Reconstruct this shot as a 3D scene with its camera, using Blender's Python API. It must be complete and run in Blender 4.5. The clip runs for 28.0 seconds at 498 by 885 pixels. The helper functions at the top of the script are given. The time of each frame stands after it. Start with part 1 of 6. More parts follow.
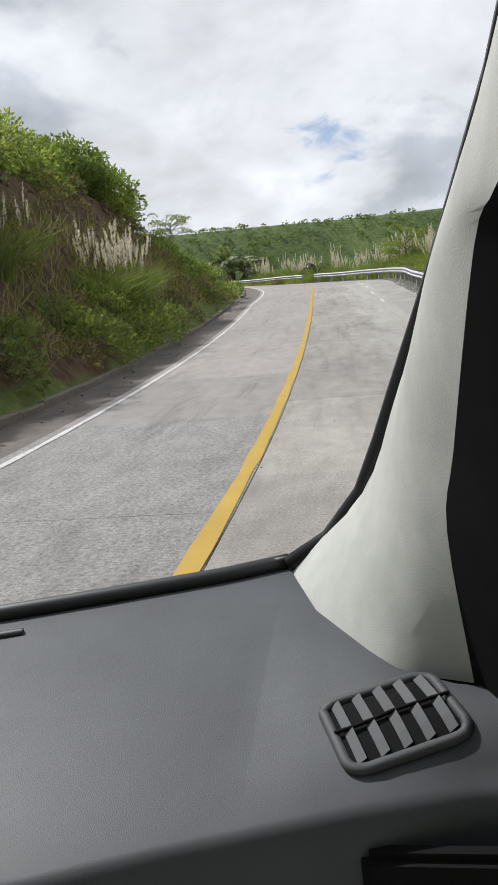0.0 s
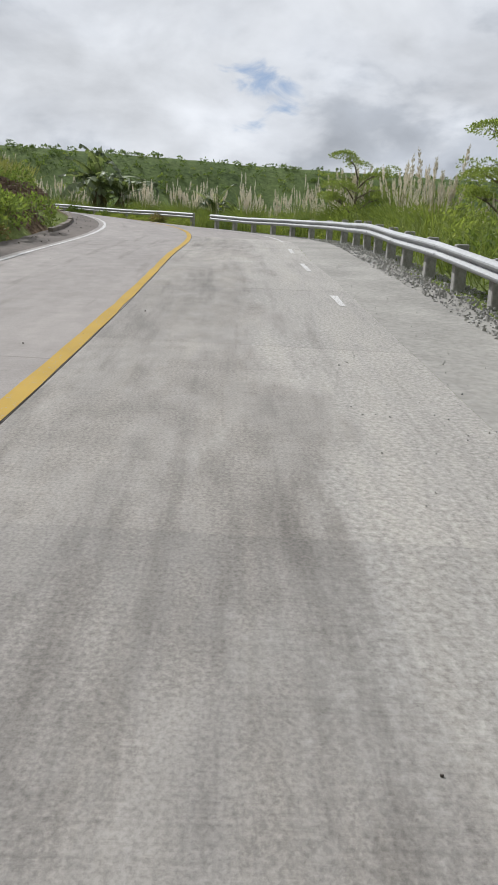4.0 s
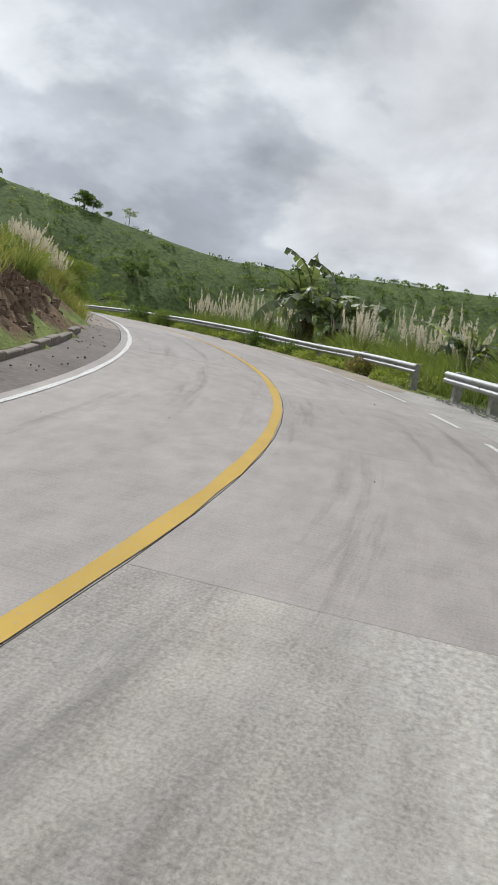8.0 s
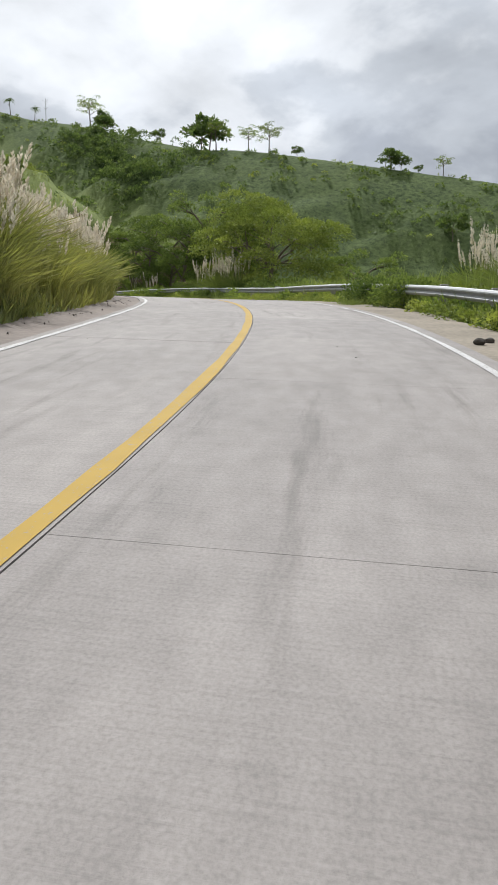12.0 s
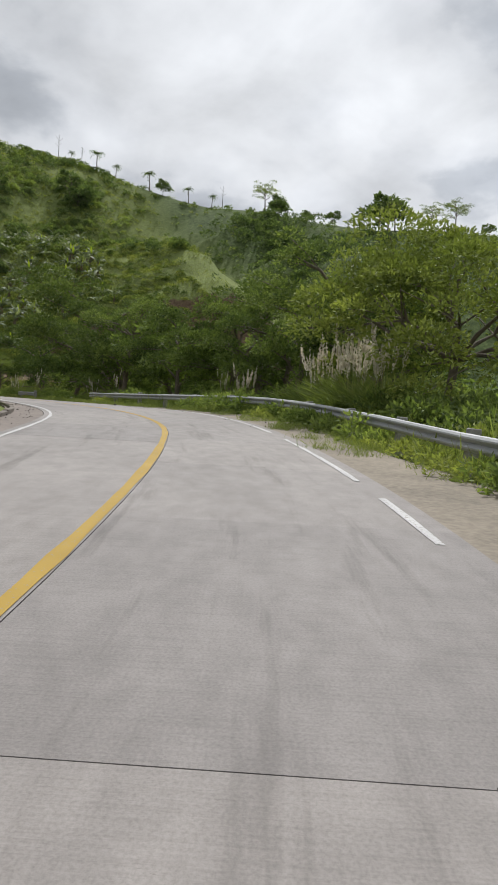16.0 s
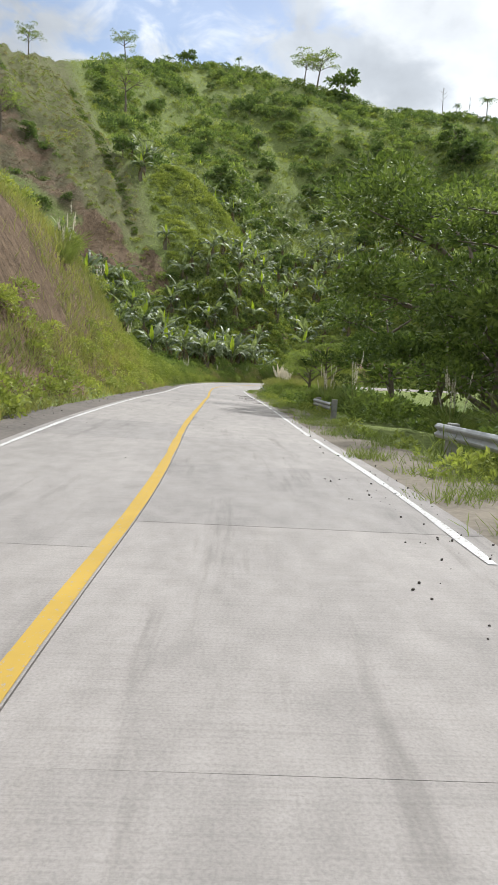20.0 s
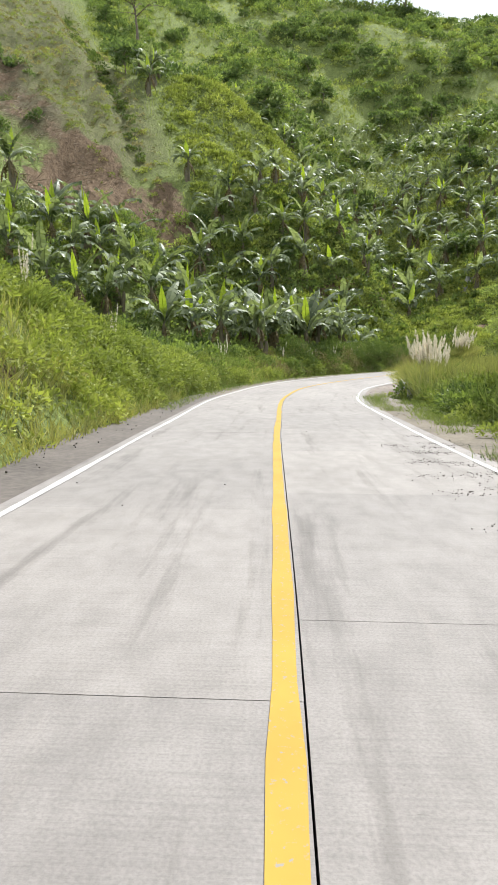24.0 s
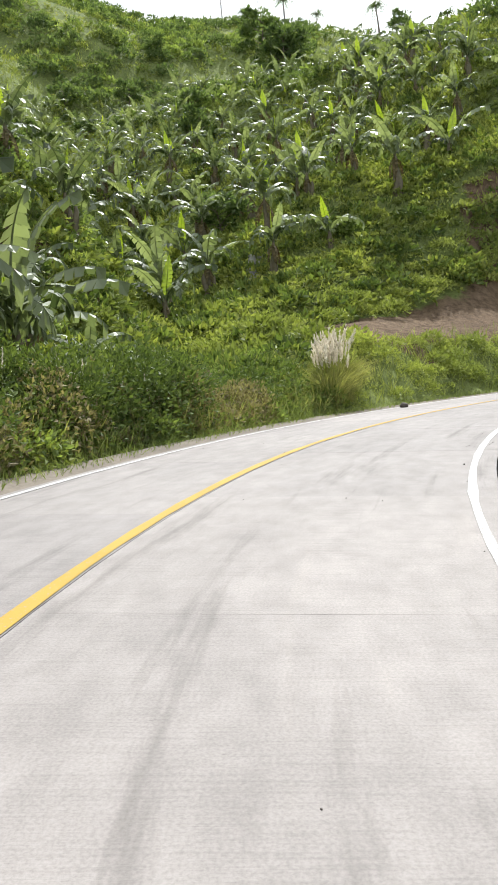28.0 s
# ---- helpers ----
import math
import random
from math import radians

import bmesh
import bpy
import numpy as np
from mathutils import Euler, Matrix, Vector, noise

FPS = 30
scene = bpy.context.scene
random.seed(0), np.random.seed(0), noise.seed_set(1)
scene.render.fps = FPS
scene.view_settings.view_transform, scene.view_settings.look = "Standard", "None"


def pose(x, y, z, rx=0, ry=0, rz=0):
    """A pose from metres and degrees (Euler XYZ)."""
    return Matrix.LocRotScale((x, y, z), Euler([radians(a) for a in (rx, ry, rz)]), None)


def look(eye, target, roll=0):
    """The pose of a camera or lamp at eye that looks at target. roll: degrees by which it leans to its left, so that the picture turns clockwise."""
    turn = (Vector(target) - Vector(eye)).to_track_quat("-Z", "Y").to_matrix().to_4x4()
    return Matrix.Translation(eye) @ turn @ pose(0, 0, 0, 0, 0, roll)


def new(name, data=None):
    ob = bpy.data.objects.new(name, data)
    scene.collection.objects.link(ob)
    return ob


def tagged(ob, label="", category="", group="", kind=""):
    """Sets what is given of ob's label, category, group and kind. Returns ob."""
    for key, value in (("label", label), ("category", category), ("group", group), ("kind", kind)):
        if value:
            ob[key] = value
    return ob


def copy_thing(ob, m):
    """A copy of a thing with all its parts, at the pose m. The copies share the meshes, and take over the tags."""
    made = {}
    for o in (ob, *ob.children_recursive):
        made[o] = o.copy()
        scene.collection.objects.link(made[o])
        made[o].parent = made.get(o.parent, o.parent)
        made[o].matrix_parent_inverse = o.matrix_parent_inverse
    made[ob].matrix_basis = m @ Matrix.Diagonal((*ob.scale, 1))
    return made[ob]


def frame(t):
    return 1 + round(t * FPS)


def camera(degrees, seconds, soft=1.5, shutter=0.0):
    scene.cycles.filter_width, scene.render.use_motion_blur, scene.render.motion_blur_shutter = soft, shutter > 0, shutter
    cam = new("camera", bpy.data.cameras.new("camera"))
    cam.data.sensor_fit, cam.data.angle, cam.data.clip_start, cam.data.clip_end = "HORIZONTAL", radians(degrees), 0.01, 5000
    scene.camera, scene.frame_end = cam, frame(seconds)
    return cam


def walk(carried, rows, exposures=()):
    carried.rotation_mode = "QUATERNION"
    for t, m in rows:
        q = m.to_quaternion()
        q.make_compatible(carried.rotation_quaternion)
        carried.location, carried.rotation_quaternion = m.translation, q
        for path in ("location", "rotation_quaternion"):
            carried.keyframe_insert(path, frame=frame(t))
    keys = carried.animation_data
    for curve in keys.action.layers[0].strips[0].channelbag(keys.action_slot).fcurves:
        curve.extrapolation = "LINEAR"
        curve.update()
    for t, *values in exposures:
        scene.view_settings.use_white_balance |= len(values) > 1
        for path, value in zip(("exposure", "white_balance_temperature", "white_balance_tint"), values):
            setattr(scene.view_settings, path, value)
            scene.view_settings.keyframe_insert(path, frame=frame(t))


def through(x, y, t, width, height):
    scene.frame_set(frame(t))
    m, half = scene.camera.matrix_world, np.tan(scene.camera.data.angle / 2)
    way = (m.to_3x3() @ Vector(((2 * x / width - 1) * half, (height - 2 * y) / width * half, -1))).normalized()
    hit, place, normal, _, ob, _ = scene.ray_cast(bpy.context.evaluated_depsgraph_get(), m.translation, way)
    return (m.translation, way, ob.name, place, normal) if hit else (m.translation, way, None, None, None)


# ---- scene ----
# The camera and its drive: seconds, place, then yaw (to the left of +y), pitch and roll in degrees.
cam = camera(38.0, 28.0, soft=1.6)
PATH = [
    (0.0, 0.05, -30.20, -1.79, 8.52, -6.55, -5.71),
    (0.5, -0.19, -27.21, -1.55, 2.09, -4.55, -4.78),
    (1.0, -0.19, -24.38, -1.35, -3.31, -3.37, -1.41),
    (1.5, -0.15, -21.83, -1.18, -3.53, -2.88, 1.72),
    (2.0, -0.04, -19.16, -0.95, -2.80, -4.89, 3.26),
    (2.5, 0.24, -16.03, -0.76, -2.92, -6.92, 4.28),
    (3.0, 0.25, -13.02, -0.42, -1.49, -8.59, 3.87),
    (3.5, 0.44, -11.05, -0.20, 0.26, -11.42, 2.43),
    (5.5, 0.18, -0.72, 1.20, 0.58, -5.86, 7.56),
    (6.0, 0.20, 2.16, 1.64, 3.26, -4.85, 8.81),
    (6.5, 0.20, 4.91, 2.07, 5.62, -4.58, 9.04),
    (7.0, 0.24, 7.62, 2.50, 11.52, -4.06, 9.33),
    (7.5, 0.24, 10.30, 2.89, 16.84, -2.53, 10.20),
    (8.0, 0.09, 13.17, 3.29, 21.11, -3.55, 9.67),
    (8.5, -0.19, 16.06, 3.66, 24.09, -4.20, 9.18),
    (9.0, -0.93, 19.20, 4.07, 25.42, -3.73, 10.92),
    (9.5, -1.68, 22.27, 4.44, 27.69, -4.93, 9.71),
    (10.0, -2.80, 25.20, 4.96, 32.54, -5.03, 8.14),
    (10.5, -4.06, 28.03, 5.31, 37.89, -5.45, 7.12),
    (11.0, -5.37, 30.67, 5.63, 43.81, -7.07, 5.58),
    (11.5, -7.31, 33.39, 5.81, 46.87, -9.17, 2.92),
    (13.5, -12.09, 40.53, 6.81, 50.30, -6.40, 0.54),
    (14.0, -15.33, 43.71, 7.26, 52.62, -5.10, 1.23),
    (14.5, -18.32, 46.33, 7.66, 54.43, -4.61, 2.90),
    (15.0, -21.77, 49.25, 8.04, 58.49, -4.58, 2.77),
    (15.5, -25.47, 52.02, 8.39, 59.43, -3.37, 3.64),
    (16.0, -28.85, 54.35, 8.61, 61.77, -2.66, 4.16),
    (16.5, -32.91, 56.83, 8.87, 65.68, -3.68, 5.64),
    (17.0, -37.02, 59.06, 9.09, 70.18, -5.08, 6.51),
    (17.5, -41.39, 60.86, 9.30, 73.00, -6.82, 5.67),
    (18.0, -45.92, 62.27, 9.43, 75.34, -7.48, 4.54),
    (18.5, -50.21, 63.27, 9.54, 79.35, -6.81, 4.68),
    (19.0, -54.09, 63.90, 9.62, 82.98, -5.08, 4.47),
    (19.5, -58.53, 64.44, 9.70, 86.89, -5.28, 3.84),
    (20.0, -63.46, 64.67, 9.80, 91.16, -5.72, 3.66),
    (20.5, -68.34, 64.54, 9.77, 94.84, -6.18, 3.24),
    (21.0, -73.35, 64.19, 9.78, 98.28, -6.55, 2.05),
    (21.5, -78.42, 63.72, 9.77, 100.77, -7.19, 1.97),
    (23.5, -100.77, 61.79, 9.62, 99.72, -7.92, -1.90),
    (24.0, -106.73, 61.15, 9.52, 96.40, -6.70, -1.43),
    (24.5, -112.26, 60.58, 9.44, 94.05, -5.78, -0.56),
    (25.0, -118.10, 59.97, 9.36, 93.02, -6.43, -0.19),
    (25.5, -123.58, 59.64, 9.31, 91.44, -6.36, -0.82),
    (26.0, -129.63, 59.46, 9.26, 88.33, -5.95, -3.24),
    (26.5, -135.37, 59.59, 9.22, 85.68, -5.81, -4.91),
    (27.0, -140.72, 60.06, 9.19, 82.62, -4.99, -5.68),
    (27.5, -145.70, 60.90, 9.17, 78.52, -4.66, -5.79),
    (28.0, -150.56, 62.20, 9.15, 73.21, -3.88, -4.66),
]


def aimed(x, y, z, yaw, pitch, roll):
    yaw, pitch = radians(yaw), radians(pitch)
    ahead = Vector((-math.sin(yaw) * math.cos(pitch), math.cos(yaw) * math.cos(pitch), math.sin(pitch)))
    return look((x, y, z), Vector((x, y, z)) + 10 * ahead, roll)


walk(cam, [(row[0], aimed(*row[1:])) for row in PATH], [(0, -0.02, 6150, 10), (1, -0.45, 6100, 10), (2, -0.28, 6100, 10), (3, -0.18, 6100, 10), (6, -0.28, 6100, 10), (8, -0.22, 6130, 9), (11, -0.14, 6130, 9), (14, -0.22, 6150, 10), (16, -0.38, 6200, 10), (18, 0.02, 6100, 9), (20, 0.24, 6120, 8), (21.5, 0.34, 6130, 8), (24, 0.62, 6150, 8), (28, 0.58, 6120, 9)])

# ---- light: a bright broken cloud cover, the sun behind thin cloud ahead of the later road ----
SUN_YAW, SUN_HIGH = 58.0, 53.0
world = bpy.data.worlds.new("cloudy_sky")
scene.world = world
world.use_nodes = True


def make_sky(tree):
    n, l = tree.nodes, tree.links
    n.clear()

    def math_node(op, a, b=None):
        node = n.new("ShaderNodeMath")
        node.operation = op
        for i, v in enumerate((a, b)):
            if v is None:
                continue
            if isinstance(v, (int, float)):
                node.inputs[i].default_value = v
            else:
                l.new(v, node.inputs[i])
        return node.outputs[0]

    out = n.new("ShaderNodeOutputWorld")
    sky = n.new("ShaderNodeTexSky")
    sky.sky_type, sky.sun_disc = "NISHITA", False
    sky.sun_elevation, sky.sun_rotation = radians(SUN_HIGH), radians(-SUN_YAW)
    sky.air_density, sky.dust_density = 1.0, 1.5
    blue = n.new("ShaderNodeBackground")
    l.new(sky.outputs[0], blue.inputs[0])
    blue.inputs[1].default_value = 0.12
    coord = n.new("ShaderNodeTexCoord")
    part_xyz = n.new("ShaderNodeSeparateXYZ")
    l.new(coord.outputs["Generated"], part_xyz.inputs[0])
    high = math_node("ADD", math_node("MAXIMUM", part_xyz.outputs[2], 0.0), 0.42)
    flat = n.new("ShaderNodeCombineXYZ")
    l.new(math_node("DIVIDE", part_xyz.outputs[0], high), flat.inputs[0])
    l.new(math_node("DIVIDE", part_xyz.outputs[1], high), flat.inputs[1])
    l.new(math_node("MULTIPLY", part_xyz.outputs[2], 0.8), flat.inputs[2])

    def noise_node(scale, detail, rough, seed, bend=0.0):
        shift = n.new("ShaderNodeVectorMath")
        shift.inputs[1].default_value = (seed, seed * 0.7, 0.0)
        l.new(flat.outputs[0], shift.inputs[0])
        node = n.new("ShaderNodeTexNoise")
        node.inputs["Scale"].default_value, node.inputs["Detail"].default_value = scale, detail
        node.inputs["Roughness"].default_value, node.inputs["Distortion"].default_value = rough, bend
        l.new(shift.outputs[0], node.inputs["Vector"])
        return node.outputs["Fac"]

    def ramp(value, stops):
        node = n.new("ShaderNodeValToRGB")
        l.new(value, node.inputs[0])
        while len(node.color_ramp.elements) < len(stops):
            node.color_ramp.elements.new(0.5)
        for e, (p, c) in zip(node.color_ramp.elements, stops):
            e.position, e.color = p, (*c, 1)
        node.color_ramp.interpolation = "EASE"
        return node.outputs[0]

    billow = math_node("ADD", math_node("MULTIPLY", noise_node(1.9, 6, 0.48, 3.1, 0.2), 0.78), math_node("MULTIPLY", noise_node(6.0, 7, 0.55, 8.4, 0.3), 0.22))
    grey = ramp(billow, [(0.37, (0.48, 0.50, 0.54)), (0.455, (0.64, 0.66, 0.69)), (0.53, (0.90, 0.905, 0.915)), (0.62, (1.0, 1.0, 1.0))])
    cloud = n.new("ShaderNodeBackground")
    l.new(grey, cloud.inputs[0])
    # the cloud cover is thinner, and brighter, towards the sun
    aim = n.new("ShaderNodeVectorMath")
    aim.operation = "DOT_PRODUCT"
    yaw, up = radians(60), radians(32)
    aim.inputs[1].default_value = (-math.sin(yaw) * math.cos(up), math.cos(yaw) * math.cos(up), math.sin(up))
    l.new(coord.outputs["Generated"], aim.inputs[0])
    bright = math_node("MULTIPLY", math_node("POWER", math_node("MAXIMUM", aim.outputs["Value"], 0.0), 8.0), 0.16)
    # and thickest, greyest, to the right of it
    thick = n.new("ShaderNodeVectorMath")
    thick.operation = "DOT_PRODUCT"
    yaw, up = radians(12), radians(34)
    thick.inputs[1].default_value = (-math.sin(yaw) * math.cos(up), math.cos(yaw) * math.cos(up), math.sin(up))
    l.new(coord.outputs["Generated"], thick.inputs[0])
    dull = math_node("MULTIPLY", math_node("POWER", math_node("MAXIMUM", thick.outputs["Value"], 0.0), 14.0), 0.16)
    uneven = math_node("MULTIPLY", math_node("SUBTRACT", noise_node(3.4, 6, 0.52, 21.0, 0.25), 0.5), 1.1)
    l.new(math_node("ADD", math_node("ADD", math_node("SUBTRACT", bright, dull), uneven), 0.96), cloud.inputs[1])

    def gap(yaw, up, wide):
        """Clear sky round one direction, with a ragged edge."""
        yaw, up = radians(yaw), radians(up)
        way = n.new("ShaderNodeVectorMath")
        way.operation = "DISTANCE"
        way.inputs[1].default_value = (-math.sin(yaw) * math.cos(up), math.cos(yaw) * math.cos(up), math.sin(up))
        l.new(coord.outputs["Generated"], way.inputs[0])
        ragged = math_node("ADD", way.outputs["Value"], math_node("MULTIPLY", math_node("SUBTRACT", noise_node(11.0, 5, 0.55, 1.7, 0.5), 0.5), wide * 5.0))
        return ramp(math_node("DIVIDE", ragged, wide * 1.5), [(0.1, (0.18, 0.18, 0.18)), (0.95, (1, 1, 1))])

    cover = math_node("MULTIPLY", gap(0.2, 15.2, 0.031), gap(99.0, 27.0, 0.15))
    mix = n.new("ShaderNodeMixShader")
    l.new(cover, mix.inputs[0])
    l.new(blue.outputs[0], mix.inputs[1])
    l.new(cloud.outputs[0], mix.inputs[2])
    l.new(mix.outputs[0], out.inputs[0])


make_sky(world.node_tree)
sun = new("sun", bpy.data.lights.new("sun", "SUN"))
sun.data.energy, sun.data.angle, sun.data.color = 4.8, radians(1.5), (1.0, 0.965, 0.91)
sun.rotation_euler = (radians(90 - SUN_HIGH), 0, radians(180 + SUN_YAW))

# ---- materials ----
def material(name):
    m = bpy.data.materials.new(name)
    m.use_nodes = True
    return m, m.node_tree.nodes, m.node_tree.links, m.node_tree.nodes["Principled BSDF"]


def noise_tex(n, l, scale, detail=4, rough=0.55, where=None, stretch=None):
    if where is None:
        where = n.new("ShaderNodeTexCoord").outputs["Object"]
    if stretch:
        mp = n.new("ShaderNodeMapping")
        mp.inputs["Scale"].default_value = stretch
        l.new(where, mp.inputs[0])
        where = mp.outputs[0]
    t = n.new("ShaderNodeTexNoise")
    t.inputs["Scale"].default_value, t.inputs["Detail"].default_value, t.inputs["Roughness"].default_value = scale, detail, rough
    l.new(where, t.inputs["Vector"])
    return t.outputs["Fac"]


def ramp_of(n, l, value, stops):
    r = n.new("ShaderNodeValToRGB")
    l.new(value, r.inputs[0])
    while len(r.color_ramp.elements) < len(stops):
        r.color_ramp.elements.new(0.5)
    for e, (p, c) in zip(r.color_ramp.elements, stops):
        e.position = p
        e.color = (*c, 1) if len(c) == 3 else (c[0],) * 3 + (1,)
    return r.outputs[0]


def mixed(n, l, fac, a, b, kind="MIX"):
    m = n.new("ShaderNodeMix")
    m.data_type, m.blend_type = "RGBA", kind
    for socket, v in ((m.inputs[0], fac), (m.inputs[6], a), (m.inputs[7], b)):
        if isinstance(v, (int, float)):
            socket.default_value = v
        elif isinstance(v, tuple):
            socket.default_value = (*v, 1)
        else:
            l.new(v, socket)
    return m.outputs[2]


def bumped(n, l, bsdf, height, strength, distance=0.01):
    b = n.new("ShaderNodeBump")
    b.inputs["Strength"].default_value, b.inputs["Distance"].default_value = strength, distance
    l.new(height, b.inputs["Height"])
    l.new(b.outputs[0], bsdf.inputs["Normal"])


def plain(name, colour, rough=0.6, metal=0.0, grain=0.0, scale=40.0, spread=0.25):
    """A surface of one colour with grain, broad stains and a fine relief."""
    m, n, l, b = material(name)
    fine = noise_tex(n, l, scale, 5)
    broad = noise_tex(n, l, scale / 14, 3)
    lo, hi = tuple(c * (1 - spread) for c in colour), tuple(min(1, c * (1 + spread)) for c in colour)
    c = mixed(n, l, 0.5, ramp_of(n, l, fine, [(0.3, lo), (0.7, hi)]), ramp_of(n, l, broad, [(0.3, lo), (0.7, hi)]))
    l.new(c, b.inputs["Base Color"])
    b.inputs["Roughness"].default_value, b.inputs["Metallic"].default_value = rough, metal
    if grain:
        bumped(n, l, b, fine, grain)
    return m


def leafy(name, dark, light, back=0.27, rough=0.6, gloss=0.16, through=(1.5, 1.6, 0.7), own=0.7):
    """Foliage: each leaf its own tone, and some light comes through."""
    m, n, l, b = material(name)
    geo = n.new("ShaderNodeNewGeometry")
    info = n.new("ShaderNodeObjectInfo")
    both = n.new("ShaderNodeMath")
    both.operation = "MULTIPLY_ADD"
    both.inputs[1].default_value = own
    l.new(geo.outputs["Random Per Island"], both.inputs[0])
    part_of = n.new("ShaderNodeMath")
    part_of.operation = "MULTIPLY"
    part_of.inputs[1].default_value = 1 - own
    l.new(info.outputs["Random"], part_of.inputs[0])
    l.new(part_of.outputs[0], both.inputs[2])
    c = ramp_of(n, l, both.outputs[0], [(0.0, dark), (1.0, light)])
    broad = ramp_of(n, l, noise_tex(n, l, 0.22, 3), [(0.3, (0.55, 0.6, 0.54)), (0.7, (1.2, 1.14, 0.95))])
    c = mixed(n, l, 1.0, c, broad, "MULTIPLY")
    l.new(c, b.inputs["Base Color"])
    b.inputs["Roughness"].default_value = rough
    b.inputs["Specular IOR Level"].default_value = gloss
    t = n.new("ShaderNodeBsdfTranslucent")
    l.new(mixed(n, l, 1.0, c, through, "MULTIPLY"), t.inputs[0])
    mix = n.new("ShaderNodeMixShader")
    mix.inputs[0].default_value = back
    l.new(b.outputs[0], mix.inputs[1])
    l.new(t.outputs[0], mix.inputs[2])
    l.new(mix.outputs[0], n["Material Output"].inputs[0])
    return m


def concrete_road(name, lo, hi, coarse=1.0):
    """Broomed concrete: cross grooves, stains, dust, dark tyre paths along it, each slab its own tone."""
    m, n, l, b = material(name)
    uv = n.new("ShaderNodeUVMap").outputs[0]
    fine = noise_tex(n, l, 55, 5, 0.65, uv)
    stain = noise_tex(n, l, 0.55, 5, 0.6, uv, (0.45, 1.0, 1.0))
    blot = noise_tex(n, l, 2.6, 4, 0.6, uv, (0.7, 1.3, 1.0))
    groove = noise_tex(n, l, 1.0, 3, 0.6, uv, (42.0, 1.3, 1.0))
    c = ramp_of(n, l, stain, [(0.3, lo), (0.7, hi)])
    c = mixed(n, l, 0.45, c, ramp_of(n, l, blot, [(0.35, lo), (0.65, hi)]))
    c = mixed(n, l, 0.5 * coarse if coarse < 2 else 1.0, c, ramp_of(n, l, fine, [(0.3, (0.6,)), (0.6, (1.12,))]), "MULTIPLY")
    smear = noise_tex(n, l, 1.0, 5, 0.65, uv, (0.16, 2.1, 1.0))
    c = mixed(n, l, 0.8, c, ramp_of(n, l, smear, [(0.30, (0.58, 0.57, 0.56)), (0.44, (1.0, 1.0, 1.0)), (0.62, (1.0, 1.0, 1.0)), (0.75, (1.13, 1.12, 1.1))]), "MULTIPLY")
    if 1.2 < coarse < 2:
        # mortar worn off in sharp-edged patches, the aggregate bare in them
        gone = ramp_of(n, l, noise_tex(n, l, 0.85, 8, 0.72, uv, (0.7, 1.25, 1.0)), [(0.47, (0,)), (0.52, (1,))])
        speck = ramp_of(n, l, noise_tex(n, l, 34, 4, 0.7, uv), [(0.36, (0.66, 0.65, 0.64)), (0.5, (0.92, 0.91, 0.90)), (0.66, (1.13, 1.12, 1.10))])
        c = mixed(n, l, gone, c, mixed(n, l, 0.75, c, speck, "MULTIPLY"))
        # crushed stone and pale dust spread in from the shoulder
        apart = n.new("ShaderNodeSeparateXYZ")
        l.new(uv, apart.inputs[0])
        reach = n.new("ShaderNodeMath")
        reach.operation = "MULTIPLY_ADD"
        reach.inputs[1].default_value = 4.9
        l.new(noise_tex(n, l, 0.9, 7, 0.7, uv, (0.4, 1.3, 1.0)), reach.inputs[0])
        l.new(apart.outputs[1], reach.inputs[2])
        dust = ramp_of(n, l, noise_tex(n, l, 26, 4, 0.7, uv), [(0.34, (0.19, 0.18, 0.168)), (0.5, (0.32, 0.307, 0.287)), (0.66, (0.44, 0.425, 0.40))])
        c = mixed(n, l, ramp_of(n, l, reach.outputs[0], [(0.0, (0.65,)), (0.7, (0,))]), c, dust)
        # dust dragged along the lane in pale and dark streaks, and ragged cracks
        drag = noise_tex(n, l, 1.0, 6, 0.7, uv, (0.22, 2.4, 1.0))
        c = mixed(n, l, 0.8, c, ramp_of(n, l, drag, [(0.34, (0.74, 0.73, 0.72)), (0.46, (1.0, 1.0, 1.0)), (0.66, (1.14, 1.13, 1.10))]), "MULTIPLY")
    pits = noise_tex(n, l, 7.0, 6, 0.75, uv, (2.2, 0.8, 1.0))
    c = mixed(n, l, 0.75, c, ramp_of(n, l, pits, [(0.27, (0.55, 0.54, 0.53)), (0.36, (1.0, 1.0, 1.0))]), "MULTIPLY")
    c = mixed(n, l, 0.28, c, ramp_of(n, l, groove, [(0.34, (0.72,)), (0.52, (1.05,))]), "MULTIPLY")
    if coarse >= 2:
        # scaled surface: the aggregate stands out, mortar gone between
        scab = noise_tex(n, l, 24, 6, 0.75, uv, (1.0, 0.9, 1.0))
        c = mixed(n, l, 0.85, c, ramp_of(n, l, scab, [(0.36, (0.42, 0.41, 0.40)), (0.46, (0.85, 0.84, 0.83)), (0.58, (1.25, 1.24, 1.22))]), "MULTIPLY")
    info = n.new("ShaderNodeObjectInfo")
    c = mixed(n, l, 1.0, c, ramp_of(n, l, info.outputs["Random"], [(0.0, (0.88, 0.875, 0.87)), (1.0, (1.06, 1.05, 1.03))]), "MULTIPLY")
    l.new(c, b.inputs["Base Color"])
    b.inputs["Roughness"].default_value = 0.82
    both = n.new("ShaderNodeMath")
    l.new(fine, both.inputs[0])
    l.new(groove, both.inputs[1])
    bumped(n, l, b, both.outputs[0], 0.35 * coarse, 0.008)
    return m


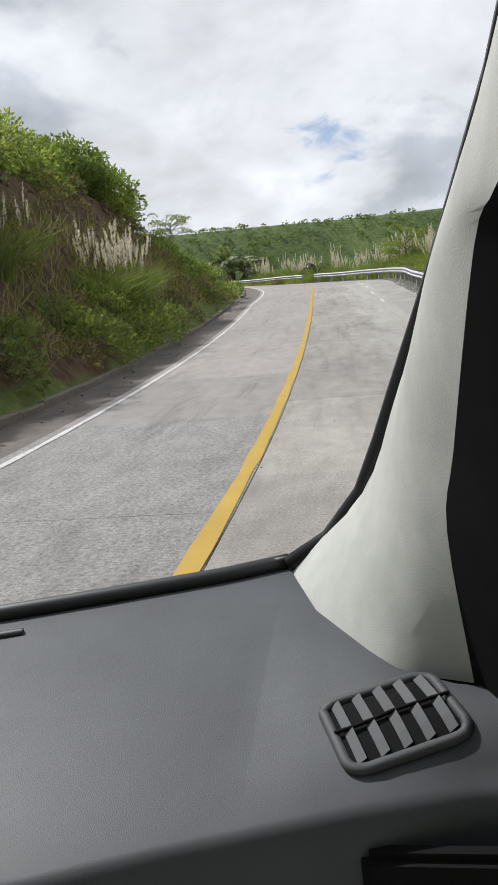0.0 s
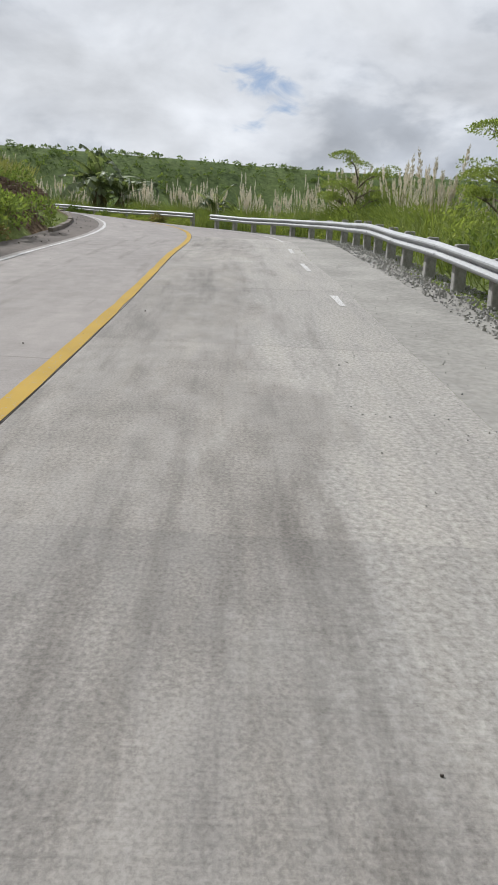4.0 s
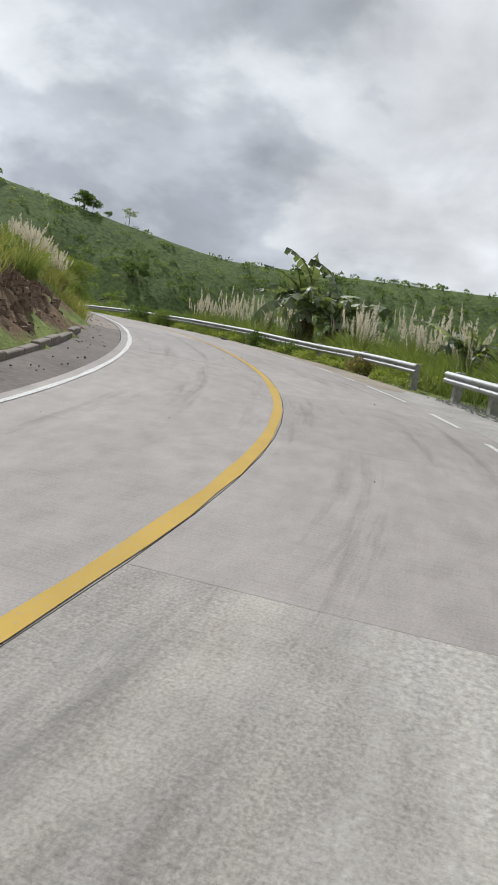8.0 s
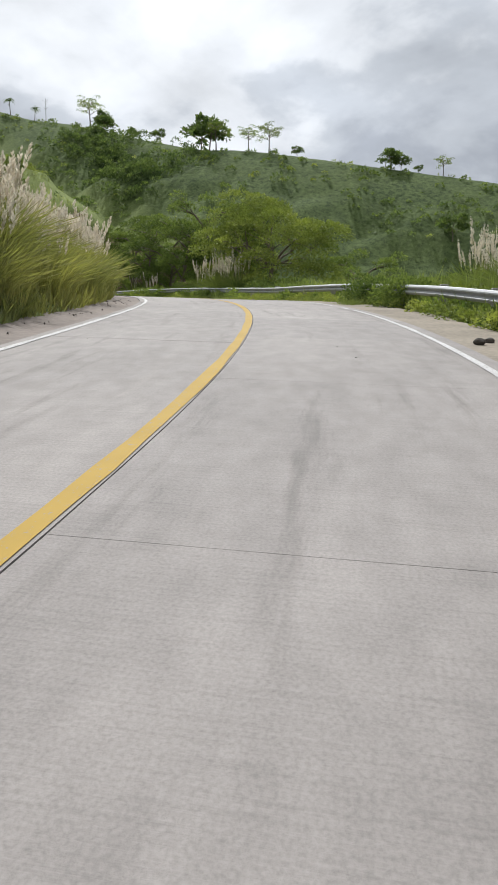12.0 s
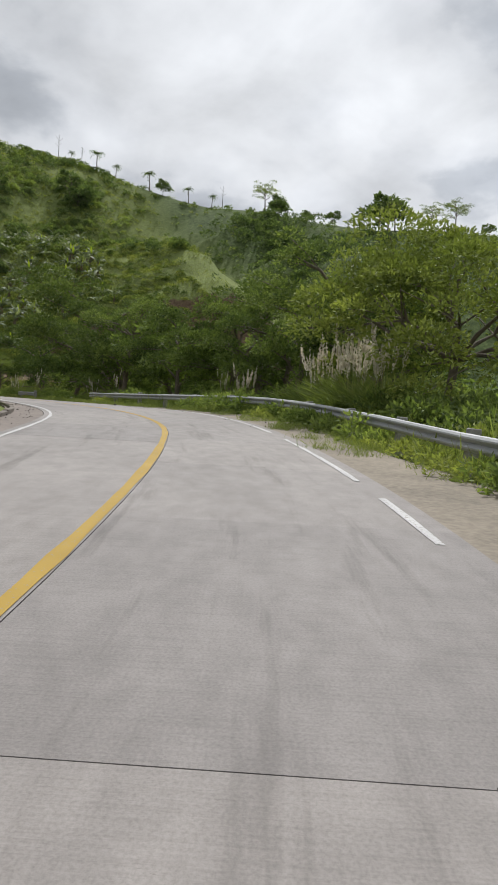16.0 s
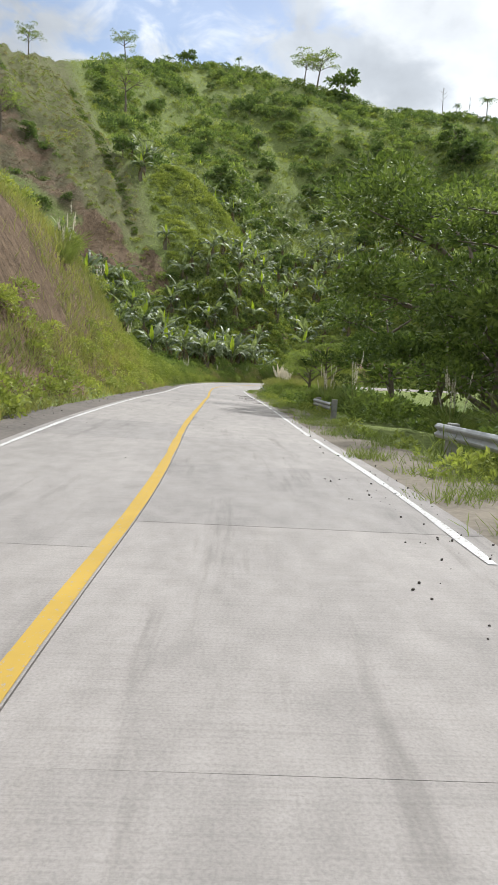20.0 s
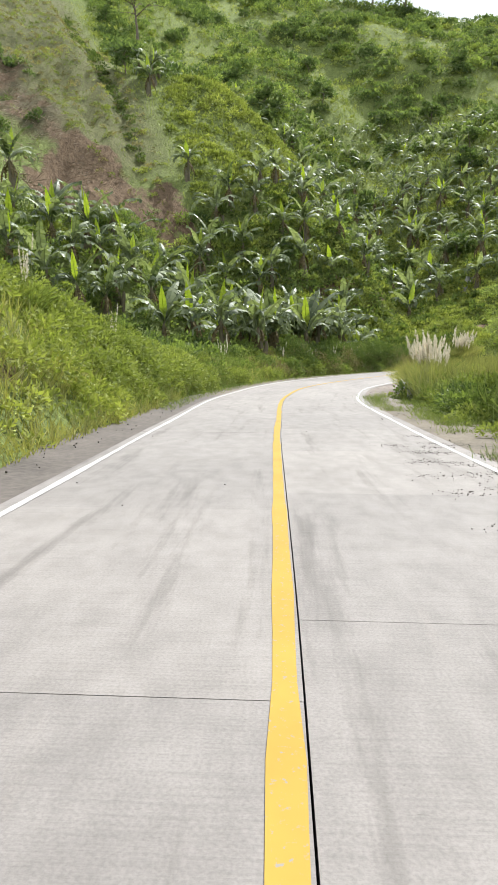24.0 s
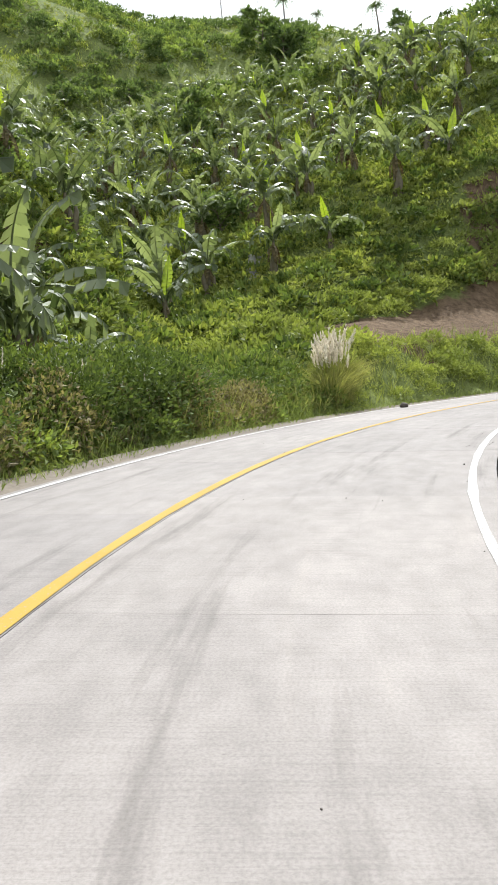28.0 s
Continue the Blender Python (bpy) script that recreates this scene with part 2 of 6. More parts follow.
CONCRETE = concrete_road("broomed_concrete", (0.196, 0.179, 0.169), (0.308, 0.283, 0.268))
ROUGH_CONCRETE = concrete_road("scaled_concrete", (0.15, 0.144, 0.139), (0.29, 0.281, 0.273), 2.0)
DUSTY_CONCRETE = concrete_road("dusty_concrete", (0.188, 0.176, 0.163), (0.318, 0.299, 0.278), 1.6)
KERB = plain("weathered_kerb_concrete", (0.17, 0.145, 0.12), 0.9, grain=0.4, scale=18, spread=0.4)
POST_CONCRETE = plain("grey_post_concrete", (0.30, 0.29, 0.27), 0.9, grain=0.3, scale=14, spread=0.4)
SHOULDER = plain("brown_earth_on_concrete", (0.115, 0.098, 0.086), 0.95, grain=0.5, scale=9, spread=0.45)
SHOULDER_PALE = plain("pale_brown_dust_on_concrete", (0.20, 0.168, 0.145), 0.95, grain=0.5, scale=9, spread=0.3)
DUST = plain("pale_gravelly_dust", (0.26, 0.248, 0.226), 0.95, grain=0.7, scale=12, spread=0.35)
DUST_FAR = plain("sandy_verge_dust", (0.225, 0.192, 0.148), 0.95, grain=0.7, scale=10, spread=0.4)
VERGE_SOIL = plain("brown_verge_soil", (0.150, 0.126, 0.096), 0.95, grain=0.7, scale=10, spread=0.45)
STEEL = plain("galvanised_steel", (0.36, 0.365, 0.37), 0.6, 0.3, scale=9, spread=0.18)
STONE = plain("grey_crushed_stone", (0.36, 0.35, 0.33), 0.9, grain=0.4, scale=6, spread=0.4)
DARK_STONE = plain("dark_clod", (0.07, 0.06, 0.05), 0.95, grain=0.5, scale=20, spread=0.4)
BARK = plain("grey_brown_bark", (0.16, 0.13, 0.10), 0.9, grain=0.8, scale=7, spread=0.45)
DEADWOOD = plain("dry_leaf_litter", (0.30, 0.24, 0.17), 0.9, scale=5, spread=0.4)


def paint(name, colour, worn):
    """Road paint, worn through in flecks to the concrete below."""
    m, n, l, b = material(name)
    uv = n.new("ShaderNodeUVMap").outputs[0]
    fleck = noise_tex(n, l, 22, 6, 0.7, uv)
    wide = noise_tex(n, l, 1.1, 4, 0.6, uv)
    c = mixed(n, l, ramp_of(n, l, wide, [(0.3, (0,)), (0.7, (1,))]), tuple(v * 0.82 for v in colour), colour)
    c = mixed(n, l, ramp_of(n, l, fleck, [(worn, (1,)), (worn + 0.05, (0,))]), c, (0.26, 0.24, 0.21))
    l.new(c, b.inputs["Base Color"])
    b.inputs["Roughness"].default_value = 0.75
    b.inputs["Specular IOR Level"].default_value = 0.25
    return m


YELLOW = paint("yellow_road_paint", (0.42, 0.275, 0.048), 0.36)
WHITE = paint("white_road_paint", (0.56, 0.55, 0.54), 0.41)


def hillside():
    m, n, l, b = material("grass_and_earth")
    at = n.new("ShaderNodeTexCoord").outputs["Object"]
    grass = mixed(n, l, ramp_of(n, l, noise_tex(n, l, 0.05, 6, 0.62, at), [(0.36, (0,)), (0.64, (1,))]), (0.085, 0.115, 0.036), (0.295, 0.345, 0.115))
    grass = mixed(n, l, 0.6, grass, ramp_of(n, l, noise_tex(n, l, 0.6, 6, 0.7, at), [(0.3, (0.065, 0.090, 0.030)), (0.7, (0.295, 0.345, 0.110))]))
    grass = mixed(n, l, 0.55, grass, ramp_of(n, l, noise_tex(n, l, 2.6, 8, 0.8, at), [(0.34, (0.030, 0.042, 0.015)), (0.66, (0.275, 0.325, 0.105))]))
    wooded = n.new("ShaderNodeAttribute")
    wooded.attribute_name = "wooded"
    scrub = mixed(n, l, ramp_of(n, l, noise_tex(n, l, 0.045, 7, 0.65, at), [(0.38, (0,)), (0.66, (1,))]), (0.045, 0.070, 0.028), (0.140, 0.178, 0.060))
    scrub = mixed(n, l, 0.7, scrub, ramp_of(n, l, noise_tex(n, l, 0.7, 8, 0.8, at), [(0.36, (0.014, 0.026, 0.010)), (0.64, (0.150, 0.198, 0.070))]))
    grass = mixed(n, l, wooded.outputs["Fac"], grass, scrub)
    dry = n.new("ShaderNodeAttribute")
    dry.attribute_name = "dry"
    withered = mixed(n, l, ramp_of(n, l, noise_tex(n, l, 0.22, 7, 0.7, at, (1.0, 2.2, 0.6)), [(0.35, (0,)), (0.62, (1,))]), (0.058, 0.048, 0.033), (0.155, 0.140, 0.080))
    withered = mixed(n, l, 0.6, withered, ramp_of(n, l, noise_tex(n, l, 1.3, 8, 0.8, at), [(0.36, (0.024, 0.021, 0.015)), (0.64, (0.17, 0.15, 0.082))]))
    grass = mixed(n, l, dry.outputs["Fac"], grass, withered)
    earth = mixed(n, l, ramp_of(n, l, noise_tex(n, l, 0.9, 6, 0.65, at), [(0.3, (0,)), (0.7, (1,))]), (0.090, 0.063, 0.041), (0.228, 0.162, 0.107))
    earth = mixed(n, l, 0.6, earth, ramp_of(n, l, noise_tex(n, l, 3.0, 8, 0.75, at, (1, 1, 0.25)), [(0.36, (0.044, 0.030, 0.020)), (0.64, (0.255, 0.180, 0.116))]))
    bare = n.new("ShaderNodeAttribute")
    bare.attribute_name = "bare"
    edge = n.new("ShaderNodeMath")
    edge.operation = "MULTIPLY_ADD"
    edge.inputs[1].default_value = 1.1
    l.new(noise_tex(n, l, 0.35, 5, 0.65, at), edge.inputs[0])
    l.new(bare.outputs["Fac"], edge.inputs[2])
    l.new(mixed(n, l, ramp_of(n, l, edge.outputs[0], [(0.86, (0,)), (1.0, (1,))]), grass, earth), b.inputs["Base Color"])
    b.inputs["Roughness"].default_value = 0.95
    b.inputs["Specular IOR Level"].default_value = 0.1
    bumped(n, l, b, noise_tex(n, l, 1.6, 8, 0.75, at), 0.75, 0.4)
    return m


HILL = hillside()
LEAF_BRIGHT = leafy("bright_leaves", (0.150, 0.190, 0.052), (0.405, 0.450, 0.160))
LEAF_DARK = leafy("dark_leaves", (0.058, 0.088, 0.047), (0.195, 0.252, 0.125), 0.42)
LEAF_TREE = leafy("tree_leaves", (0.074, 0.110, 0.044), (0.285, 0.350, 0.135), 0.34)
LEAF_MID = leafy("green_leaves", (0.074, 0.110, 0.047), (0.268, 0.330, 0.130), 0.4)
# Green leaves darkened: shade of backlit crowns and of undergrowth is painted in.
LEAF_SHADE = leafy("deep_green_shaded_leaves", (0.046, 0.076, 0.028), (0.205, 0.265, 0.092), 0.24)
LEAF_OLIVE = leafy("olive_feathery_leaves", (0.120, 0.155, 0.066), (0.330, 0.380, 0.170), 0.45)
LEAF_DRY = leafy("withered_weed_leaves", (0.115, 0.098, 0.062), (0.370, 0.325, 0.225), 0.3)
GRASS = leafy("tall_grass_blades", (0.115, 0.152, 0.056), (0.320, 0.370, 0.150), 0.3)
DRY_GRASS = leafy("yellowing_grass_blades", (0.20, 0.20, 0.088), (0.42, 0.415, 0.205), 0.3)
# Pale greyish end stands in for silvery sky reflection on the blades.
BANANA_LEAF = leafy("banana_leaf_with_sheen", (0.052, 0.078, 0.040), (0.41, 0.455, 0.335), 0.26, 0.48, 0.28, own=0.35)
BANANA_DEAD = leafy("withered_banana_leaf", (0.09, 0.070, 0.042), (0.27, 0.220, 0.140), 0.2, 0.8, 0.1, (1.2, 1.0, 0.7))
LUSH = leafy("lush_yellow_green_growth", (0.150, 0.185, 0.052), (0.430, 0.465, 0.170))
BANANA_YOUNG = leafy("young_banana_leaf", (0.27, 0.36, 0.03), (0.38, 0.45, 0.06), 0.45, 0.35, 0.5)
BANANA_STEM = plain("banana_stem", (0.13, 0.11, 0.065), 0.7, scale=6, spread=0.5)
PLUME = leafy("pale_plume_hair", (0.66, 0.60, 0.57), (0.93, 0.89, 0.86), 0.5, 0.9, 0.05, (1.0, 0.97, 0.96))

# ---- plan of the road: its centre line every 14 m, with height and bank in degrees ----
CENTRE = [
    (-1.11, -35.18, -3.58, 0.5), (-0.95, -21.35, -2.66, 1.2), (-1.28, -7.02, -1.15, 0.9),
    (-1.86, 7.68, 0.94, -0.9), (-2.88, 21.39, 2.90, 0.2), (-9.07, 33.48, 4.56, 0.5),
    (-18.55, 44.18, 6.01, 0.1), (-29.74, 53.00, 7.08, -1.3), (-42.40, 59.44, 7.75, -0.6),
    (-55.48, 63.30, 8.12, -2.2), (-69.37, 63.46, 8.21, -0.9), (-83.44, 62.48, 8.22, 0.7),
    (-97.54, 61.63, 8.12, 1.3), (-111.70, 60.88, 7.90, 2.0), (-125.93, 59.78, 7.75, 1.7),
    (-140.18, 59.19, 7.70, 1.5), (-153.82, 61.36, 7.77, 2.5), (-165.25, 68.71, 8.01, 1.3),
    (-173.94, 79.61, 8.15, 0.7),
]
WIDE_L, WIDE_R = 2.95, 3.32


def smooth(c, steps):
    """A smooth curve through the rows of c."""
    q = np.vstack([2 * c[0] - c[1], c, 2 * c[-1] - c[-2]])
    u = np.linspace(0, 1, steps, endpoint=False)[:, None]
    out = [0.5 * (2 * b + (d - a) * u + (2 * a - 5 * b + 4 * d - e) * u**2 + (3 * b - a - 3 * d + e) * u**3)
           for a, b, d, e in zip(q, q[1:], q[2:], q[3:])]
    return np.vstack(out + [q[-2][None]])


def planned():
    c = np.array(CENTRE)
    back = [c[0] - (c[1] - c[0]) * k for k in (2, 1)]
    on, way = [], math.atan2(c[-1, 1] - c[-2, 1], c[-1, 0] - c[-2, 0])
    p = c[-1].copy()
    for k in range(5):
        way -= 0.4
        p = p + np.array([14 * math.cos(way), 14 * math.sin(way), 0.2, 0])
        on.append(p.copy())
    return smooth(np.vstack([back, c, on]), 14)


ROAD = planned()
S0 = 28.0
_step = np.linalg.norm(np.diff(ROAD[:, :2], axis=0), axis=1)
ROAD_S = np.r_[0, np.cumsum(_step)] - S0
_way = np.gradient(ROAD[:, :2], axis=0)
_way /= np.linalg.norm(_way, axis=1)[:, None]
LEFT = np.stack([-_way[:, 1], _way[:, 0]], 1)


def on_road(s, d, up=0.0):
    """Points at the way s along the road and d to the left of its centre."""
    s, d = np.broadcast_arrays(np.asarray(s, float), np.asarray(d, float))
    x, y, z, bank = (np.interp(s, ROAD_S, ROAD[:, k]) for k in range(4))
    lx, ly = np.interp(s, ROAD_S, LEFT[:, 0]), np.interp(s, ROAD_S, LEFT[:, 1])
    long = np.hypot(lx, ly)
    return np.stack([x + lx / long * d, y + ly / long * d, z + d * np.sin(np.radians(bank)) + up], -1)


def nearest(x, y):
    """For places in plan: the way along the road, the distance to its left, and the road's height there."""
    x, y = np.asarray(x, float).ravel(), np.asarray(y, float).ravel()
    s, d, z = np.empty(len(x)), np.empty(len(x)), np.empty(len(x))
    for a in range(0, len(x), 8000):
        b = slice(a, a + 8000)
        off = np.stack([x[b], y[b]], 1)[:, None] - ROAD[None, :, :2]
        k = (off**2).sum(-1).argmin(1)
        o = off[np.arange(len(k)), k]
        side = (o * LEFT[k]).sum(1)
        on = np.clip((o * _way[k]).sum(1), -0.7, 0.7)
        d[b] = np.where(side < 0, -1, 1) * np.sqrt(np.maximum((o**2).sum(1) - on**2, 0))
        s[b] = ROAD_S[k] + on
        z[b] = np.interp(s[b], ROAD_S, ROAD[:, 2]) + np.clip(d[b], -6, 6) * np.sin(np.radians(ROAD[k, 3]))
    return s, d, z


def steps(v, a, b):
    t = np.clip((v - a) / (b - a), 0, 1)
    return t * t * (3 - 2 * t)


# the ridge round the valley: plan and height, from the spur over the road round to the far side
RIDGE = np.array([(90, -160, 62), (-60, -150, 72), (-170, -90, 80), (-262, -14, 88), (-330, 10, 114), (-360, 45, 126), (-356, 113, 111),
                  (-300, 178, 88), (-203, 195, 65), (-110, 250, 49.5), (-10, 300, 55), (120, 330, 58), (330, 330, 50)], float)


def ridge_field(x, y):
    """Distance to the ridge line in plan, and the ridge's height at the nearest place."""
    best, tall, weight = np.full(len(x), 1e9), np.zeros(len(x)), np.zeros(len(x))
    for a, b in zip(RIDGE, RIDGE[1:]):
        ab = b[:2] - a[:2]
        u = np.clip(((x - a[0]) * ab[0] + (y - a[1]) * ab[1]) / (ab @ ab), 0, 1)
        far = np.hypot(x - a[0] - u * ab[0], y - a[1] - u * ab[1])
        w = np.exp(-np.minimum(far, 500) / 14) + 1e-18
        best, tall, weight = np.minimum(best, far), tall + w * (a[2] + u * (b[2] - a[2])), weight + w
    return best, tall / weight


def lumps(x, y, size, seed):
    """Smooth uneven ground, about -1 to 1."""
    r = np.random.RandomState(seed)
    out = np.zeros(len(x))
    for k in range(7):
        a, f, p = r.uniform(0, 6.3), r.uniform(0.6, 2.2) / size, r.uniform(0, 6.3)
        out += np.sin((x * math.cos(a) + y * math.sin(a)) * f * 6.28 + p + 0.8 * np.sin((x * math.sin(a) - y * math.cos(a)) * f * 4 + p * 2))
    return out / 4


CUT_S = [-60, 10, 24, 38, 46, 54, 66, 80, 100, 128, 140, 150, 160, 175, 186, 193, 200, 207, 214, 246, 253, 266, 275, 400]
CUT_H = [6, 6.5, 7.0, 6.0, 3.0, 1.2, 1.2, 1.6, 1.6, 1.6, 3.0, 6.5, 8.5, 9.5, 8.5, 6.0, 4.0, 2.6, 1.2, 1.0, 3.2, 3.2, 1, 1]
CUT_RUN = [6.5, 6.5, 6.5, 6.0, 4.5, 2.0, 2.0, 3.0, 4.0, 4.0, 5.0, 5.5, 6, 6.5, 6.5, 6, 6, 5, 4.0, 5.0, 4, 4, 5, 5]


def spur(x, y):
    """How far inside the bare spur above the plantation a place lies, in metres."""
    low = ((x + 166) * -47 + (y - 41) * 46) / 65.8
    return np.minimum(np.minimum(low, ((x + 183) * 47 + (y - 47) * -102) / 112.3), (x + 292) * 0.5)


def upper_edge(x, y):
    """Distance in from the spur's upper edge, where a dark gully runs."""
    return ((x + 183) * 47 + (y - 47) * -102) / 112.3


def brown_side(x, y):
    """1 on the withered, eroded side of the spur, 0 on its grassy rim."""
    return steps(upper_edge(x, y) - 9.5 - 0.3 * np.clip(-x - 186, 0, 40) + lumps(x, y, 9, 23) * 1.2, -1.0, 1.2)


def slide(x, y):
    """Below 1 in the fresh slide at the foot of the spur."""
    return np.hypot((x + 180.5) / 6.8, (y - 36.3) / 4.8) + 0.12 * lumps(x, y, 6, 27)


def ground(x, y):
    """Height of the ground at places in plan."""
    x, y = np.asarray(x, float).ravel(), np.asarray(y, float).ravel()
    s, d, zr = nearest(x, y)
    tall, run = np.interp(s, CUT_S, CUT_H), np.interp(s, CUT_S, CUT_RUN)
    out = d - WIDE_L - 1.2
    left = tall * steps(out, -0.2, run) ** 0.8 + np.clip(out - run, 0, 11) * np.interp(s, [-60, 40, 48, 140, 150, 195, 205], [0.4, 0.4, 0.1, 0.1, 0.5, 0.5, 0.1]) + steps(out, 1, 8) * 0.5 * lumps(x, y, 9, 3)
    drop = np.interp(s, [-60, 20, 45, 60, 120, 200, 240, 400], [0.10, 0.10, 0.16, 0.30, 0.40, 0.3, 0.12, 0.05])
    right_out = -d - WIDE_R - 2.2
    right = -0.03 * right_out - drop * np.clip(right_out - 5, 0, 40) + steps(right_out, 0, 6) * 0.45 * lumps(x, y, 8, 5)
    right = right + np.interp(s, [-60, -10, 8, 30, 46], [0.1, 0.2, 0.34, 0.30, 0.0]) * np.clip(right_out - 2.5, 0, 20)
    local = zr + np.where(d > 0, left, right)
    far, top = ridge_field(x, y)
    far = np.sqrt(far**2 + 100) - 10
    fall = 0.74 * np.minimum(far, 105) + 0.34 * np.clip(far - 105, 0, 60) + 0.12 * np.clip(far - 165, 0, 90)
    hill = top - fall + lumps(x, y, 75, 11) * 5.5 * steps(far, 0, 60) + lumps(x, y, 31, 12) * 1.8 * steps(far, 4, 50)
    # the planted slope that climbs straight from the outside of the last bend
    face = -0.487 * x + 0.504 * y - 119.0 + lumps(x, y, 24, 13) * 1.1 + lumps(x, y, 60, 14) * 1.2
    face = np.where(face > 52, 52 + 0.2 * (face - 52), face) - 40 * steps(y, 128, 170) - 40 * steps(x, -165, -130)
    hill = np.maximum(hill, face) + 0.8 * np.exp(-np.abs(hill - face) / 2.0)
    on_spur = steps(spur(x, y), -3, 8)
    rill = lumps((x * 0.93 + y * 0.37) / 3.5, -x * 0.37 + y * 0.93, 7, 15)
    hill = hill + on_spur * (2.0 + 0.9 * rill + 0.7 * lumps(x, y, 6, 16))
    hill = hill - on_spur * 1.7 * np.exp(-(((upper_edge(x, y) - 3.4) / 1.4) ** 2)) - (2.0 + 0.5 * lumps(x, y, 4, 24)) * (1 - steps(slide(x, y), 0.72, 1.05))
    hill = hill + (lumps(x, y, 22, 17) * 1.7 + lumps(x, y, 9, 18) * 0.6 - 0.9) * steps(far, 3, 30) * steps(y, 125, 150) * (1 - steps(far, 60, 140))
    hill = hill + 5.0 * np.exp(-(((x + 216) / 20) ** 2) - ((y - 47) / 8.5) ** 2) - 3.5 * np.exp(-(((y - 66 - 0.12 * (x + 205)) / 5) ** 2)) * steps(-x, 195, 215) * (1 - steps(-x, 270, 300))
    outer = np.hypot(x + 120, y - 60)
    hill = np.where(outer > 380, np.minimum(hill, top - 0.25 * far), hill)
    share = steps(np.abs(d), 7.5, np.interp(s, [240, 252], [26, 19]))
    high = np.maximum(hill, local) + 1.5 * np.exp(-np.abs(hill - local) / 3)
    z = local + (high - local) * share
    z = z - 0.35 * (1 - steps(np.abs(d), 4.4, 5.4))
    return np.maximum(z, -60 + 30 * steps(outer, 400, 900))


def surface(x, y):
    """Height of what one would stand on: the ground, or the shoulder where that lies over it."""
    x, y = np.asarray(x, float).ravel(), np.asarray(y, float).ravel()
    s, d, zr = nearest(x, y)
    return np.where(np.abs(d) < 5.5, np.maximum(ground(x, y), zr - 0.02), ground(x, y))


def link_mesh(name, verts, faces, mat, parent=None, smooth_faces=False, uv=None):
    """One mesh object out of arrays; faces all with the same number of corners."""
    verts, faces = np.ascontiguousarray(verts, np.float32), np.ascontiguousarray(faces, np.int32)
    me = bpy.data.meshes.new(name)
    me.vertices.add(len(verts))
    me.vertices.foreach_set("co", verts.ravel())
    me.loops.add(faces.size)
    me.loops.foreach_set("vertex_index", faces.ravel())
    me.polygons.add(len(faces))
    me.polygons.foreach_set("loop_start", np.arange(0, faces.size, faces.shape[1], dtype=np.int32))
    me.polygons.foreach_set("use_smooth", np.full(len(faces), bool(smooth_faces)))
    if uv is not None:
        layer = me.uv_layers.new(name="UVMap")
        layer.data.foreach_set("uv", np.ascontiguousarray(np.asarray(uv, np.float32)[faces.ravel()]).ravel())
    me.materials.append(mat)
    me.update(calc_edges=True)
    me.validate()
    ob = new(name, me)
    if parent:
        ob.parent = parent
    return ob


def grid_faces(rows, cols):
    i = np.arange(rows * cols).reshape(rows, cols)
    return np.stack([i[:-1, :-1], i[:-1, 1:], i[1:, 1:], i[1:, :-1]], -1).reshape(-1, 4)


def part(name, bm, mat, parent=None, label=""):
    """A bmesh as one mesh object under a thing or a part."""
    me = bpy.data.meshes.new(name)
    bm.to_mesh(me)
    bm.free()
    me.materials.append(mat)
    ob = new(name, me)
    ob.parent = parent
    return tagged(ob, label) if label else ob


def thing(name, label, category, group="", kind="", m=None):
    ob = tagged(new(name), label, category, group, kind)
    ob.empty_display_size = 0.2
    if m is not None:
        ob.matrix_basis = m
    return ob


# ---- the ground: one sheet to the horizon ----
def sheet_axis(a, b, fine, lo, hi, mid):
    inner = np.arange(a, b + fine / 2, fine)
    low, high = np.arange(lo, a, mid), np.arange(b + mid, hi + mid / 2, mid)
    far = np.array([40, 100, 200, 400, 800, 1500, 2600.0])
    return np.r_[lo - far[::-1], low, inner, high, high[-1] + far]


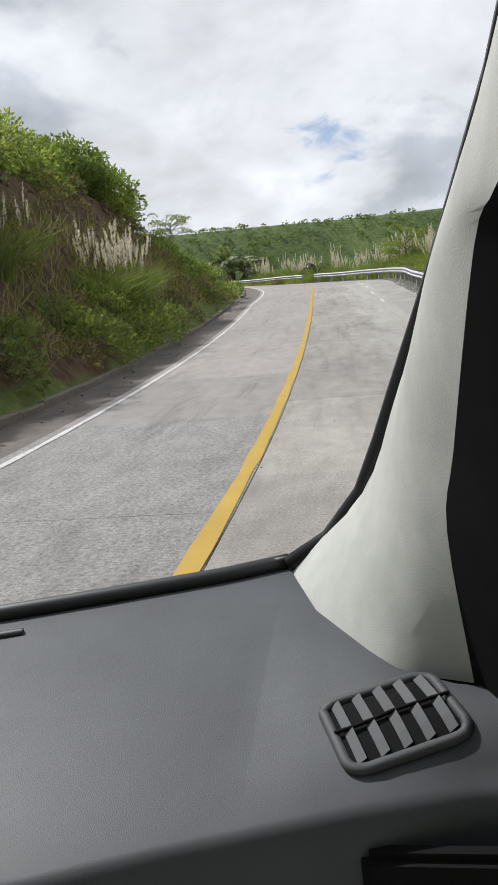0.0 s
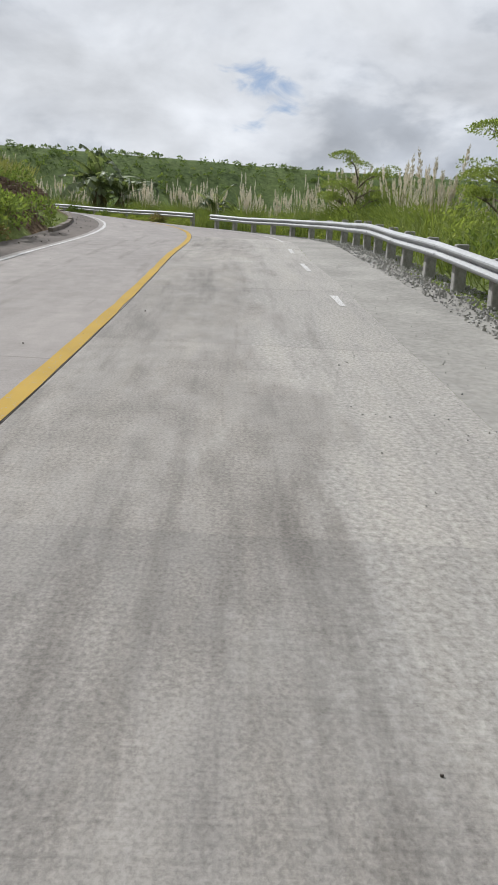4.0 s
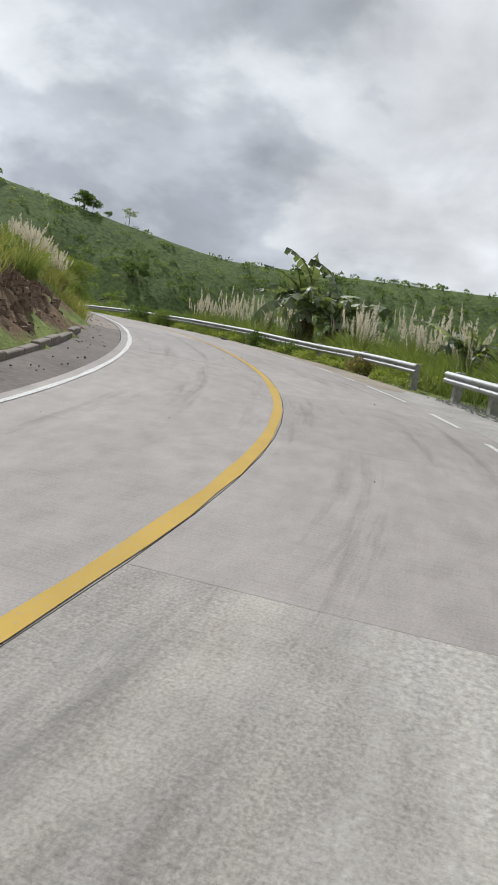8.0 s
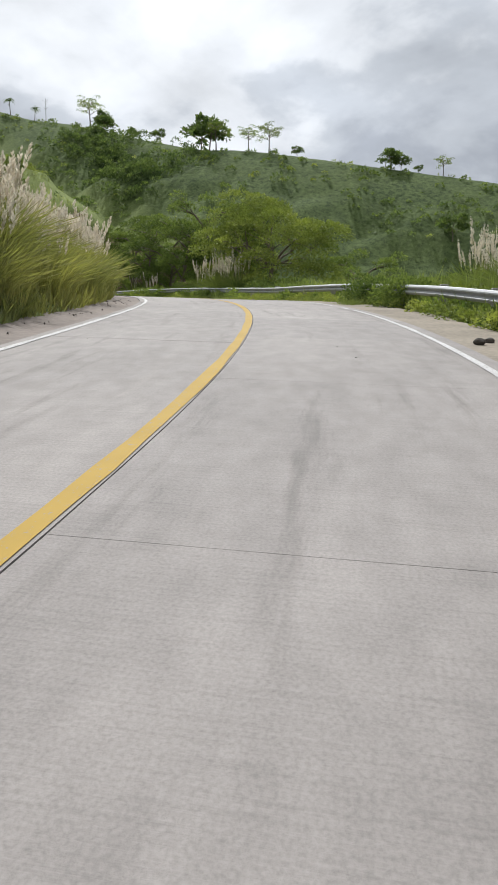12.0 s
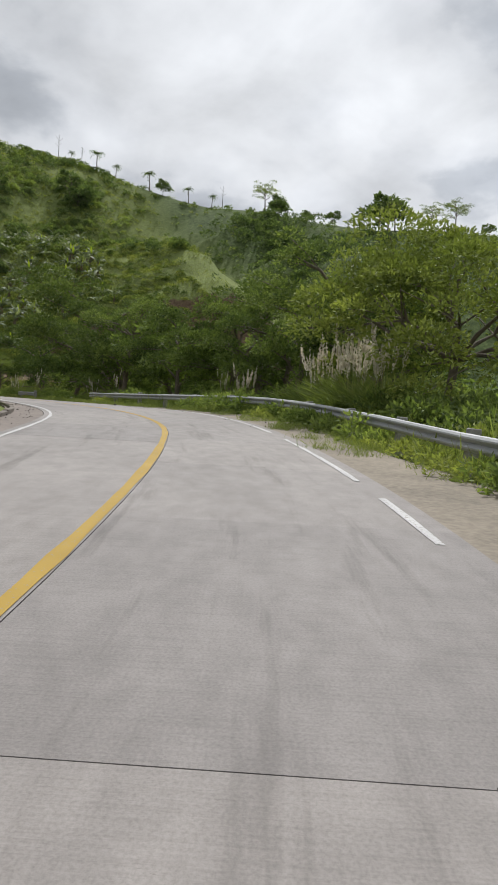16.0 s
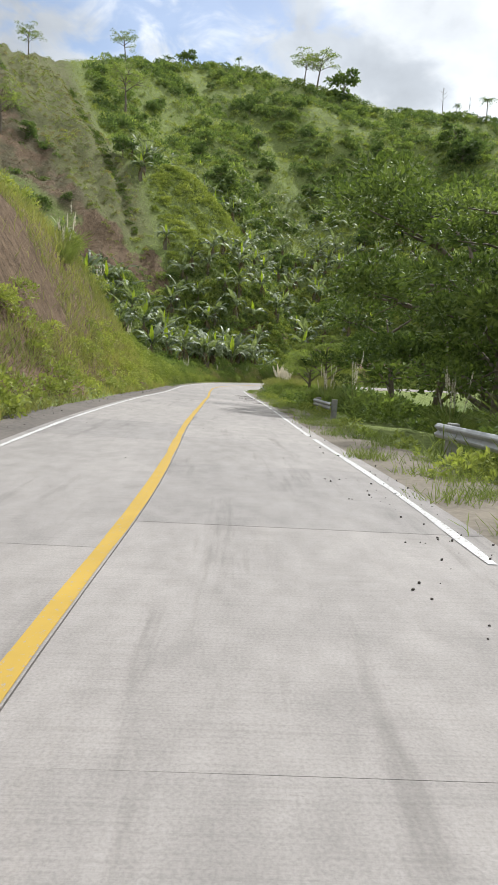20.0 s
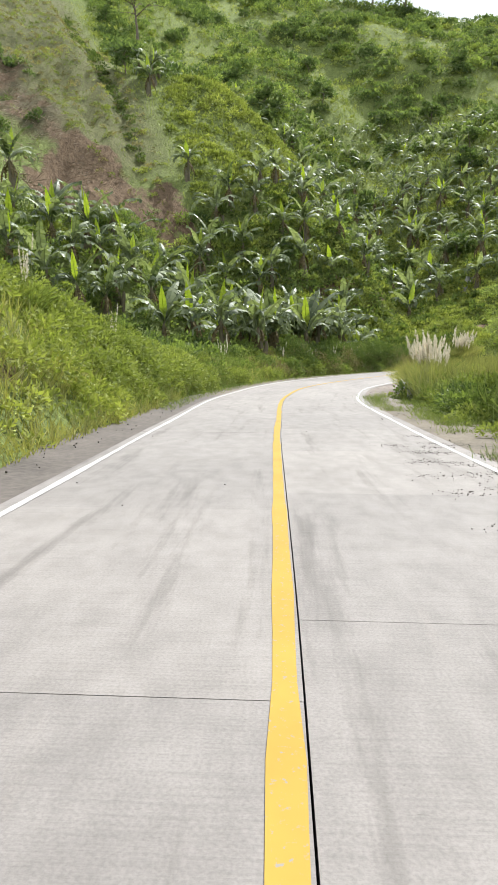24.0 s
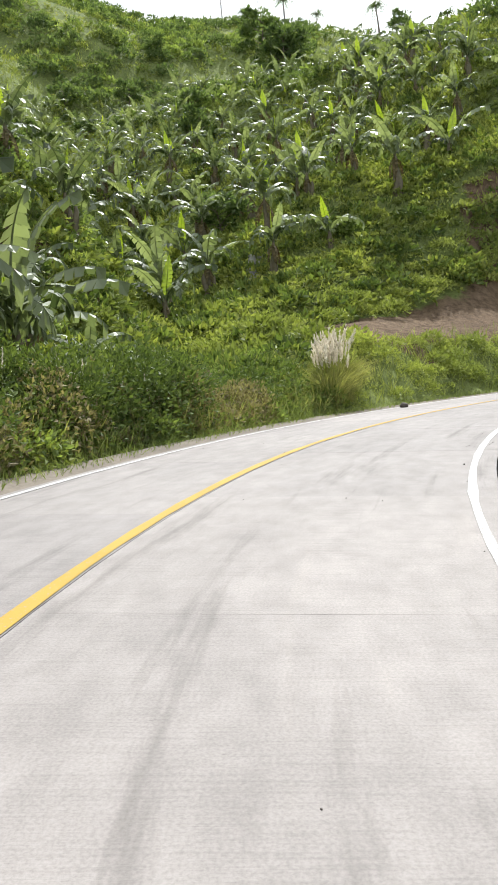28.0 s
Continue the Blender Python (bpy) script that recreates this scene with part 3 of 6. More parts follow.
def make_ground():
    ax, ay = sheet_axis(-265, 30, 1.3, -420, 330, 5.0), sheet_axis(-60, 125, 1.3, -190, 380, 5.0)
    x, y = np.meshgrid(ax, ay)
    z = ground(x, y)
    s, d, zr = nearest(x, y)
    v = np.stack([x.ravel(), y.ravel(), z], 1)
    ob = link_mesh("ground", v, grid_faces(len(ay), len(ax)), HILL, smooth_faces=True)
    # bare earth: the steep cuttings, and the slide on the spur above the plantation
    gx, gy = np.gradient(z.reshape(x.shape), ay, ax)
    steep = np.hypot(gx, gy).ravel()
    bare = 0.62 * steps(steep, 0.95, 1.5) * (np.abs(d) < 22)
    bare = bare + 0.46 * ((d > 5.2) & (d < 10) & (s > 8) & (s < 47)) + 0.62 * ((d > 4.2) & (d < 7.6) & (s > 48) & (s < 70)) + 0.42 * ((d > 5) & (d < 15) & (s > 140) & (s < 188)) + 0.62 * steps(d, 6.2, 7.2) * (1 - steps(d, 11.5, 13)) * steps(s, 253, 255.5) * (1 - steps(s, 275, 279))
    xr, yr = x.ravel(), y.ravel()
    inside = spur(xr, yr) - 14 * (1 - steps(-xr, 176, 194))
    brown = brown_side(xr, yr)
    bare = bare + (0.10 + brown * (0.26 + 0.2 * lumps(xr, yr, 9, 19))) * steps(inside, -2, 3)
    bare = bare + 0.6 * (1 - steps(slide(xr, yr), 0.95, 1.2)) + 0.5 * (1 - steps(np.hypot(xr + 184, yr - 44), 2, 6))
    layer = ob.data.attributes.new("bare", "FLOAT", "POINT")
    layer.data.foreach_set("value", bare.astype(np.float32))
    layer = ob.data.attributes.new("dry", "FLOAT", "POINT")
    layer.data.foreach_set("value", (steps(inside, -4, 3) * (0.7 + 0.3 * brown)).astype(np.float32))
    wooded = np.maximum(1 - steps(-xr, 140, 175), steps(yr, 143, 163)) * steps(np.abs(d), 12, 24)
    layer = ob.data.attributes.new("wooded", "FLOAT", "POINT")
    layer.data.foreach_set("value", wooded.astype(np.float32))
    return tagged(ob, "green hillsides with patches of bare reddish earth", "ground", kind="structure")


make_ground()

# ---- the road: concrete slabs, painted lines, shoulders, kerb ----
ROAD_END = float(ROAD_S[-1]) - 1.0
road = thing("road", "two-lane grey concrete mountain road with worn painted lines", "road", kind="structure")


# the painted centre line and the joint beside it wander about the lanes' middle
WANDER_S = [-30, 9, 17, 30, 43, 48, 55, 66, 74, 90, 106, 113, 118, 122, 127, 138, 150, 166, 185, 200, 207, 212, 218, 226, 236, 250, 330]
WANDER_D = [0.0, 0.0, 0.02, -0.09, -0.24, -0.28, -0.07, -0.09, 0.04, -0.09, -0.04, -0.22, -0.40, -0.24, -0.04, 0.06, -0.04, -0.12, 0.05, -0.08, -0.15, -0.04, 0.14, 0.04, 0.16, 0.06, 0.0]
_fine = np.arange(-30, 330, 0.5)
_soft = np.convolve(np.pad(np.interp(_fine, WANDER_S, WANDER_D), 8, mode="edge"), np.hanning(19)[1:-1] / np.hanning(19).sum(), mode="valid")


def middle(s):
    """How far the centre line lies to the left of the lanes' middle."""
    return np.interp(s, _fine, _soft)


def slab(s0, s1, d0, d1, mat):
    """One slab with its edges broken a little, its joints left open."""
    ns, nd = 5, 4
    s, d = np.linspace(s0 + 0.0018, s1 - 0.0018, ns), np.linspace(d0, d1, nd)
    ss, dd = np.meshgrid(s, d, indexing="ij")
    dd = dd + middle(ss) * np.maximum(0.0, 1 - np.abs(dd) / 2.0)
    jog = np.random.RandomState(int(s0 * 7 + d0 * 13) % 9999)
    ss = ss + np.where((ss == s[0]) | (ss == s[-1]), jog.uniform(-0.0022, 0.0016, ss.shape), 0)
    top = on_road(ss, dd, jog.uniform(-0.0015, 0.001)).reshape(-1, 3)
    faces = [tuple(f) for f in grid_faces(ns, nd)]
    i = np.arange(ns * nd).reshape(ns, nd)
    rim = list(i[0]) + list(i[1:, -1]) + list(i[-1, -2::-1]) + list(i[-2:0:-1, 0])
    low = top[rim] - (0, 0, 0.22)
    n = len(rim)
    side = [(rim[k], len(top) + k, len(top) + (k + 1) % n, rim[(k + 1) % n]) for k in range(n)]
    uv = np.vstack([np.stack([ss, dd], -1).reshape(-1, 2), np.stack([ss, dd], -1).reshape(-1, 2)[rim]])
    ob = link_mesh("slab", np.vstack([top, low]), np.array(faces + side), mat, road, uv=uv)
    return ob


def make_slabs():
    edges = np.arange(-26, ROAD_END, 4.5)
    for a, b in zip(edges, edges[1:]):
        left, right = CONCRETE, CONCRETE
        if a < 13:
            left = ROUGH_CONCRETE
        if a < 50:
            right = DUSTY_CONCRETE
        slab(a, b, -0.042, WIDE_L + 0.22, left)
        slab(a + 1.1, b + 1.1, -WIDE_R - 0.25, -0.053, right)


make_slabs()


def strip(name, s0, s1, d, wide, mat, parent, up=0.004, step=0.7, wander=0.0, label=""):
    """A painted stripe along the road."""
    s = np.linspace(s0, s1, max(2, int((s1 - s0) / step)))
    r = np.random.RandomState(int(abs(s0 * 31 + d * 7)) % 9999)
    w = wide / 2 + r.uniform(-0.012, 0.012, len(s))
    off = d + wander * middle(s)
    v = np.stack([on_road(s, off - w, up), on_road(s, off + w, up)], 1).reshape(-1, 3)
    uv = np.stack([np.stack([s, off - w], 1), np.stack([s, off + w], 1)], 1).reshape(-1, 2)
    ob = link_mesh(name, v, grid_faces(len(s), 2)[:, ::-1], mat, parent, uv=uv)
    return tagged(ob, label) if label else ob


lines = thing("road_markings", "yellow centre line and broken white edge lines on the concrete", "road markings", kind="structure")
strip("centre_line", -26, ROAD_END - 2, 0.045, 0.145, YELLOW, lines, 0.007, wander=1.0, label="worn yellow centre line")
strip("edge_line", -26, ROAD_END - 2, WIDE_L, 0.095, WHITE, lines, 0.007, label="white line along the cutting side")
for a, b in ((4, 11.5), (12.6, 18.0), (19.3, 23.0), (24.2, 25.6), (36.6, 37.6), (41.0, 42.6), (45.4, 47.0), (50.5, 55.8), (57.4, 58.6), (60.0, 61.6), (63.2, 66.0), (67.1, 67.9),
             (69.0, 70.6), (73.0, 75.5), (77, 92.2), (93.0, 93.7), (95.2, 99.0), (99.6, 101.0), (105, 107.5), (109, 116), (118, 131), (131.6, 140), (140.5, 152), (153, 163), (163.6, 166), (167, ROAD_END - 3)):
    strip("edge_line_piece", a, b, -WIDE_R + 0.06, 0.105, WHITE, lines, 0.007)


def ribbon(name, s0, s1, d_in, d_out, mat, label, category, ups=(-0.01, 0.0, 0.03), rag=0.15, seed=1):
    """A strip of shoulder beside the slabs, with an uneven outer edge."""
    s = np.arange(s0, s1 + 0.9, 0.9)
    k = len(ups)
    r = np.random.RandomState(seed)
    out = d_out + np.sign(d_out) * rag * (np.sin(s * 0.37 + seed) + r.uniform(-1, 1, len(s)))
    u = np.linspace(0, 1, k)
    d = d_in + (out[:, None] - d_in) * u[None]
    ss = np.repeat(s[:, None], k, 1)
    up = np.array(ups)[None] + r.uniform(-0.012, 0.012, d.shape) * (u > 0)
    v = on_road(ss, d, 0) + np.stack([0 * up, 0 * up, up], -1)
    f = grid_faces(len(s), k)
    ob = link_mesh(name, v.reshape(-1, 3), f if d_out > 0 else f[:, ::-1], mat, smooth_faces=True)
    return tagged(ob, label, category, kind="structure")


ribbon("shoulder_inner_bend", 70, 140, WIDE_L + 0.235, WIDE_L + 1.45, SHOULDER_PALE, "brown dust over a paved shoulder", "shoulder", (-0.012, -0.02, 0.0, 0.02, 0.02), rag=0.08, seed=6)
ribbon("shoulder_inner_cutting", 140, 212, WIDE_L + 0.235, WIDE_L + 1.45, SHOULDER, "brown earth washed over a paved shoulder below the cutting", "shoulder", (-0.012, -0.02, 0.0, 0.02, 0.02), rag=0.08, seed=7)
ribbon("shoulder_inner", -26, 70, WIDE_L + 0.235, WIDE_L + 1.45, SHOULDER, "brown earth washed over a paved shoulder", "shoulder", (-0.012, -0.02, 0.0, 0.02, 0.02), rag=0.08, seed=2)
ribbon("shoulder_inner_far", 210.5, ROAD_END, WIDE_L + 0.235, WIDE_L + 1.3, VERGE_SOIL, "narrow brown verge under the planted slope", "shoulder", (-0.02, -0.03, -0.006, -0.004, -0.006), rag=0.08, seed=4)
ribbon("shoulder_outer", -26, 66, -WIDE_R - 0.265, -WIDE_R - 2.5, DUST, "pale gravelly shoulder before the guard rail", "shoulder", (-0.012, -0.01, 0.02, 0.0, -0.08), seed=3)
ribbon("shoulder_outer_corner", 203, ROAD_END, -WIDE_R - 0.265, -WIDE_R - 2.3, SHOULDER_PALE, "pale paved shoulder inside the last bend", "shoulder", (-0.012, -0.01, 0.01, 0.0, -0.1), seed=8)
ribbon("shoulder_outer_far", 66, 126.05, -WIDE_R - 0.265, -WIDE_R - 2.3, DUST_FAR, "sandy shoulder with weeds before the guard rail", "shoulder", (-0.012, -0.01, 0.01, 0.0, -0.1), seed=5)
ribbon("shoulder_outer_wooded", 126.05, 203, -WIDE_R - 0.265, -WIDE_R - 2.3, VERGE_SOIL, "brown shoulder with tufts of grass below the trees", "shoulder", (-0.012, -0.01, 0.01, 0.0, -0.1), seed=5)


def kerb_run(s0, s1):
    """A low weathered kerb at the foot of the cutting, stone by stone."""
    run = thing("kerb", "low weathered concrete kerb at the foot of the bank", "kerb", kind="structure")
    s = s0
    r = random.Random(int(s0))
    while s < s1:
        long = 0.95
        c = on_road([s, s + long], WIDE_L + 1.28)
        a, b = Vector(c[0]), Vector(c[1])
        bm = bmesh.new()
        bmesh.ops.create_cube(bm, size=1)
        way = (b - a)
        m = Matrix.Translation((a + b) / 2 + Vector((0, 0, -0.03 + r.uniform(-0.03, 0.03)))) @ way.to_track_quat("X", "Z").to_matrix().to_4x4()
        bmesh.ops.transform(bm, matrix=m @ Matrix.Diagonal((way.length - 0.02, 0.16, 0.34, 1)), verts=bm.verts)
        bmesh.ops.bevel(bm, geom=bm.edges, offset=0.018, segments=1, affect="EDGES")
        part("kerb_stone", bm, KERB, run)
        s += long
    return run


kerb_run(6, 44)
kerb_run(50, 66)
kerb_run(112, 140)


# ---- guard rails ----
def w_beam(s_list, d, up):
    """The corrugated beam along the places given, one panel."""
    prof = [(0.0, -0.155), (0.035, -0.14), (0.075, -0.10), (0.08, -0.07), (0.03, -0.025), (0.0, 0.0), (0.03, 0.025), (0.08, 0.07), (0.075, 0.10), (0.035, 0.14), (0.0, 0.155)]
    v = []
    for back in (0, 1):
        for s, u in zip(s_list, up):
            for o, z in prof:
                v.append(on_road(s, d + o - 0.006 * back, u + z))
    v = np.array(v)
    n, k = len(s_list), len(prof)
    f = grid_faces(n, k)
    g = f[:, ::-1] + n * k
    i = np.arange(n * k).reshape(n, k)
    rim = list(i[0]) + list(i[1:, -1]) + list(i[-1, -2::-1]) + list(i[-2:0:-1, 0])
    side = np.array([(rim[a], rim[a - 1], rim[a - 1] + n * k, rim[a] + n * k) for a in range(len(rim))])
    return v, np.vstack([f, g, side])


def post_mesh(name, wide, deep, tall):
    bm = bmesh.new()
    bmesh.ops.create_cube(bm, size=1)
    bmesh.ops.transform(bm, matrix=Matrix.Translation((0, 0, tall / 2 - 0.35)) @ Matrix.Diagonal((wide, deep, tall, 1)), verts=bm.verts)
    bmesh.ops.bevel(bm, geom=bm.edges, offset=0.018, segments=1, affect="EDGES")
    me = bpy.data.meshes.new(name)
    bm.to_mesh(me)
    bm.free()
    me.materials.append(POST_CONCRETE)
    return me


POST = post_mesh("post", 0.20, 0.22, 1.16)
RAIL_D = -WIDE_R - 2.2


def guard_rail(s0, s1, d=RAIL_D, label="galvanised corrugated guard rail on square concrete posts", sag=0.0, seed=1):
    rail = thing("guard_rail", label, "guard rail", "guard rails along the drop")
    r = random.Random(seed)
    count = max(1, round((s1 - s0) / 3.8))
    ends = np.linspace(s0, s1, count + 1)
    lift = [0.60 + r.uniform(-0.03, 0.03) + sag for _ in ends]
    for k in range(count):
        s = np.linspace(ends[k] - (0.12 if k else 0), ends[k + 1], 5)
        v, f = w_beam(s, d + (0.004 if k % 2 else 0), np.linspace(lift[k], lift[k + 1], 5))
        link_mesh("beam", v, f, STEEL, rail, smooth_faces=False)
    for k, s in enumerate(np.linspace(s0 + 0.4, s1 - 0.4, count * 2 if seed == 1 else count + 1)):
        p = on_road(s, d - 0.17)
        way = on_road(s + 0.5, d - 0.17) - p
        ob = new("post", POST)
        ob.parent = rail
        ob.matrix_basis = pose(p[0], p[1], p[2] - 0.02 + r.uniform(-0.05, 0.04), r.uniform(-2, 2), r.uniform(-2, 2), math.degrees(math.atan2(way[1], way[0])))
    for k, s in enumerate(ends[1:-1]):
        for z in (-0.07, 0.07):
            at = on_road(s - 0.06, d + 0.085, lift[k + 1] + z)
            bm = bmesh.new()
            bmesh.ops.create_uvsphere(bm, u_segments=6, v_segments=4, radius=0.022, matrix=Matrix.Translation(Vector(at)))
            part("bolt", bm, STEEL, rail)
    return rail


guard_rail(2, 66.3, seed=1)
guard_rail(68.2, 149.5, seed=2, label="dented guard rail half hidden by climbing weeds")
guard_rail(163, 168.5, d=RAIL_D + 0.2, sag=-0.1, seed=3, label="leaning piece of guard rail sunk in weeds")
guard_rail(209.5, 221, seed=4, d=RAIL_D + 0.2, label="short guard rail end under tall grass")

# ---- plants ----
RNG = np.random.RandomState(5)


def leaf_mesh(p, u, v):
    """Leaves as four-cornered blades: from p along v, u wide, folded a little along the midrib."""
    n = np.cross(u, v)
    n /= np.linalg.norm(n, axis=1)[:, None] + 1e-9
    fold = n * np.linalg.norm(u, axis=1)[:, None] * 0.25
    verts = np.stack([p, p + v * 0.45 + u * 0.5 + fold, p + v, p + v * 0.45 - u * 0.5 + fold], 1).reshape(-1, 3)
    return verts, np.arange(len(p) * 4).reshape(-1, 4)


def unit(v):
    return v / (np.linalg.norm(v, axis=-1, keepdims=True) + 1e-9)


def random_leaves(centres, outward, size, droop=0.3, slim=0.45, r=RNG):
    """Leaves at the centres, turned mostly outward and up."""
    n = len(centres)
    way = unit(outward + r.normal(0, 0.7, (n, 3)) + (0, 0, 0.25 - droop))
    side = unit(np.cross(way, r.normal(0, 1, (n, 3))))
    long = (size * r.uniform(0.6, 1.4, n))[:, None]
    return centres, side * long * slim, way * long


def clump_points(c, radius, count, r=RNG):
    """Points mostly near the skin of lumpy rounded masses."""
    c, radius = np.atleast_2d(c), np.atleast_2d(radius)
    share = radius[:, 0] ** 2
    k = r.choice(len(c), count, p=share / share.sum())
    way = unit(r.normal(0, 1, (count, 3)))
    way[:, 2] = np.where(way[:, 2] < -0.35, -way[:, 2], way[:, 2])
    far = r.uniform(0.45, 1.05, count)[:, None] ** 0.6
    return c[k] + way * radius[k] * far, way


def tube(path, radii, sides=6):
    """A tapered round limb along a path."""
    path = np.asarray(path, float)
    way = unit(np.gradient(path, axis=0))
    a = unit(np.cross(way, (0.31, 0.77, 0.12)))
    b = np.cross(way, a)
    t = np.linspace(0, 2 * math.pi, sides, endpoint=False)
    v = path[:, None] + np.asarray(radii)[:, None, None] * (a[:, None] * np.cos(t)[None, :, None] + b[:, None] * np.sin(t)[None, :, None])
    i = np.arange(len(path) * sides).reshape(len(path), sides)
    j = np.roll(i, -1, axis=1)
    return v.reshape(-1, 3), np.stack([i[:-1], j[:-1], j[1:], i[1:]], -1).reshape(-1, 4)


def joined(pieces):
    vs, fs, k = [], [], 0
    for v, f in pieces:
        vs.append(v)
        fs.append(np.asarray(f) + k)
        k += len(v)
    return np.vstack(vs), np.vstack(fs)


def make_tree(tall, wide, leaves, leaf, seed, mat, label, low=0.35, flat=0.6, thick=1.0):
    """A trunk with forking limbs, and a crown of leaf sprays on their ends with gaps between."""
    r = np.random.RandomState(seed)
    tree = thing("tree", label, "tree", "roadside trees")
    lean = r.uniform(-0.12, 0.12, 2) * tall
    trunk_path = [(0, 0, -0.4), (lean[0] * 0.2, lean[1] * 0.2, tall * 0.25), (lean[0] * 0.6, lean[1] * 0.6, tall * 0.55), (lean[0], lean[1], tall * 0.82)]
    pieces = [tube(trunk_path, [0.035 * tall * q for q in (0.8, 0.6, 0.4, 0.15)], 7)]
    ends = []
    limbs = 9
    for k in range(limbs):
        f = low + (0.85 - low) * k / limbs
        base = np.array([lean[0] * f, lean[1] * f, tall * f])
        a = k * 2.4 + r.uniform(-0.5, 0.5)
        reach = wide * (1.0 - 0.55 * abs(f - 0.45)) * r.uniform(0.65, 1.05)
        tip = base + (math.cos(a) * reach, math.sin(a) * reach, tall * r.uniform(0.10, 0.30) * (1.1 - f * flat))
        mid = (base + tip) / 2 + (0, 0, 0.04 * tall)
        pieces.append(tube([base, mid, tip], [0.012 * tall, 0.008 * tall, 0.003 * tall], 5))
        ends += [mid * 0.4 + tip * 0.6, tip]
        for _ in range(2):
            twig = tip + r.normal(0, 0.22, 3) * (wide, wide, wide * 0.5)
            pieces.append(tube([mid, (mid + twig) / 2 + (0, 0, 0.1), twig], [0.006 * tall, 0.004 * tall, 0.002 * tall], 4))
            ends.append(twig)
    ends.append(np.array([lean[0], lean[1], tall * 0.95]))
    v, f = joined(pieces)
    link_mesh("trunk", v, f, BARK, tree, smooth_faces=True)
    ends = np.array(ends)
    spread = np.stack([r.uniform(0.20, 0.36, len(ends)) * wide] * 2 + [r.uniform(0.12, 0.22, len(ends)) * wide * thick], 1)
    p, out = clump_points(ends, spread, leaves, r)
    v, f = leaf_mesh(*random_leaves(p, out, leaf, 0.35, 0.5, r))
    link_mesh("crown", v, f, mat, tree)
    return tree


def make_domed_tree(tall, wide, leaves, leaf, seed, mat, label):
    """One trunk that forks at a third of its height, under a broad crown in loose tiers."""
    r = np.random.RandomState(seed)
    tree = thing("tree", label, "tree", "roadside trees")
    fork = np.array((0.25, 0.1, tall * 0.34))
    pieces = [tube([(0, 0, -0.4), (0.05, 0, tall * 0.15), fork], (0.22, 0.18, 0.15), 8)]
    ends = []
    for k in range(11):
        a, up = k * 2.4, math.asin(0.04 + 0.94 * k / 11)
        knee = fork + np.array([math.cos(a) * math.cos(up) * wide * 0.4, math.sin(a) * math.cos(up) * wide * 0.4, math.sin(up) * tall * 0.24])
        pieces.append(tube([fork, (fork + knee) / 2 + (0, 0, 0.15), knee], (0.11, 0.085, 0.055), 6))
        for _ in range(5):
            b, rise = a + r.uniform(-0.8, 0.8), np.clip(up + r.uniform(-0.55, 0.4), -0.25, 1.5)
            far = r.uniform(0.6, 0.92)
            tip = np.array([math.cos(b) * math.cos(rise) * wide * far, math.sin(b) * math.cos(rise) * wide * far, tall * 0.32 + math.sin(rise) * tall * 0.68 * far])
            pieces.append(tube([knee, (knee + tip) / 2 + (0, 0, 0.12), tip], (0.05, 0.032, 0.012), 4))
            ends.append(tip)
    v, f = joined(pieces)
    link_mesh("trunk", v, f, BARK, tree, smooth_faces=True)
    ends = np.array(ends)
    size = r.uniform(0.16, 0.30, len(ends)) * wide
    p, out = clump_points(ends, np.stack([size, size, size * 0.5], 1), leaves, r)
    v, f = leaf_mesh(*random_leaves(p, out, leaf, 0.35, 0.5, r))
    link_mesh("crown", v, f, mat, tree)
    return tree


def banana_leaf_mesh(name, long, wide, arch, mat, seed, torn=0.3):
    """A long arching blade on a midrib, torn into strips at the edges."""
    r = np.random.RandomState(seed)
    n = 13
    t = np.linspace(0, 1, n)
    ang = 1.25 - arch * t**1.2
    dx, dz = np.cos(ang) * long / (n - 1), np.sin(ang) * long / (n - 1)
    x, z = np.r_[0, np.cumsum(dx)[:-1]], np.r_[0, np.cumsum(dz)[:-1]]
    half = wide / 2 * np.clip(np.sin(np.pi * np.clip((t - 0.12) / 0.88, 0, 1) ** 0.75), 0.02, 1)
    verts, faces = [], []
    for side in (-1, 1):
        for i in range(2, n - 1):
            w0, w1 = half[i] * r.uniform(0.8, 1.05), half[i + 1] * r.uniform(0.8, 1.05)
            sag = r.uniform(0.05, torn) * wide
            k = len(verts)
            gap = 0.12 * long / n
            verts += [(x[i], 0, z[i]), (x[i + 1], 0, z[i + 1]), (x[i + 1] - gap, side * w1, z[i + 1] - sag), (x[i] + gap, side * w0, z[i] - sag)]
            faces.append((k, k + 1, k + 2, k + 3) if side > 0 else (k, k + 3, k + 2, k + 1))
    v, f = tube(np.stack([x, 0 * x, z - 0.012], 1), np.linspace(0.035, 0.008, n), 3)
    v, f = joined([(np.array(verts), np.array(faces)), (v, f)])
    ob = link_mesh(name, v, f, mat)
    me = ob.data
    bpy.data.objects.remove(ob)
    return me


BLADES = [banana_leaf_mesh("leaf", lg, wd, ar, BANANA_LEAF, sd, tn) for lg, wd, ar, sd, tn in
          ((2.7, 0.62, 1.6, 1, 0.45), (2.5, 0.60, 2.2, 2, 0.6), (2.9, 0.60, 1.2, 3, 0.35), (2.3, 0.54, 2.7, 4, 0.65))]
DEAD = [banana_leaf_mesh("dead_leaf", lg, 0.34, 1.0, BANANA_DEAD, sd, 0.6) for lg, sd in ((1.6, 21), (1.3, 22))]
SPIKE = banana_leaf_mesh("leaf", 2.1, 0.46, 0.15, BANANA_YOUNG, 9, 0.02)


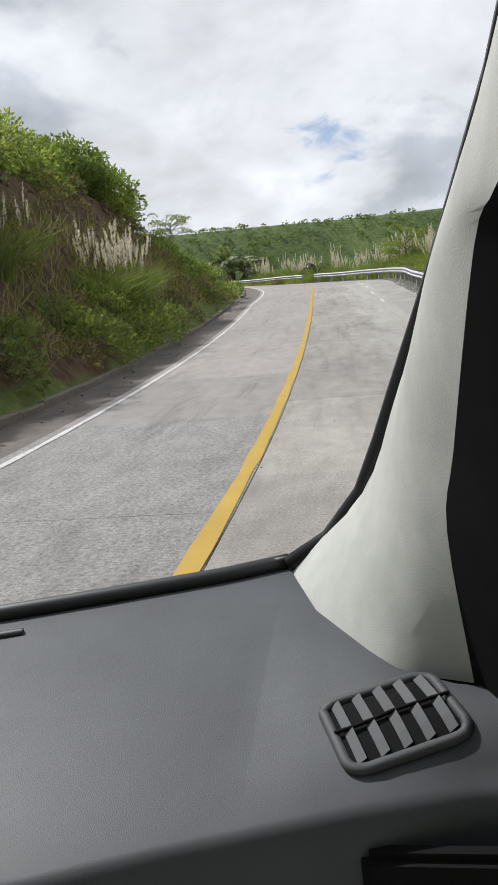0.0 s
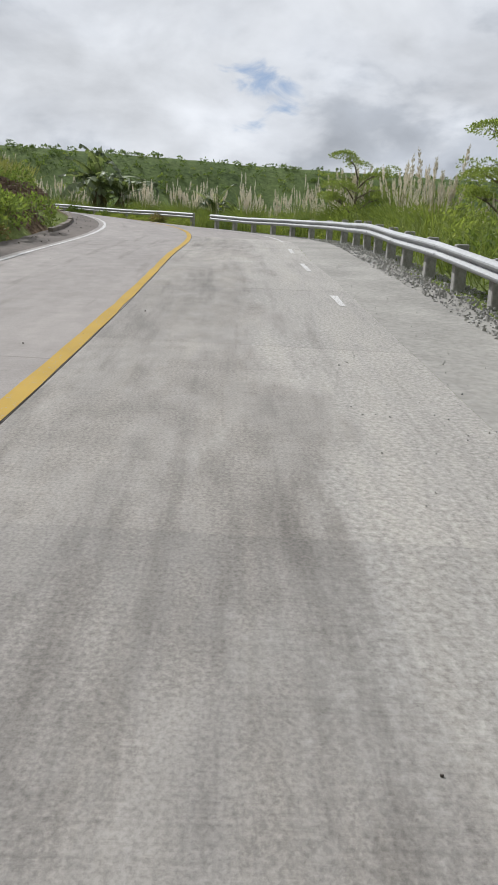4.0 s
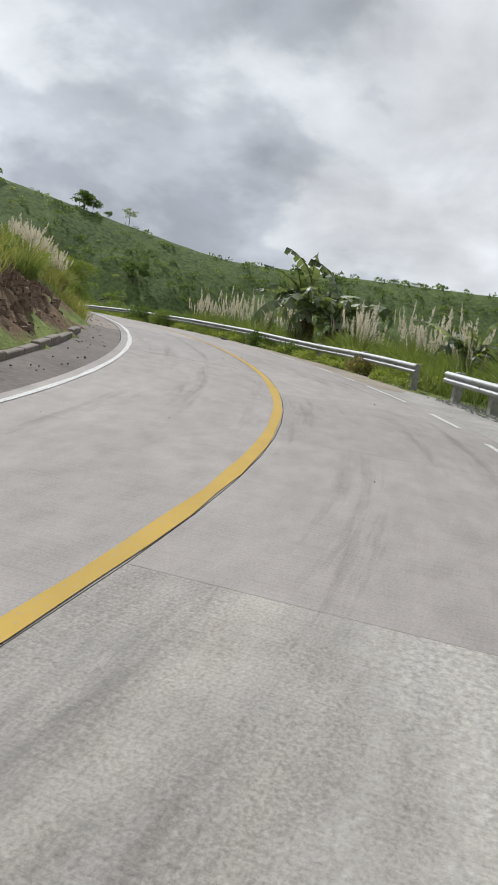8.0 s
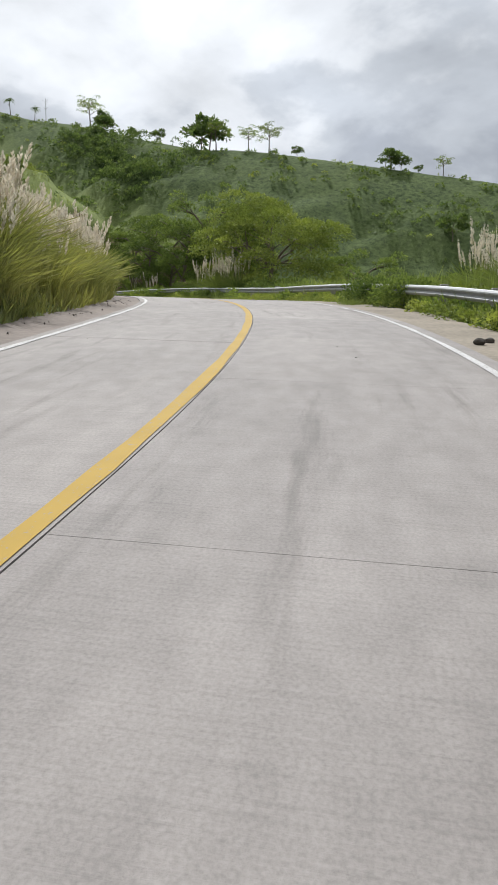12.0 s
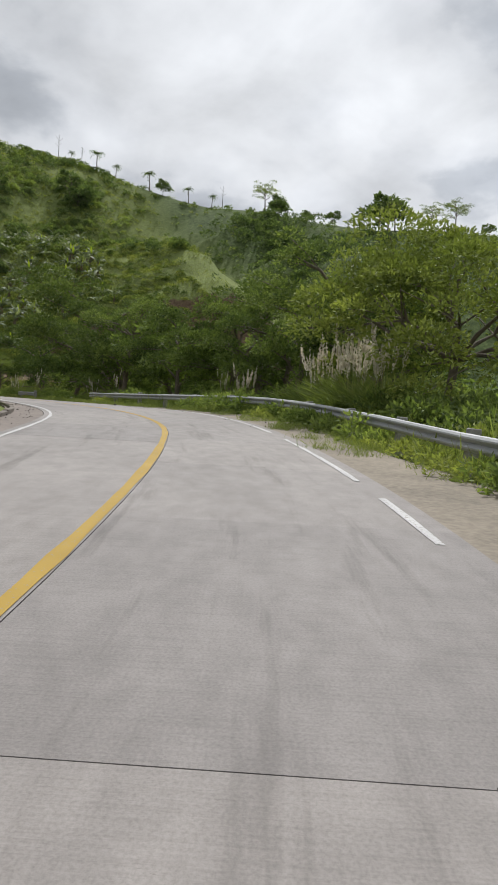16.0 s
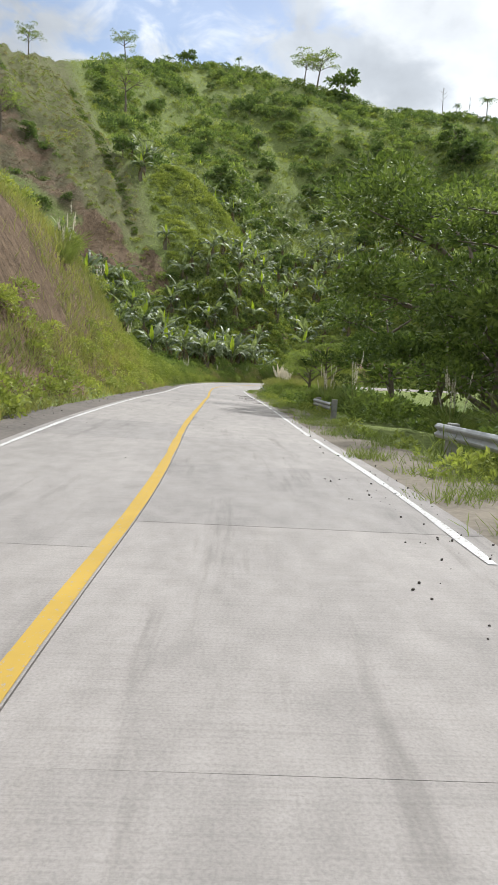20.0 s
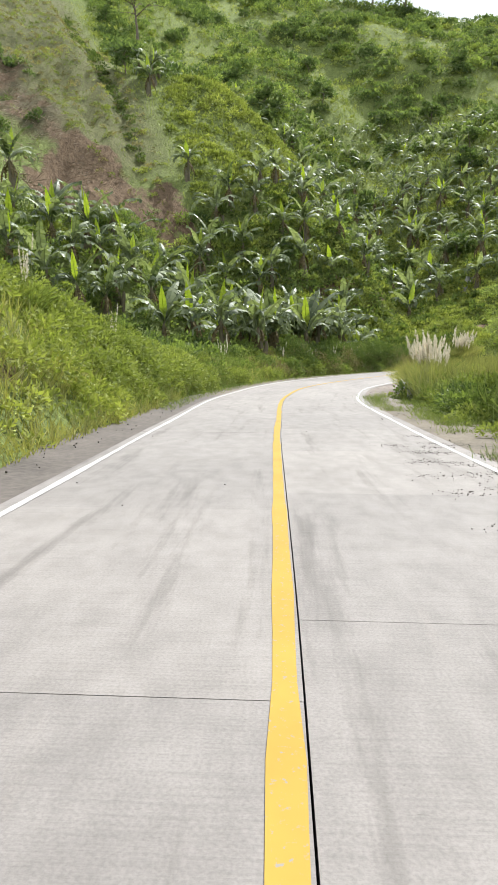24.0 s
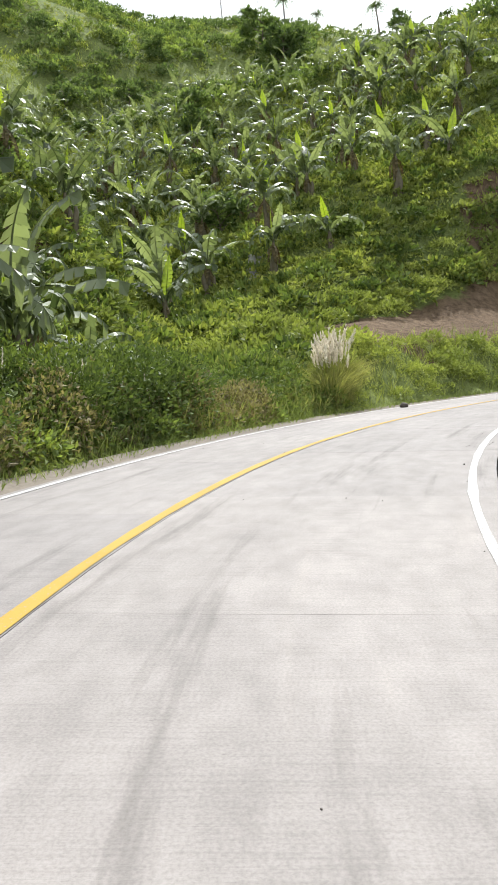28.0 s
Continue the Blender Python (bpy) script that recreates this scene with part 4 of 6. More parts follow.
def stem_mesh(tall):
    v, f = tube([(0, 0, -0.4), (0.03, 0, tall * 0.4), (0, 0.03, tall * 0.8), (0, 0, tall)], (0.15, 0.13, 0.10, 0.05), 8)
    ob = link_mesh("stem", v, f, BANANA_STEM, smooth_faces=True)
    me = ob.data
    bpy.data.objects.remove(ob)
    return me


STEMS = {t: stem_mesh(t) for t in (0.9, 1.5, 2.1)}


def make_banana(tall, count, seed, spike=True, label="banana plant with long arching torn leaves", wild=1.0):
    r = random.Random(seed)
    plant = thing("banana_plant", label, "banana plant", "banana plants on the slope")
    ob = new("stem", STEMS[tall])
    ob.parent = plant
    for k in range(count):
        ob = new("leaf", BLADES[(k + seed) % 4])
        ob.parent = plant
        ob.matrix_basis = pose(0, 0, tall - 0.12 + r.uniform(-0.15, 0.1), wild * r.uniform(-14, 14), wild * r.uniform(-16, 22), k * 360 / count + wild * r.uniform(-25, 25)) @ Matrix.Scale(r.uniform(0.75, 1.1), 4)
    for k in range(4):
        ob = new("dead_leaf", DEAD[k % 2])
        ob.parent = plant
        ob.matrix_basis = pose(0, 0, tall - 0.25, 0, 118 + r.uniform(-14, 14), k * 90 + r.uniform(-30, 30)) @ Matrix.Scale(tall / 2.1, 4)
    for k in range(2):
        ob = new("stem", STEMS[0.9])
        ob.parent = plant
        ob.matrix_basis = pose(r.uniform(-0.5, 0.5), r.uniform(-0.5, 0.5), 0, r.uniform(-9, 9), r.uniform(-9, 9), k * 90) @ Matrix.Scale(tall / 1.6, 4)
    if spike:
        ob = new("leaf", SPIKE)
        ob.parent = plant
        ob.matrix_basis = pose(0, 0, tall - 0.2, r.uniform(-8, 8), r.uniform(-22, -6), r.uniform(0, 360))
        tagged(ob, "young upright light-green leaf")
    return plant


def plume_arrays(base, way, long, r, fluff=1.0):
    """One feathery plume on its stalk: fine hairs that stand off a bent axis."""
    n = 50
    t = np.sort(r.uniform(0.0, 1.0, n))
    axis = base + way * long * t[:, None]
    out = unit(r.normal(0, 1, (n, 3)) * (1, 1, 0.3)) * 0.55 + way * 0.9
    reach = (0.20 * np.sin(np.pi * np.clip(t * 0.85 + 0.1, 0, 1)) + 0.03) * long * 0.9 * fluff
    v = unit(out) * reach[:, None]
    u = unit(np.cross(v, r.normal(0, 1, (n, 3)))) * reach[:, None] * 0.4
    return axis, u, v


def make_pampas(tall, plumes, blades, spread, seed, label, mat=None, fluff=1.0):
    """A tuft of arching blades with tall pale plumes."""
    r = np.random.RandomState(seed)
    tuft = thing("plume_grass", label, "plume grass", "plume grass clumps beside the road")
    n = blades
    a = r.uniform(0, 6.28, n)
    rad = r.uniform(0, spread * 0.5, n)
    base = np.stack([np.cos(a) * rad, np.sin(a) * rad, np.full(n, -0.15)], 1)
    lean = np.stack([np.cos(a), np.sin(a), np.zeros(n)], 1) * r.uniform(0.1, 0.75, n)[:, None]
    long = tall * r.uniform(0.35, 0.75, n)
    p, u, v = [], [], []
    up = np.array((0, 0, 1.0))
    for k in range(3):
        way = unit(up * (1 - 0.30 * k) + lean * (0.5 + 0.8 * k))
        seg = way * (long / 3)[:, None]
        p.append(base - seg * 0.05)
        u.append(unit(np.cross(seg, r.normal(0, 1, (n, 3)))) * 0.028)
        v.append(seg * 1.25)
        base = base + seg
    vv, ff = leaf_mesh(np.vstack(p), np.vstack(u), np.vstack(v))
    link_mesh("blades", vv, ff, mat or GRASS, tuft)
    bits, stalks = [], []
    for k in range(plumes):
        a = r.uniform(0, 6.28)
        rad = r.uniform(0.05, 0.5) * spread
        foot = np.array([math.cos(a) * rad * 0.5, math.sin(a) * rad * 0.5, 0])
        way = unit(np.array([math.cos(a) * rad * 0.22, math.sin(a) * rad * 0.22, 1.0]) + r.normal(0, 0.05, 3))
        top = tall * r.uniform(0.48, 0.88)
        stalks.append(tube([foot, foot + way * top * 0.5, foot + way * top], (0.012, 0.010, 0.006), 3))
        bits.append(plume_arrays(foot + way * top * 0.96, unit(way + r.normal(0, 0.06, 3)), tall * r.uniform(0.22, 0.34), r, fluff))
    if plumes:
        v, f = joined(stalks)
        link_mesh("stalks", v, f, DRY_GRASS, tuft)
        v, f = leaf_mesh(*(np.vstack(q) for q in zip(*bits)))
        link_mesh("plumes", v, f, PLUME, tuft)
    return tuft


def standing(x, y, turn=0.0, size=1.0, sink=0.0):
    z = float(surface(x, y)[0]) - sink
    return pose(x, y, z, 0, 0, turn) @ Matrix.Scale(size, 4)


def put(proto, x, y, turn, size, label="", sink=0.0):
    ob = copy_thing(proto, standing(x, y, turn, 1.0, sink))
    ob.scale = (size, size, size)
    if label:
        ob["label"] = label
    return ob


def shrubs(name, places, radii, per, leaf, mat, label, category, seed, slim=0.5):
    """Undergrowth that nobody could count: many low leafy masses in one mesh; per: how closely the leaves cover them."""
    r = np.random.RandomState(seed)
    radii = np.asarray(radii)
    count = int(per * 6.0 * (radii[:, 0] ** 2).sum() / (0.5 * leaf * leaf * slim))
    p, out = clump_points(places, radii, count, r)
    v, f = leaf_mesh(*random_leaves(p, out, leaf, 0.25, slim, r))
    return tagged(link_mesh(name, v, f, mat), label, category, kind="stuff")


def blades_field(name, xy, tall, mat, label, seed, wide=0.03, lean=0.35):
    """A stand of single grass blades, each of two bent pieces."""
    r = np.random.RandomState(seed)
    n = len(xy)
    base = np.column_stack([xy, surface(xy[:, 0], xy[:, 1]) - 0.05])
    h = tall * r.uniform(0.5, 1.3, n)
    way = unit(np.column_stack([r.normal(0, lean, (n, 2)), np.ones(n)]))
    bend = unit(way + np.column_stack([r.normal(0, 0.5, (n, 2)), np.zeros(n)]))
    side = unit(np.cross(way, r.normal(0, 1, (n, 3)))) * wide
    v1, f1 = leaf_mesh(base, side, way * h[:, None] * 0.7)
    v2, f2 = leaf_mesh(base + way * h[:, None] * 0.45, side, bend * h[:, None] * 0.6)
    v, f = joined([(v1, f1), (v2, f2)])
    return tagged(link_mesh(name, v, f, mat), label, "grass", kind="stuff")


def along(s0, s1, d0, d1, count, r, power=1.0):
    """Places beside the road: count of them between two ways along it and two distances from its centre."""
    s = r.uniform(s0, s1, count)
    d = d0 + (d1 - d0) * r.uniform(0, 1, count) ** power
    return on_road(s, d)[:, :2]

# ---- planting, stretch by stretch ----
def shrub_band(name, s0, s1, d0, d1, count, size, leaf, mat, label, seed, cover=0.5, power=1.0, tall=0.8):
    r = np.random.RandomState(seed)
    xy = along(s0, s1, d0, d1, count, r, power)
    rad = size * r.uniform(0.5, 1.35, count)
    c = np.column_stack([xy, surface(xy[:, 0], xy[:, 1]) + rad * 0.2])
    return shrubs(name, c, np.column_stack([rad, rad, rad * tall]), cover, leaf * 1.02, mat, label, "undergrowth", seed)


# the bank beside the start, its top overgrown
shrub_band("bank_bushes", 8, 47, 8.6, 16, 100, 1.35, 0.19, LEAF_MID, "dense green bushes on top of the bank", 21)
shrub_band("bank_bushes", 10, 46, 8.2, 11, 46, 1.1, 0.17, LEAF_OLIVE, "olive-green bushes on top of the bank", 20)
shrub_band("bank_bushes", 8, 30, 4.6, 5.6, 34, 0.7, 0.13, LEAF_OLIVE, "leafy weeds at the foot of the bank", 22, tall=1.0)
shrub_band("bank_bushes", 12, 48, 4.6, 5.8, 34, 0.5, 0.12, LEAF_DRY, "half-withered weeds at the foot of the bank", 23)
shrub_band("bank_bushes", 40, 50, 4.8, 7.5, 34, 0.7, 0.14, LEAF_MID, "weeds where the bank runs out", 19)
# inside of the bend and on to the next bank
shrub_band("roadside_weeds", 66, 96, 5.0, 9.5, 70, 0.55, 0.14, LEAF_MID, "mixed green weeds on a low bank", 24)
shrub_band("roadside_weeds", 96, 142, 5.0, 10.5, 80, 0.7, 0.16, LEAF_MID, "mixed green weeds on a low bank", 25)
# below and over the high cutting
shrub_band("roadside_weeds", 140, 206, 4.5, 6.4, 150, 0.55, 0.14, LUSH, "weeds at the foot of the red cutting", 26, power=1.3)
shrub_band("cutting_scrub", 142, 206, 8.6, 20, 190, 1.0, 0.20, LUSH, "sunlit scrub hanging over the red cutting", 27, power=0.7)
shrub_band("roadside_weeds", 194, 236, 4.7, 9.5, 190, 0.75, 0.15, LEAF_BRIGHT, "bright green shrubs along the verge", 28, power=1.2)
shrub_band("roadside_weeds", 226, 249, 4.6, 9, 95, 0.65, 0.16, LEAF_MID, "green shrubs at the foot of the planted slope", 29)
# outer side
shrub_band("rail_weeds", 0, 46, -6.5, -11, 90, 0.75, 0.16, LEAF_MID, "green weeds behind the guard rail", 31)
shrub_band("rail_weeds", 40, 76, -6.5, -11, 90, 0.65, 0.15, LEAF_BRIGHT, "light green weeds behind the guard rail", 30)
shrub_band("rail_weeds", 70, 135, -6.4, -9.5, 150, 0.7, 0.16, LEAF_BRIGHT, "lush weeds climbing over the guard rail", 32)
shrub_band("rail_weeds", 72, 110, -5.3, -6.2, 44, 0.42, 0.15, LEAF_MID, "creepers on the guard rail", 33)
shrub_band("rail_weeds", 115, 135, -5.0, -6.0, 36, 0.62, 0.14, LEAF_MID, "creepers smothering the guard rail", 14)
shrub_band("rail_weeds", 124, 214, -4.6, -5.6, 46, 0.36, 0.12, LEAF_BRIGHT, "low bright weeds on the shoulder", 13)
shrub_band("rail_weeds", 82.0, 83.0, -5.3, -5.7, 7, 0.42, 0.12, LEAF_SHADE, "dark creeper over a guard rail post", 2, tall=1.3)
shrub_band("rail_weeds", 86.5, 87.1, -5.3, -5.7, 5, 0.32, 0.12, LEAF_SHADE, "dark creeper over a guard rail post", 18, tall=1.3)
shrub_band("dry_weeds", 71.7, 72.9, -5.3, -5.65, 9, 0.38, 0.11, LEAF_DRY, "withered brown creeper hanging over the guard rail", 50, tall=1.25)
shrub_band("rail_weeds", 94.8, 98.6, -5.3, -6.8, 16, 0.85, 0.10, LEAF_MID, "big bush smothering the guard rail", 17)
shrub_band("rail_weeds", 120, 216, -6.4, -11, 170, 0.85, 0.19, LEAF_MID, "leafy undergrowth below the trees", 34)
shrub_band("rail_weeds", 171, 212, -5.4, -8.5, 130, 0.75, 0.15, LEAF_MID, "weeds over the sunken guard rail", 35)
shrub_band("rail_weeds", 115, 129, -7.2, -10, 40, 1.15, 0.17, LEAF_MID, "leafy bushes round the foot of the domed tree", 4)
shrub_band("rail_weeds", 44, 63, -7.6, -10.5, 34, 0.95, 0.14, LEAF_OLIVE, "olive-green bushes behind the guard rail", 1, tall=1.1)
# farther down the valley side
shrub_band("valley_bushes", -10, 140, -12, -45, 240, 1.9, 0.62, LEAF_MID, "bushes falling away into the valley", 36)
shrub_band("valley_bushes", 120, 230, -12, -40, 150, 2.0, 0.62, LEAF_DARK, "shaded bushes below the road", 37)

shrub_band("roadside_weeds", 200, 221, 5.0, 8.5, 60, 1.15, 0.16, LEAF_BRIGHT, "big sunlit bushes on the verge", 16)
shrub_band("roadside_weeds", 217, 240, 5.6, 9, 60, 0.8, 0.16, LEAF_MID, "green weeds under the banana plants", 15)

shrub_band("roadside_weeds", 50, 68, 5.6, 8.0, 26, 0.45, 0.12, LEAF_MID, "dusty weeds on the earthy bank", 12)
shrub_band("roadside_weeds", 248, 276, 4.5, 7.0, 150, 0.55, 0.14, LEAF_BRIGHT, "weeds at the foot of the brown cut bank", 11)
shrub_band("roadside_weeds", 250, 278, 12, 15, 70, 0.8, 0.16, LEAF_BRIGHT, "weeds hanging over the brown cut bank", 10)
shrub_band("rail_weeds", 68, 116, -4.95, -5.5, 90, 0.30, 0.10, LEAF_BRIGHT, "low weeds under the guard rail", 9)
shrub_band("rail_weeds", 202, 228, -6.0, -9.0, 75, 1.0, 0.15, LEAF_BRIGHT, "bright shrubs over the end of the guard rail", 8)
shrub_band("roadside_weeds", 224, 249, 5.0, 8.5, 80, 0.9, 0.13, LEAF_SHADE, "dark leafy bushes under the banana plants", 3, tall=1.0)
shrub_band("roadside_weeds", 231, 245, 5.4, 8.0, 40, 1.15, 0.14, LEAF_SHADE, "tall dark bushes on the verge", 51, tall=1.25)
shrub_band("dry_weeds", 231, 245, 5.0, 7.0, 60, 0.6, 0.12, LEAF_DRY, "tall withered stalks among the verge bushes", 52, tall=1.9)
shrub_band("dry_weeds", 226, 246, 4.7, 7.5, 130, 0.55, 0.12, LEAF_DRY, "withered grey-brown weeds on the verge", 7, tall=1.1)
shrub_band("dry_weeds", 200, 226, 5.2, 8.5, 26, 0.5, 0.12, LEAF_DRY, "withered grey-brown weeds on the verge", 6, tall=1.1)
shrub_band("dry_weeds", 12, 47, 5.0, 9.0, 60, 0.5, 0.12, LEAF_DRY, "withered brown weeds on the earthy bank", 5, tall=1.0)
# grass
rg = np.random.RandomState(40)
blades_field("verge_grass", along(0, 78, -6.0, -13, 9000, rg, 1.3), 1.1, GRASS, "tall green grass behind the guard rail", 41)
blades_field("verge_grass", along(72, 150, -5.3, -8.5, 6000, rg), 0.7, GRASS, "grass round the guard rail posts", 42)
tufts = np.repeat(along(96, 212, -3.7, -5.3, 170, rg, 0.8), 90, axis=0)
blades_field("verge_grass", tufts + rg.normal(0, 0.22, tufts.shape), 0.30, GRASS, "tufts of green grass on the sandy shoulder", 43, 0.013, 0.5)
blades_field("verge_grass", along(174, 214, -5.7, -9.0, 7000, rg, 1.2), 1.1, GRASS, "tall grass crowding the road edge", 44)
blades_field("verge_grass", along(206, 238, -5.5, -9.0, 10000, rg), 1.5, DRY_GRASS, "tall yellow-green grass on the inner corner", 45)
blades_field("bank_grass", along(14, 48, 4.8, 7.5, 2600, rg), 0.7, DRY_GRASS, "dry grass on the earthy bank", 46)
blades_field("bank_grass", along(56, 100, 5.6, 9, 6000, rg), 0.8, DRY_GRASS, "yellowing grass on the low bank", 47)
hang = along(140, 208, 5.0, 18, 36000, rg)
hs, hd, hz = nearest(hang[:, 0], hang[:, 1])
kept = hang[~((hs > 146) & (hs < 167) & (hd > 5.6) & (hd < 8.8) & (rg.uniform(0, 1, len(hs)) < 0.93))]
blades_field("bank_grass", np.vstack([kept[::2], kept[3::4]]), 0.75, DRY_GRASS, "yellowing grass hanging on the red cutting", 48, 0.03)
blades_field("bank_grass", kept[1::4], 0.65, LUSH, "fresh green grass hanging on the red cutting", 47, 0.03)
blades_field("verge_grass", along(82, 112, -6.4, -9.5, 4500, rg), 1.25, GRASS, "tall bright grass behind the guard rail", 39)
blades_field("bank_grass", along(202, 249, 4.5, 9, 7000, rg), 0.95, DRY_GRASS, "yellowing grass among the verge shrubs", 38)
blades_field("bank_grass", along(200, 249, 4.4, 7, 7500, rg), 0.7, GRASS, "grass at the foot of the planted slope", 49)

blades_field("bank_grass", along(70, 104, 4.2, 5.6, 5500, rg), 0.6, DRY_GRASS, "straw-coloured grass at the foot of the plume grass", 55)
blades_field("bank_grass", along(146, 208, 4.1, 5.9, 8000, rg), 0.5, DRY_GRASS, "dry grass at the foot of the red cutting", 57)
blades_field("verge_grass", along(202, 262, 3.5, 4.8, 5000, rg), 0.3, GRASS, "short grass on the verge under the planted slope", 53, 0.015, 0.5)
blades_field("bank_grass", along(248, 277, 4.5, 7.2, 3500, rg), 0.7, LUSH, "bright grass at the foot of the brown cut bank", 54)


def knoll(x, y):
    """Below 1 on the open grassy knoll over the plantation."""
    return ((x + 210) / 22) ** 2 + ((y - 48) / 9.5) ** 2


def in_bowl(x, y):
    """True on the slopes round the end of the valley."""
    return (x < -150) & (y < 138)


def hill_scrub():
    """Low scrub over the far slopes, thicker in bands."""
    r = np.random.RandomState(60)
    # Dark share is raised to stand in for weaker light on these slopes.
    for k, (mat, leaf, size, count, cover, limit, name) in enumerate((
            (LEAF_DARK, 0.68, 1.3, 1900, 0.5, -0.05, "woody scrub on the far slopes, darkened for their weaker light"), (LEAF_MID, 0.66, 1.2, 2300, 0.5, -0.1, "green scrub on the far slopes"),
            (LEAF_BRIGHT, 0.5, 0.8, 1100, 0.5, 0.0, "sunlit grassy scrub on the far slopes"))):
        xy = np.column_stack([r.uniform(-400, 190, count * 6), r.uniform(-60, 330, count * 6)])
        s, d, zr = nearest(xy[:, 0], xy[:, 1])
        far, top = ridge_field(xy[:, 0], xy[:, 1])
        band = lumps(xy[:, 0], xy[:, 1], 50, 70 + k) + r.uniform(-0.4, 0.4, len(xy))
        inside = (far < 175) & (far > 3) & (np.abs(d) > 16) & (band > limit) & ~in_bowl(xy[:, 0], xy[:, 1])
        xy = xy[inside][:count]
        rad = size * r.uniform(0.5, 1.4, len(xy))
        c = np.column_stack([xy, ground(xy[:, 0], xy[:, 1]) + rad * 0.1])
        shrubs("hill_scrub", c, np.column_stack([rad, rad, rad * 0.7]), cover, leaf, mat, name, "scrub", 61 + k, 0.6)


hill_scrub()


def ridge_woods():
    """Low woods along the crest of the far ridge."""
    r = np.random.RandomState(58)
    spots = []
    for a, b in zip(RIDGE[9:-1], RIDGE[10:]):
        for u in r.uniform(0, 1, 150):
            spots.append(a[:2] + (b[:2] - a[:2]) * u + r.normal(0, 1, 2) * (9, 14) - (0, 10))
    xy = np.array(spots)
    rad = r.uniform(0.6, 1.6, len(xy))
    c = np.column_stack([xy, ground(xy[:, 0], xy[:, 1]) + rad * 0.2])
    shrubs("hill_scrub", c, np.column_stack([rad, rad, rad * 0.8]), 0.45, 0.8, LEAF_DARK, "low dark woods along the far ridge", "scrub", 59, 0.6)
    # the dark woods under the left end of that ridge
    u = r.uniform(0, 1, 300)
    xy = np.column_stack([-262 + 68 * u, 172 - 8 * u]) + r.normal(0, 1, (300, 2)) * (5, 7.5)
    xy = xy[lumps(xy[:, 0], xy[:, 1], 26, 57) > -0.5]
    rad = r.uniform(0.8, 2.5, len(xy))
    c = np.column_stack([xy, ground(xy[:, 0], xy[:, 1]) + rad * 0.45])
    shrubs("hill_woods", c, np.column_stack([rad, rad, rad]), 0.5, 0.7, LEAF_DARK, "dark woods on the shaded hillside", "woods", 56, 0.6)


ridge_woods()


def slope_growth():
    """Lush low growth on the planted slopes."""
    r = np.random.RandomState(66)
    # The second kind paints the dark, shaded gaps between the plants.
    for k, (mat, leaf, size, count, flat, name) in enumerate(((LUSH, 0.40, 0.75, 2600, 0.5, "lush bright growth between the banana plants"), (LEAF_SHADE, 0.40, 0.8, 1400, 0.6, "green weeds between the banana plants, darkened as shaded gaps"))):
        xy = np.column_stack([r.uniform(-245, -168, count * 4), r.uniform(40, 126, count * 4)])
        s, d, zr = nearest(xy[:, 0], xy[:, 1])
        patch = lumps(xy[:, 0], xy[:, 1], 14, 68 + k) + r.uniform(-0.5, 0.5, len(xy))
        near = np.hypot(xy[:, 0] + 165, xy[:, 1] - 68) < r.uniform(15, 105, len(xy))
        open_top = knoll(xy[:, 0], xy[:, 1]) < 1
        xy = xy[(d > 7) & (near | open_top) & ((k == 0) | ~open_top) & ((patch > -0.35) | open_top) & (spur(xy[:, 0], xy[:, 1]) < -2) & ~((s > 254) & (s < 277) & (d > 6.8) & (d < 12.3))][:count]
        rad = size * r.uniform(0.5, 1.5, len(xy))
        c = np.column_stack([xy, ground(xy[:, 0], xy[:, 1]) - rad * 0.05])
        shrubs("slope_growth", c, np.column_stack([rad, rad, rad * flat]), 0.6, leaf, mat, name, "undergrowth", 67 + k, 0.55)
    xy = np.column_stack([r.uniform(-206, -166, 9000), r.uniform(58, 98, 9000)])
    s, d, zr = nearest(xy[:, 0], xy[:, 1])
    xy = xy[(d > 6) & (d < 36) & ~((s > 254) & (s < 277) & (d > 6.8) & (d < 12.3))][:1900]
    rad = r.uniform(0.25, 0.7, len(xy))
    c = np.column_stack([xy, ground(xy[:, 0], xy[:, 1]) + rad * 0.05])
    shrubs("slope_growth", c, np.column_stack([rad, rad, rad * 0.5]), 0.45, 0.24, LUSH, "low bright creepers over the slope beside the bend", "undergrowth", 71, 0.55)
    xy = np.column_stack([r.uniform(-300, -165, 46000), r.uniform(-6, 132, 46000)])
    s, d, zr = nearest(xy[:, 0], xy[:, 1])
    inside = spur(xy[:, 0], xy[:, 1])
    keep = (d > 7) & (inside < 0) & ~((s > 254) & (s < 277) & (d > 6.8) & (d < 12.3))
    blades_field("slope_grass", xy[keep], 0.8, LUSH, "bright grass over the planted slopes", 69, 0.085)


slope_growth()


def banana_undergrowth():
    """Weeds that hide the feet of the banana plants on the corner."""
    r = np.random.RandomState(92)
    # The dark third kind stands in for shade under the crowns.
    for k, (mat, count, size, leaf) in enumerate(((LEAF_MID, 330, 0.95, 0.31), (LEAF_BRIGHT, 300, 0.8, 0.29), (LEAF_DARK, 200, 0.9, 0.31))):
        xy = np.column_stack([r.uniform(-202, -150, count * 4), r.uniform(34, 66, count * 4)])
        s, d, zr = nearest(xy[:, 0], xy[:, 1])
        xy = xy[(d > 7.5) & (d < 34) & (ground(xy[:, 0], xy[:, 1]) < 24) & ~((s > 243) & (d < 10))][:count]
        rad = size * r.uniform(0.5, 1.4, len(xy))
        c = np.column_stack([xy, ground(xy[:, 0], xy[:, 1]) + rad * 0.25])
        shrubs("banana_undergrowth", c, np.column_stack([rad, rad, rad * 0.9]), 0.5, leaf, mat, "rank weeds round the feet of the banana plants", "undergrowth", 93 + k, 0.5)


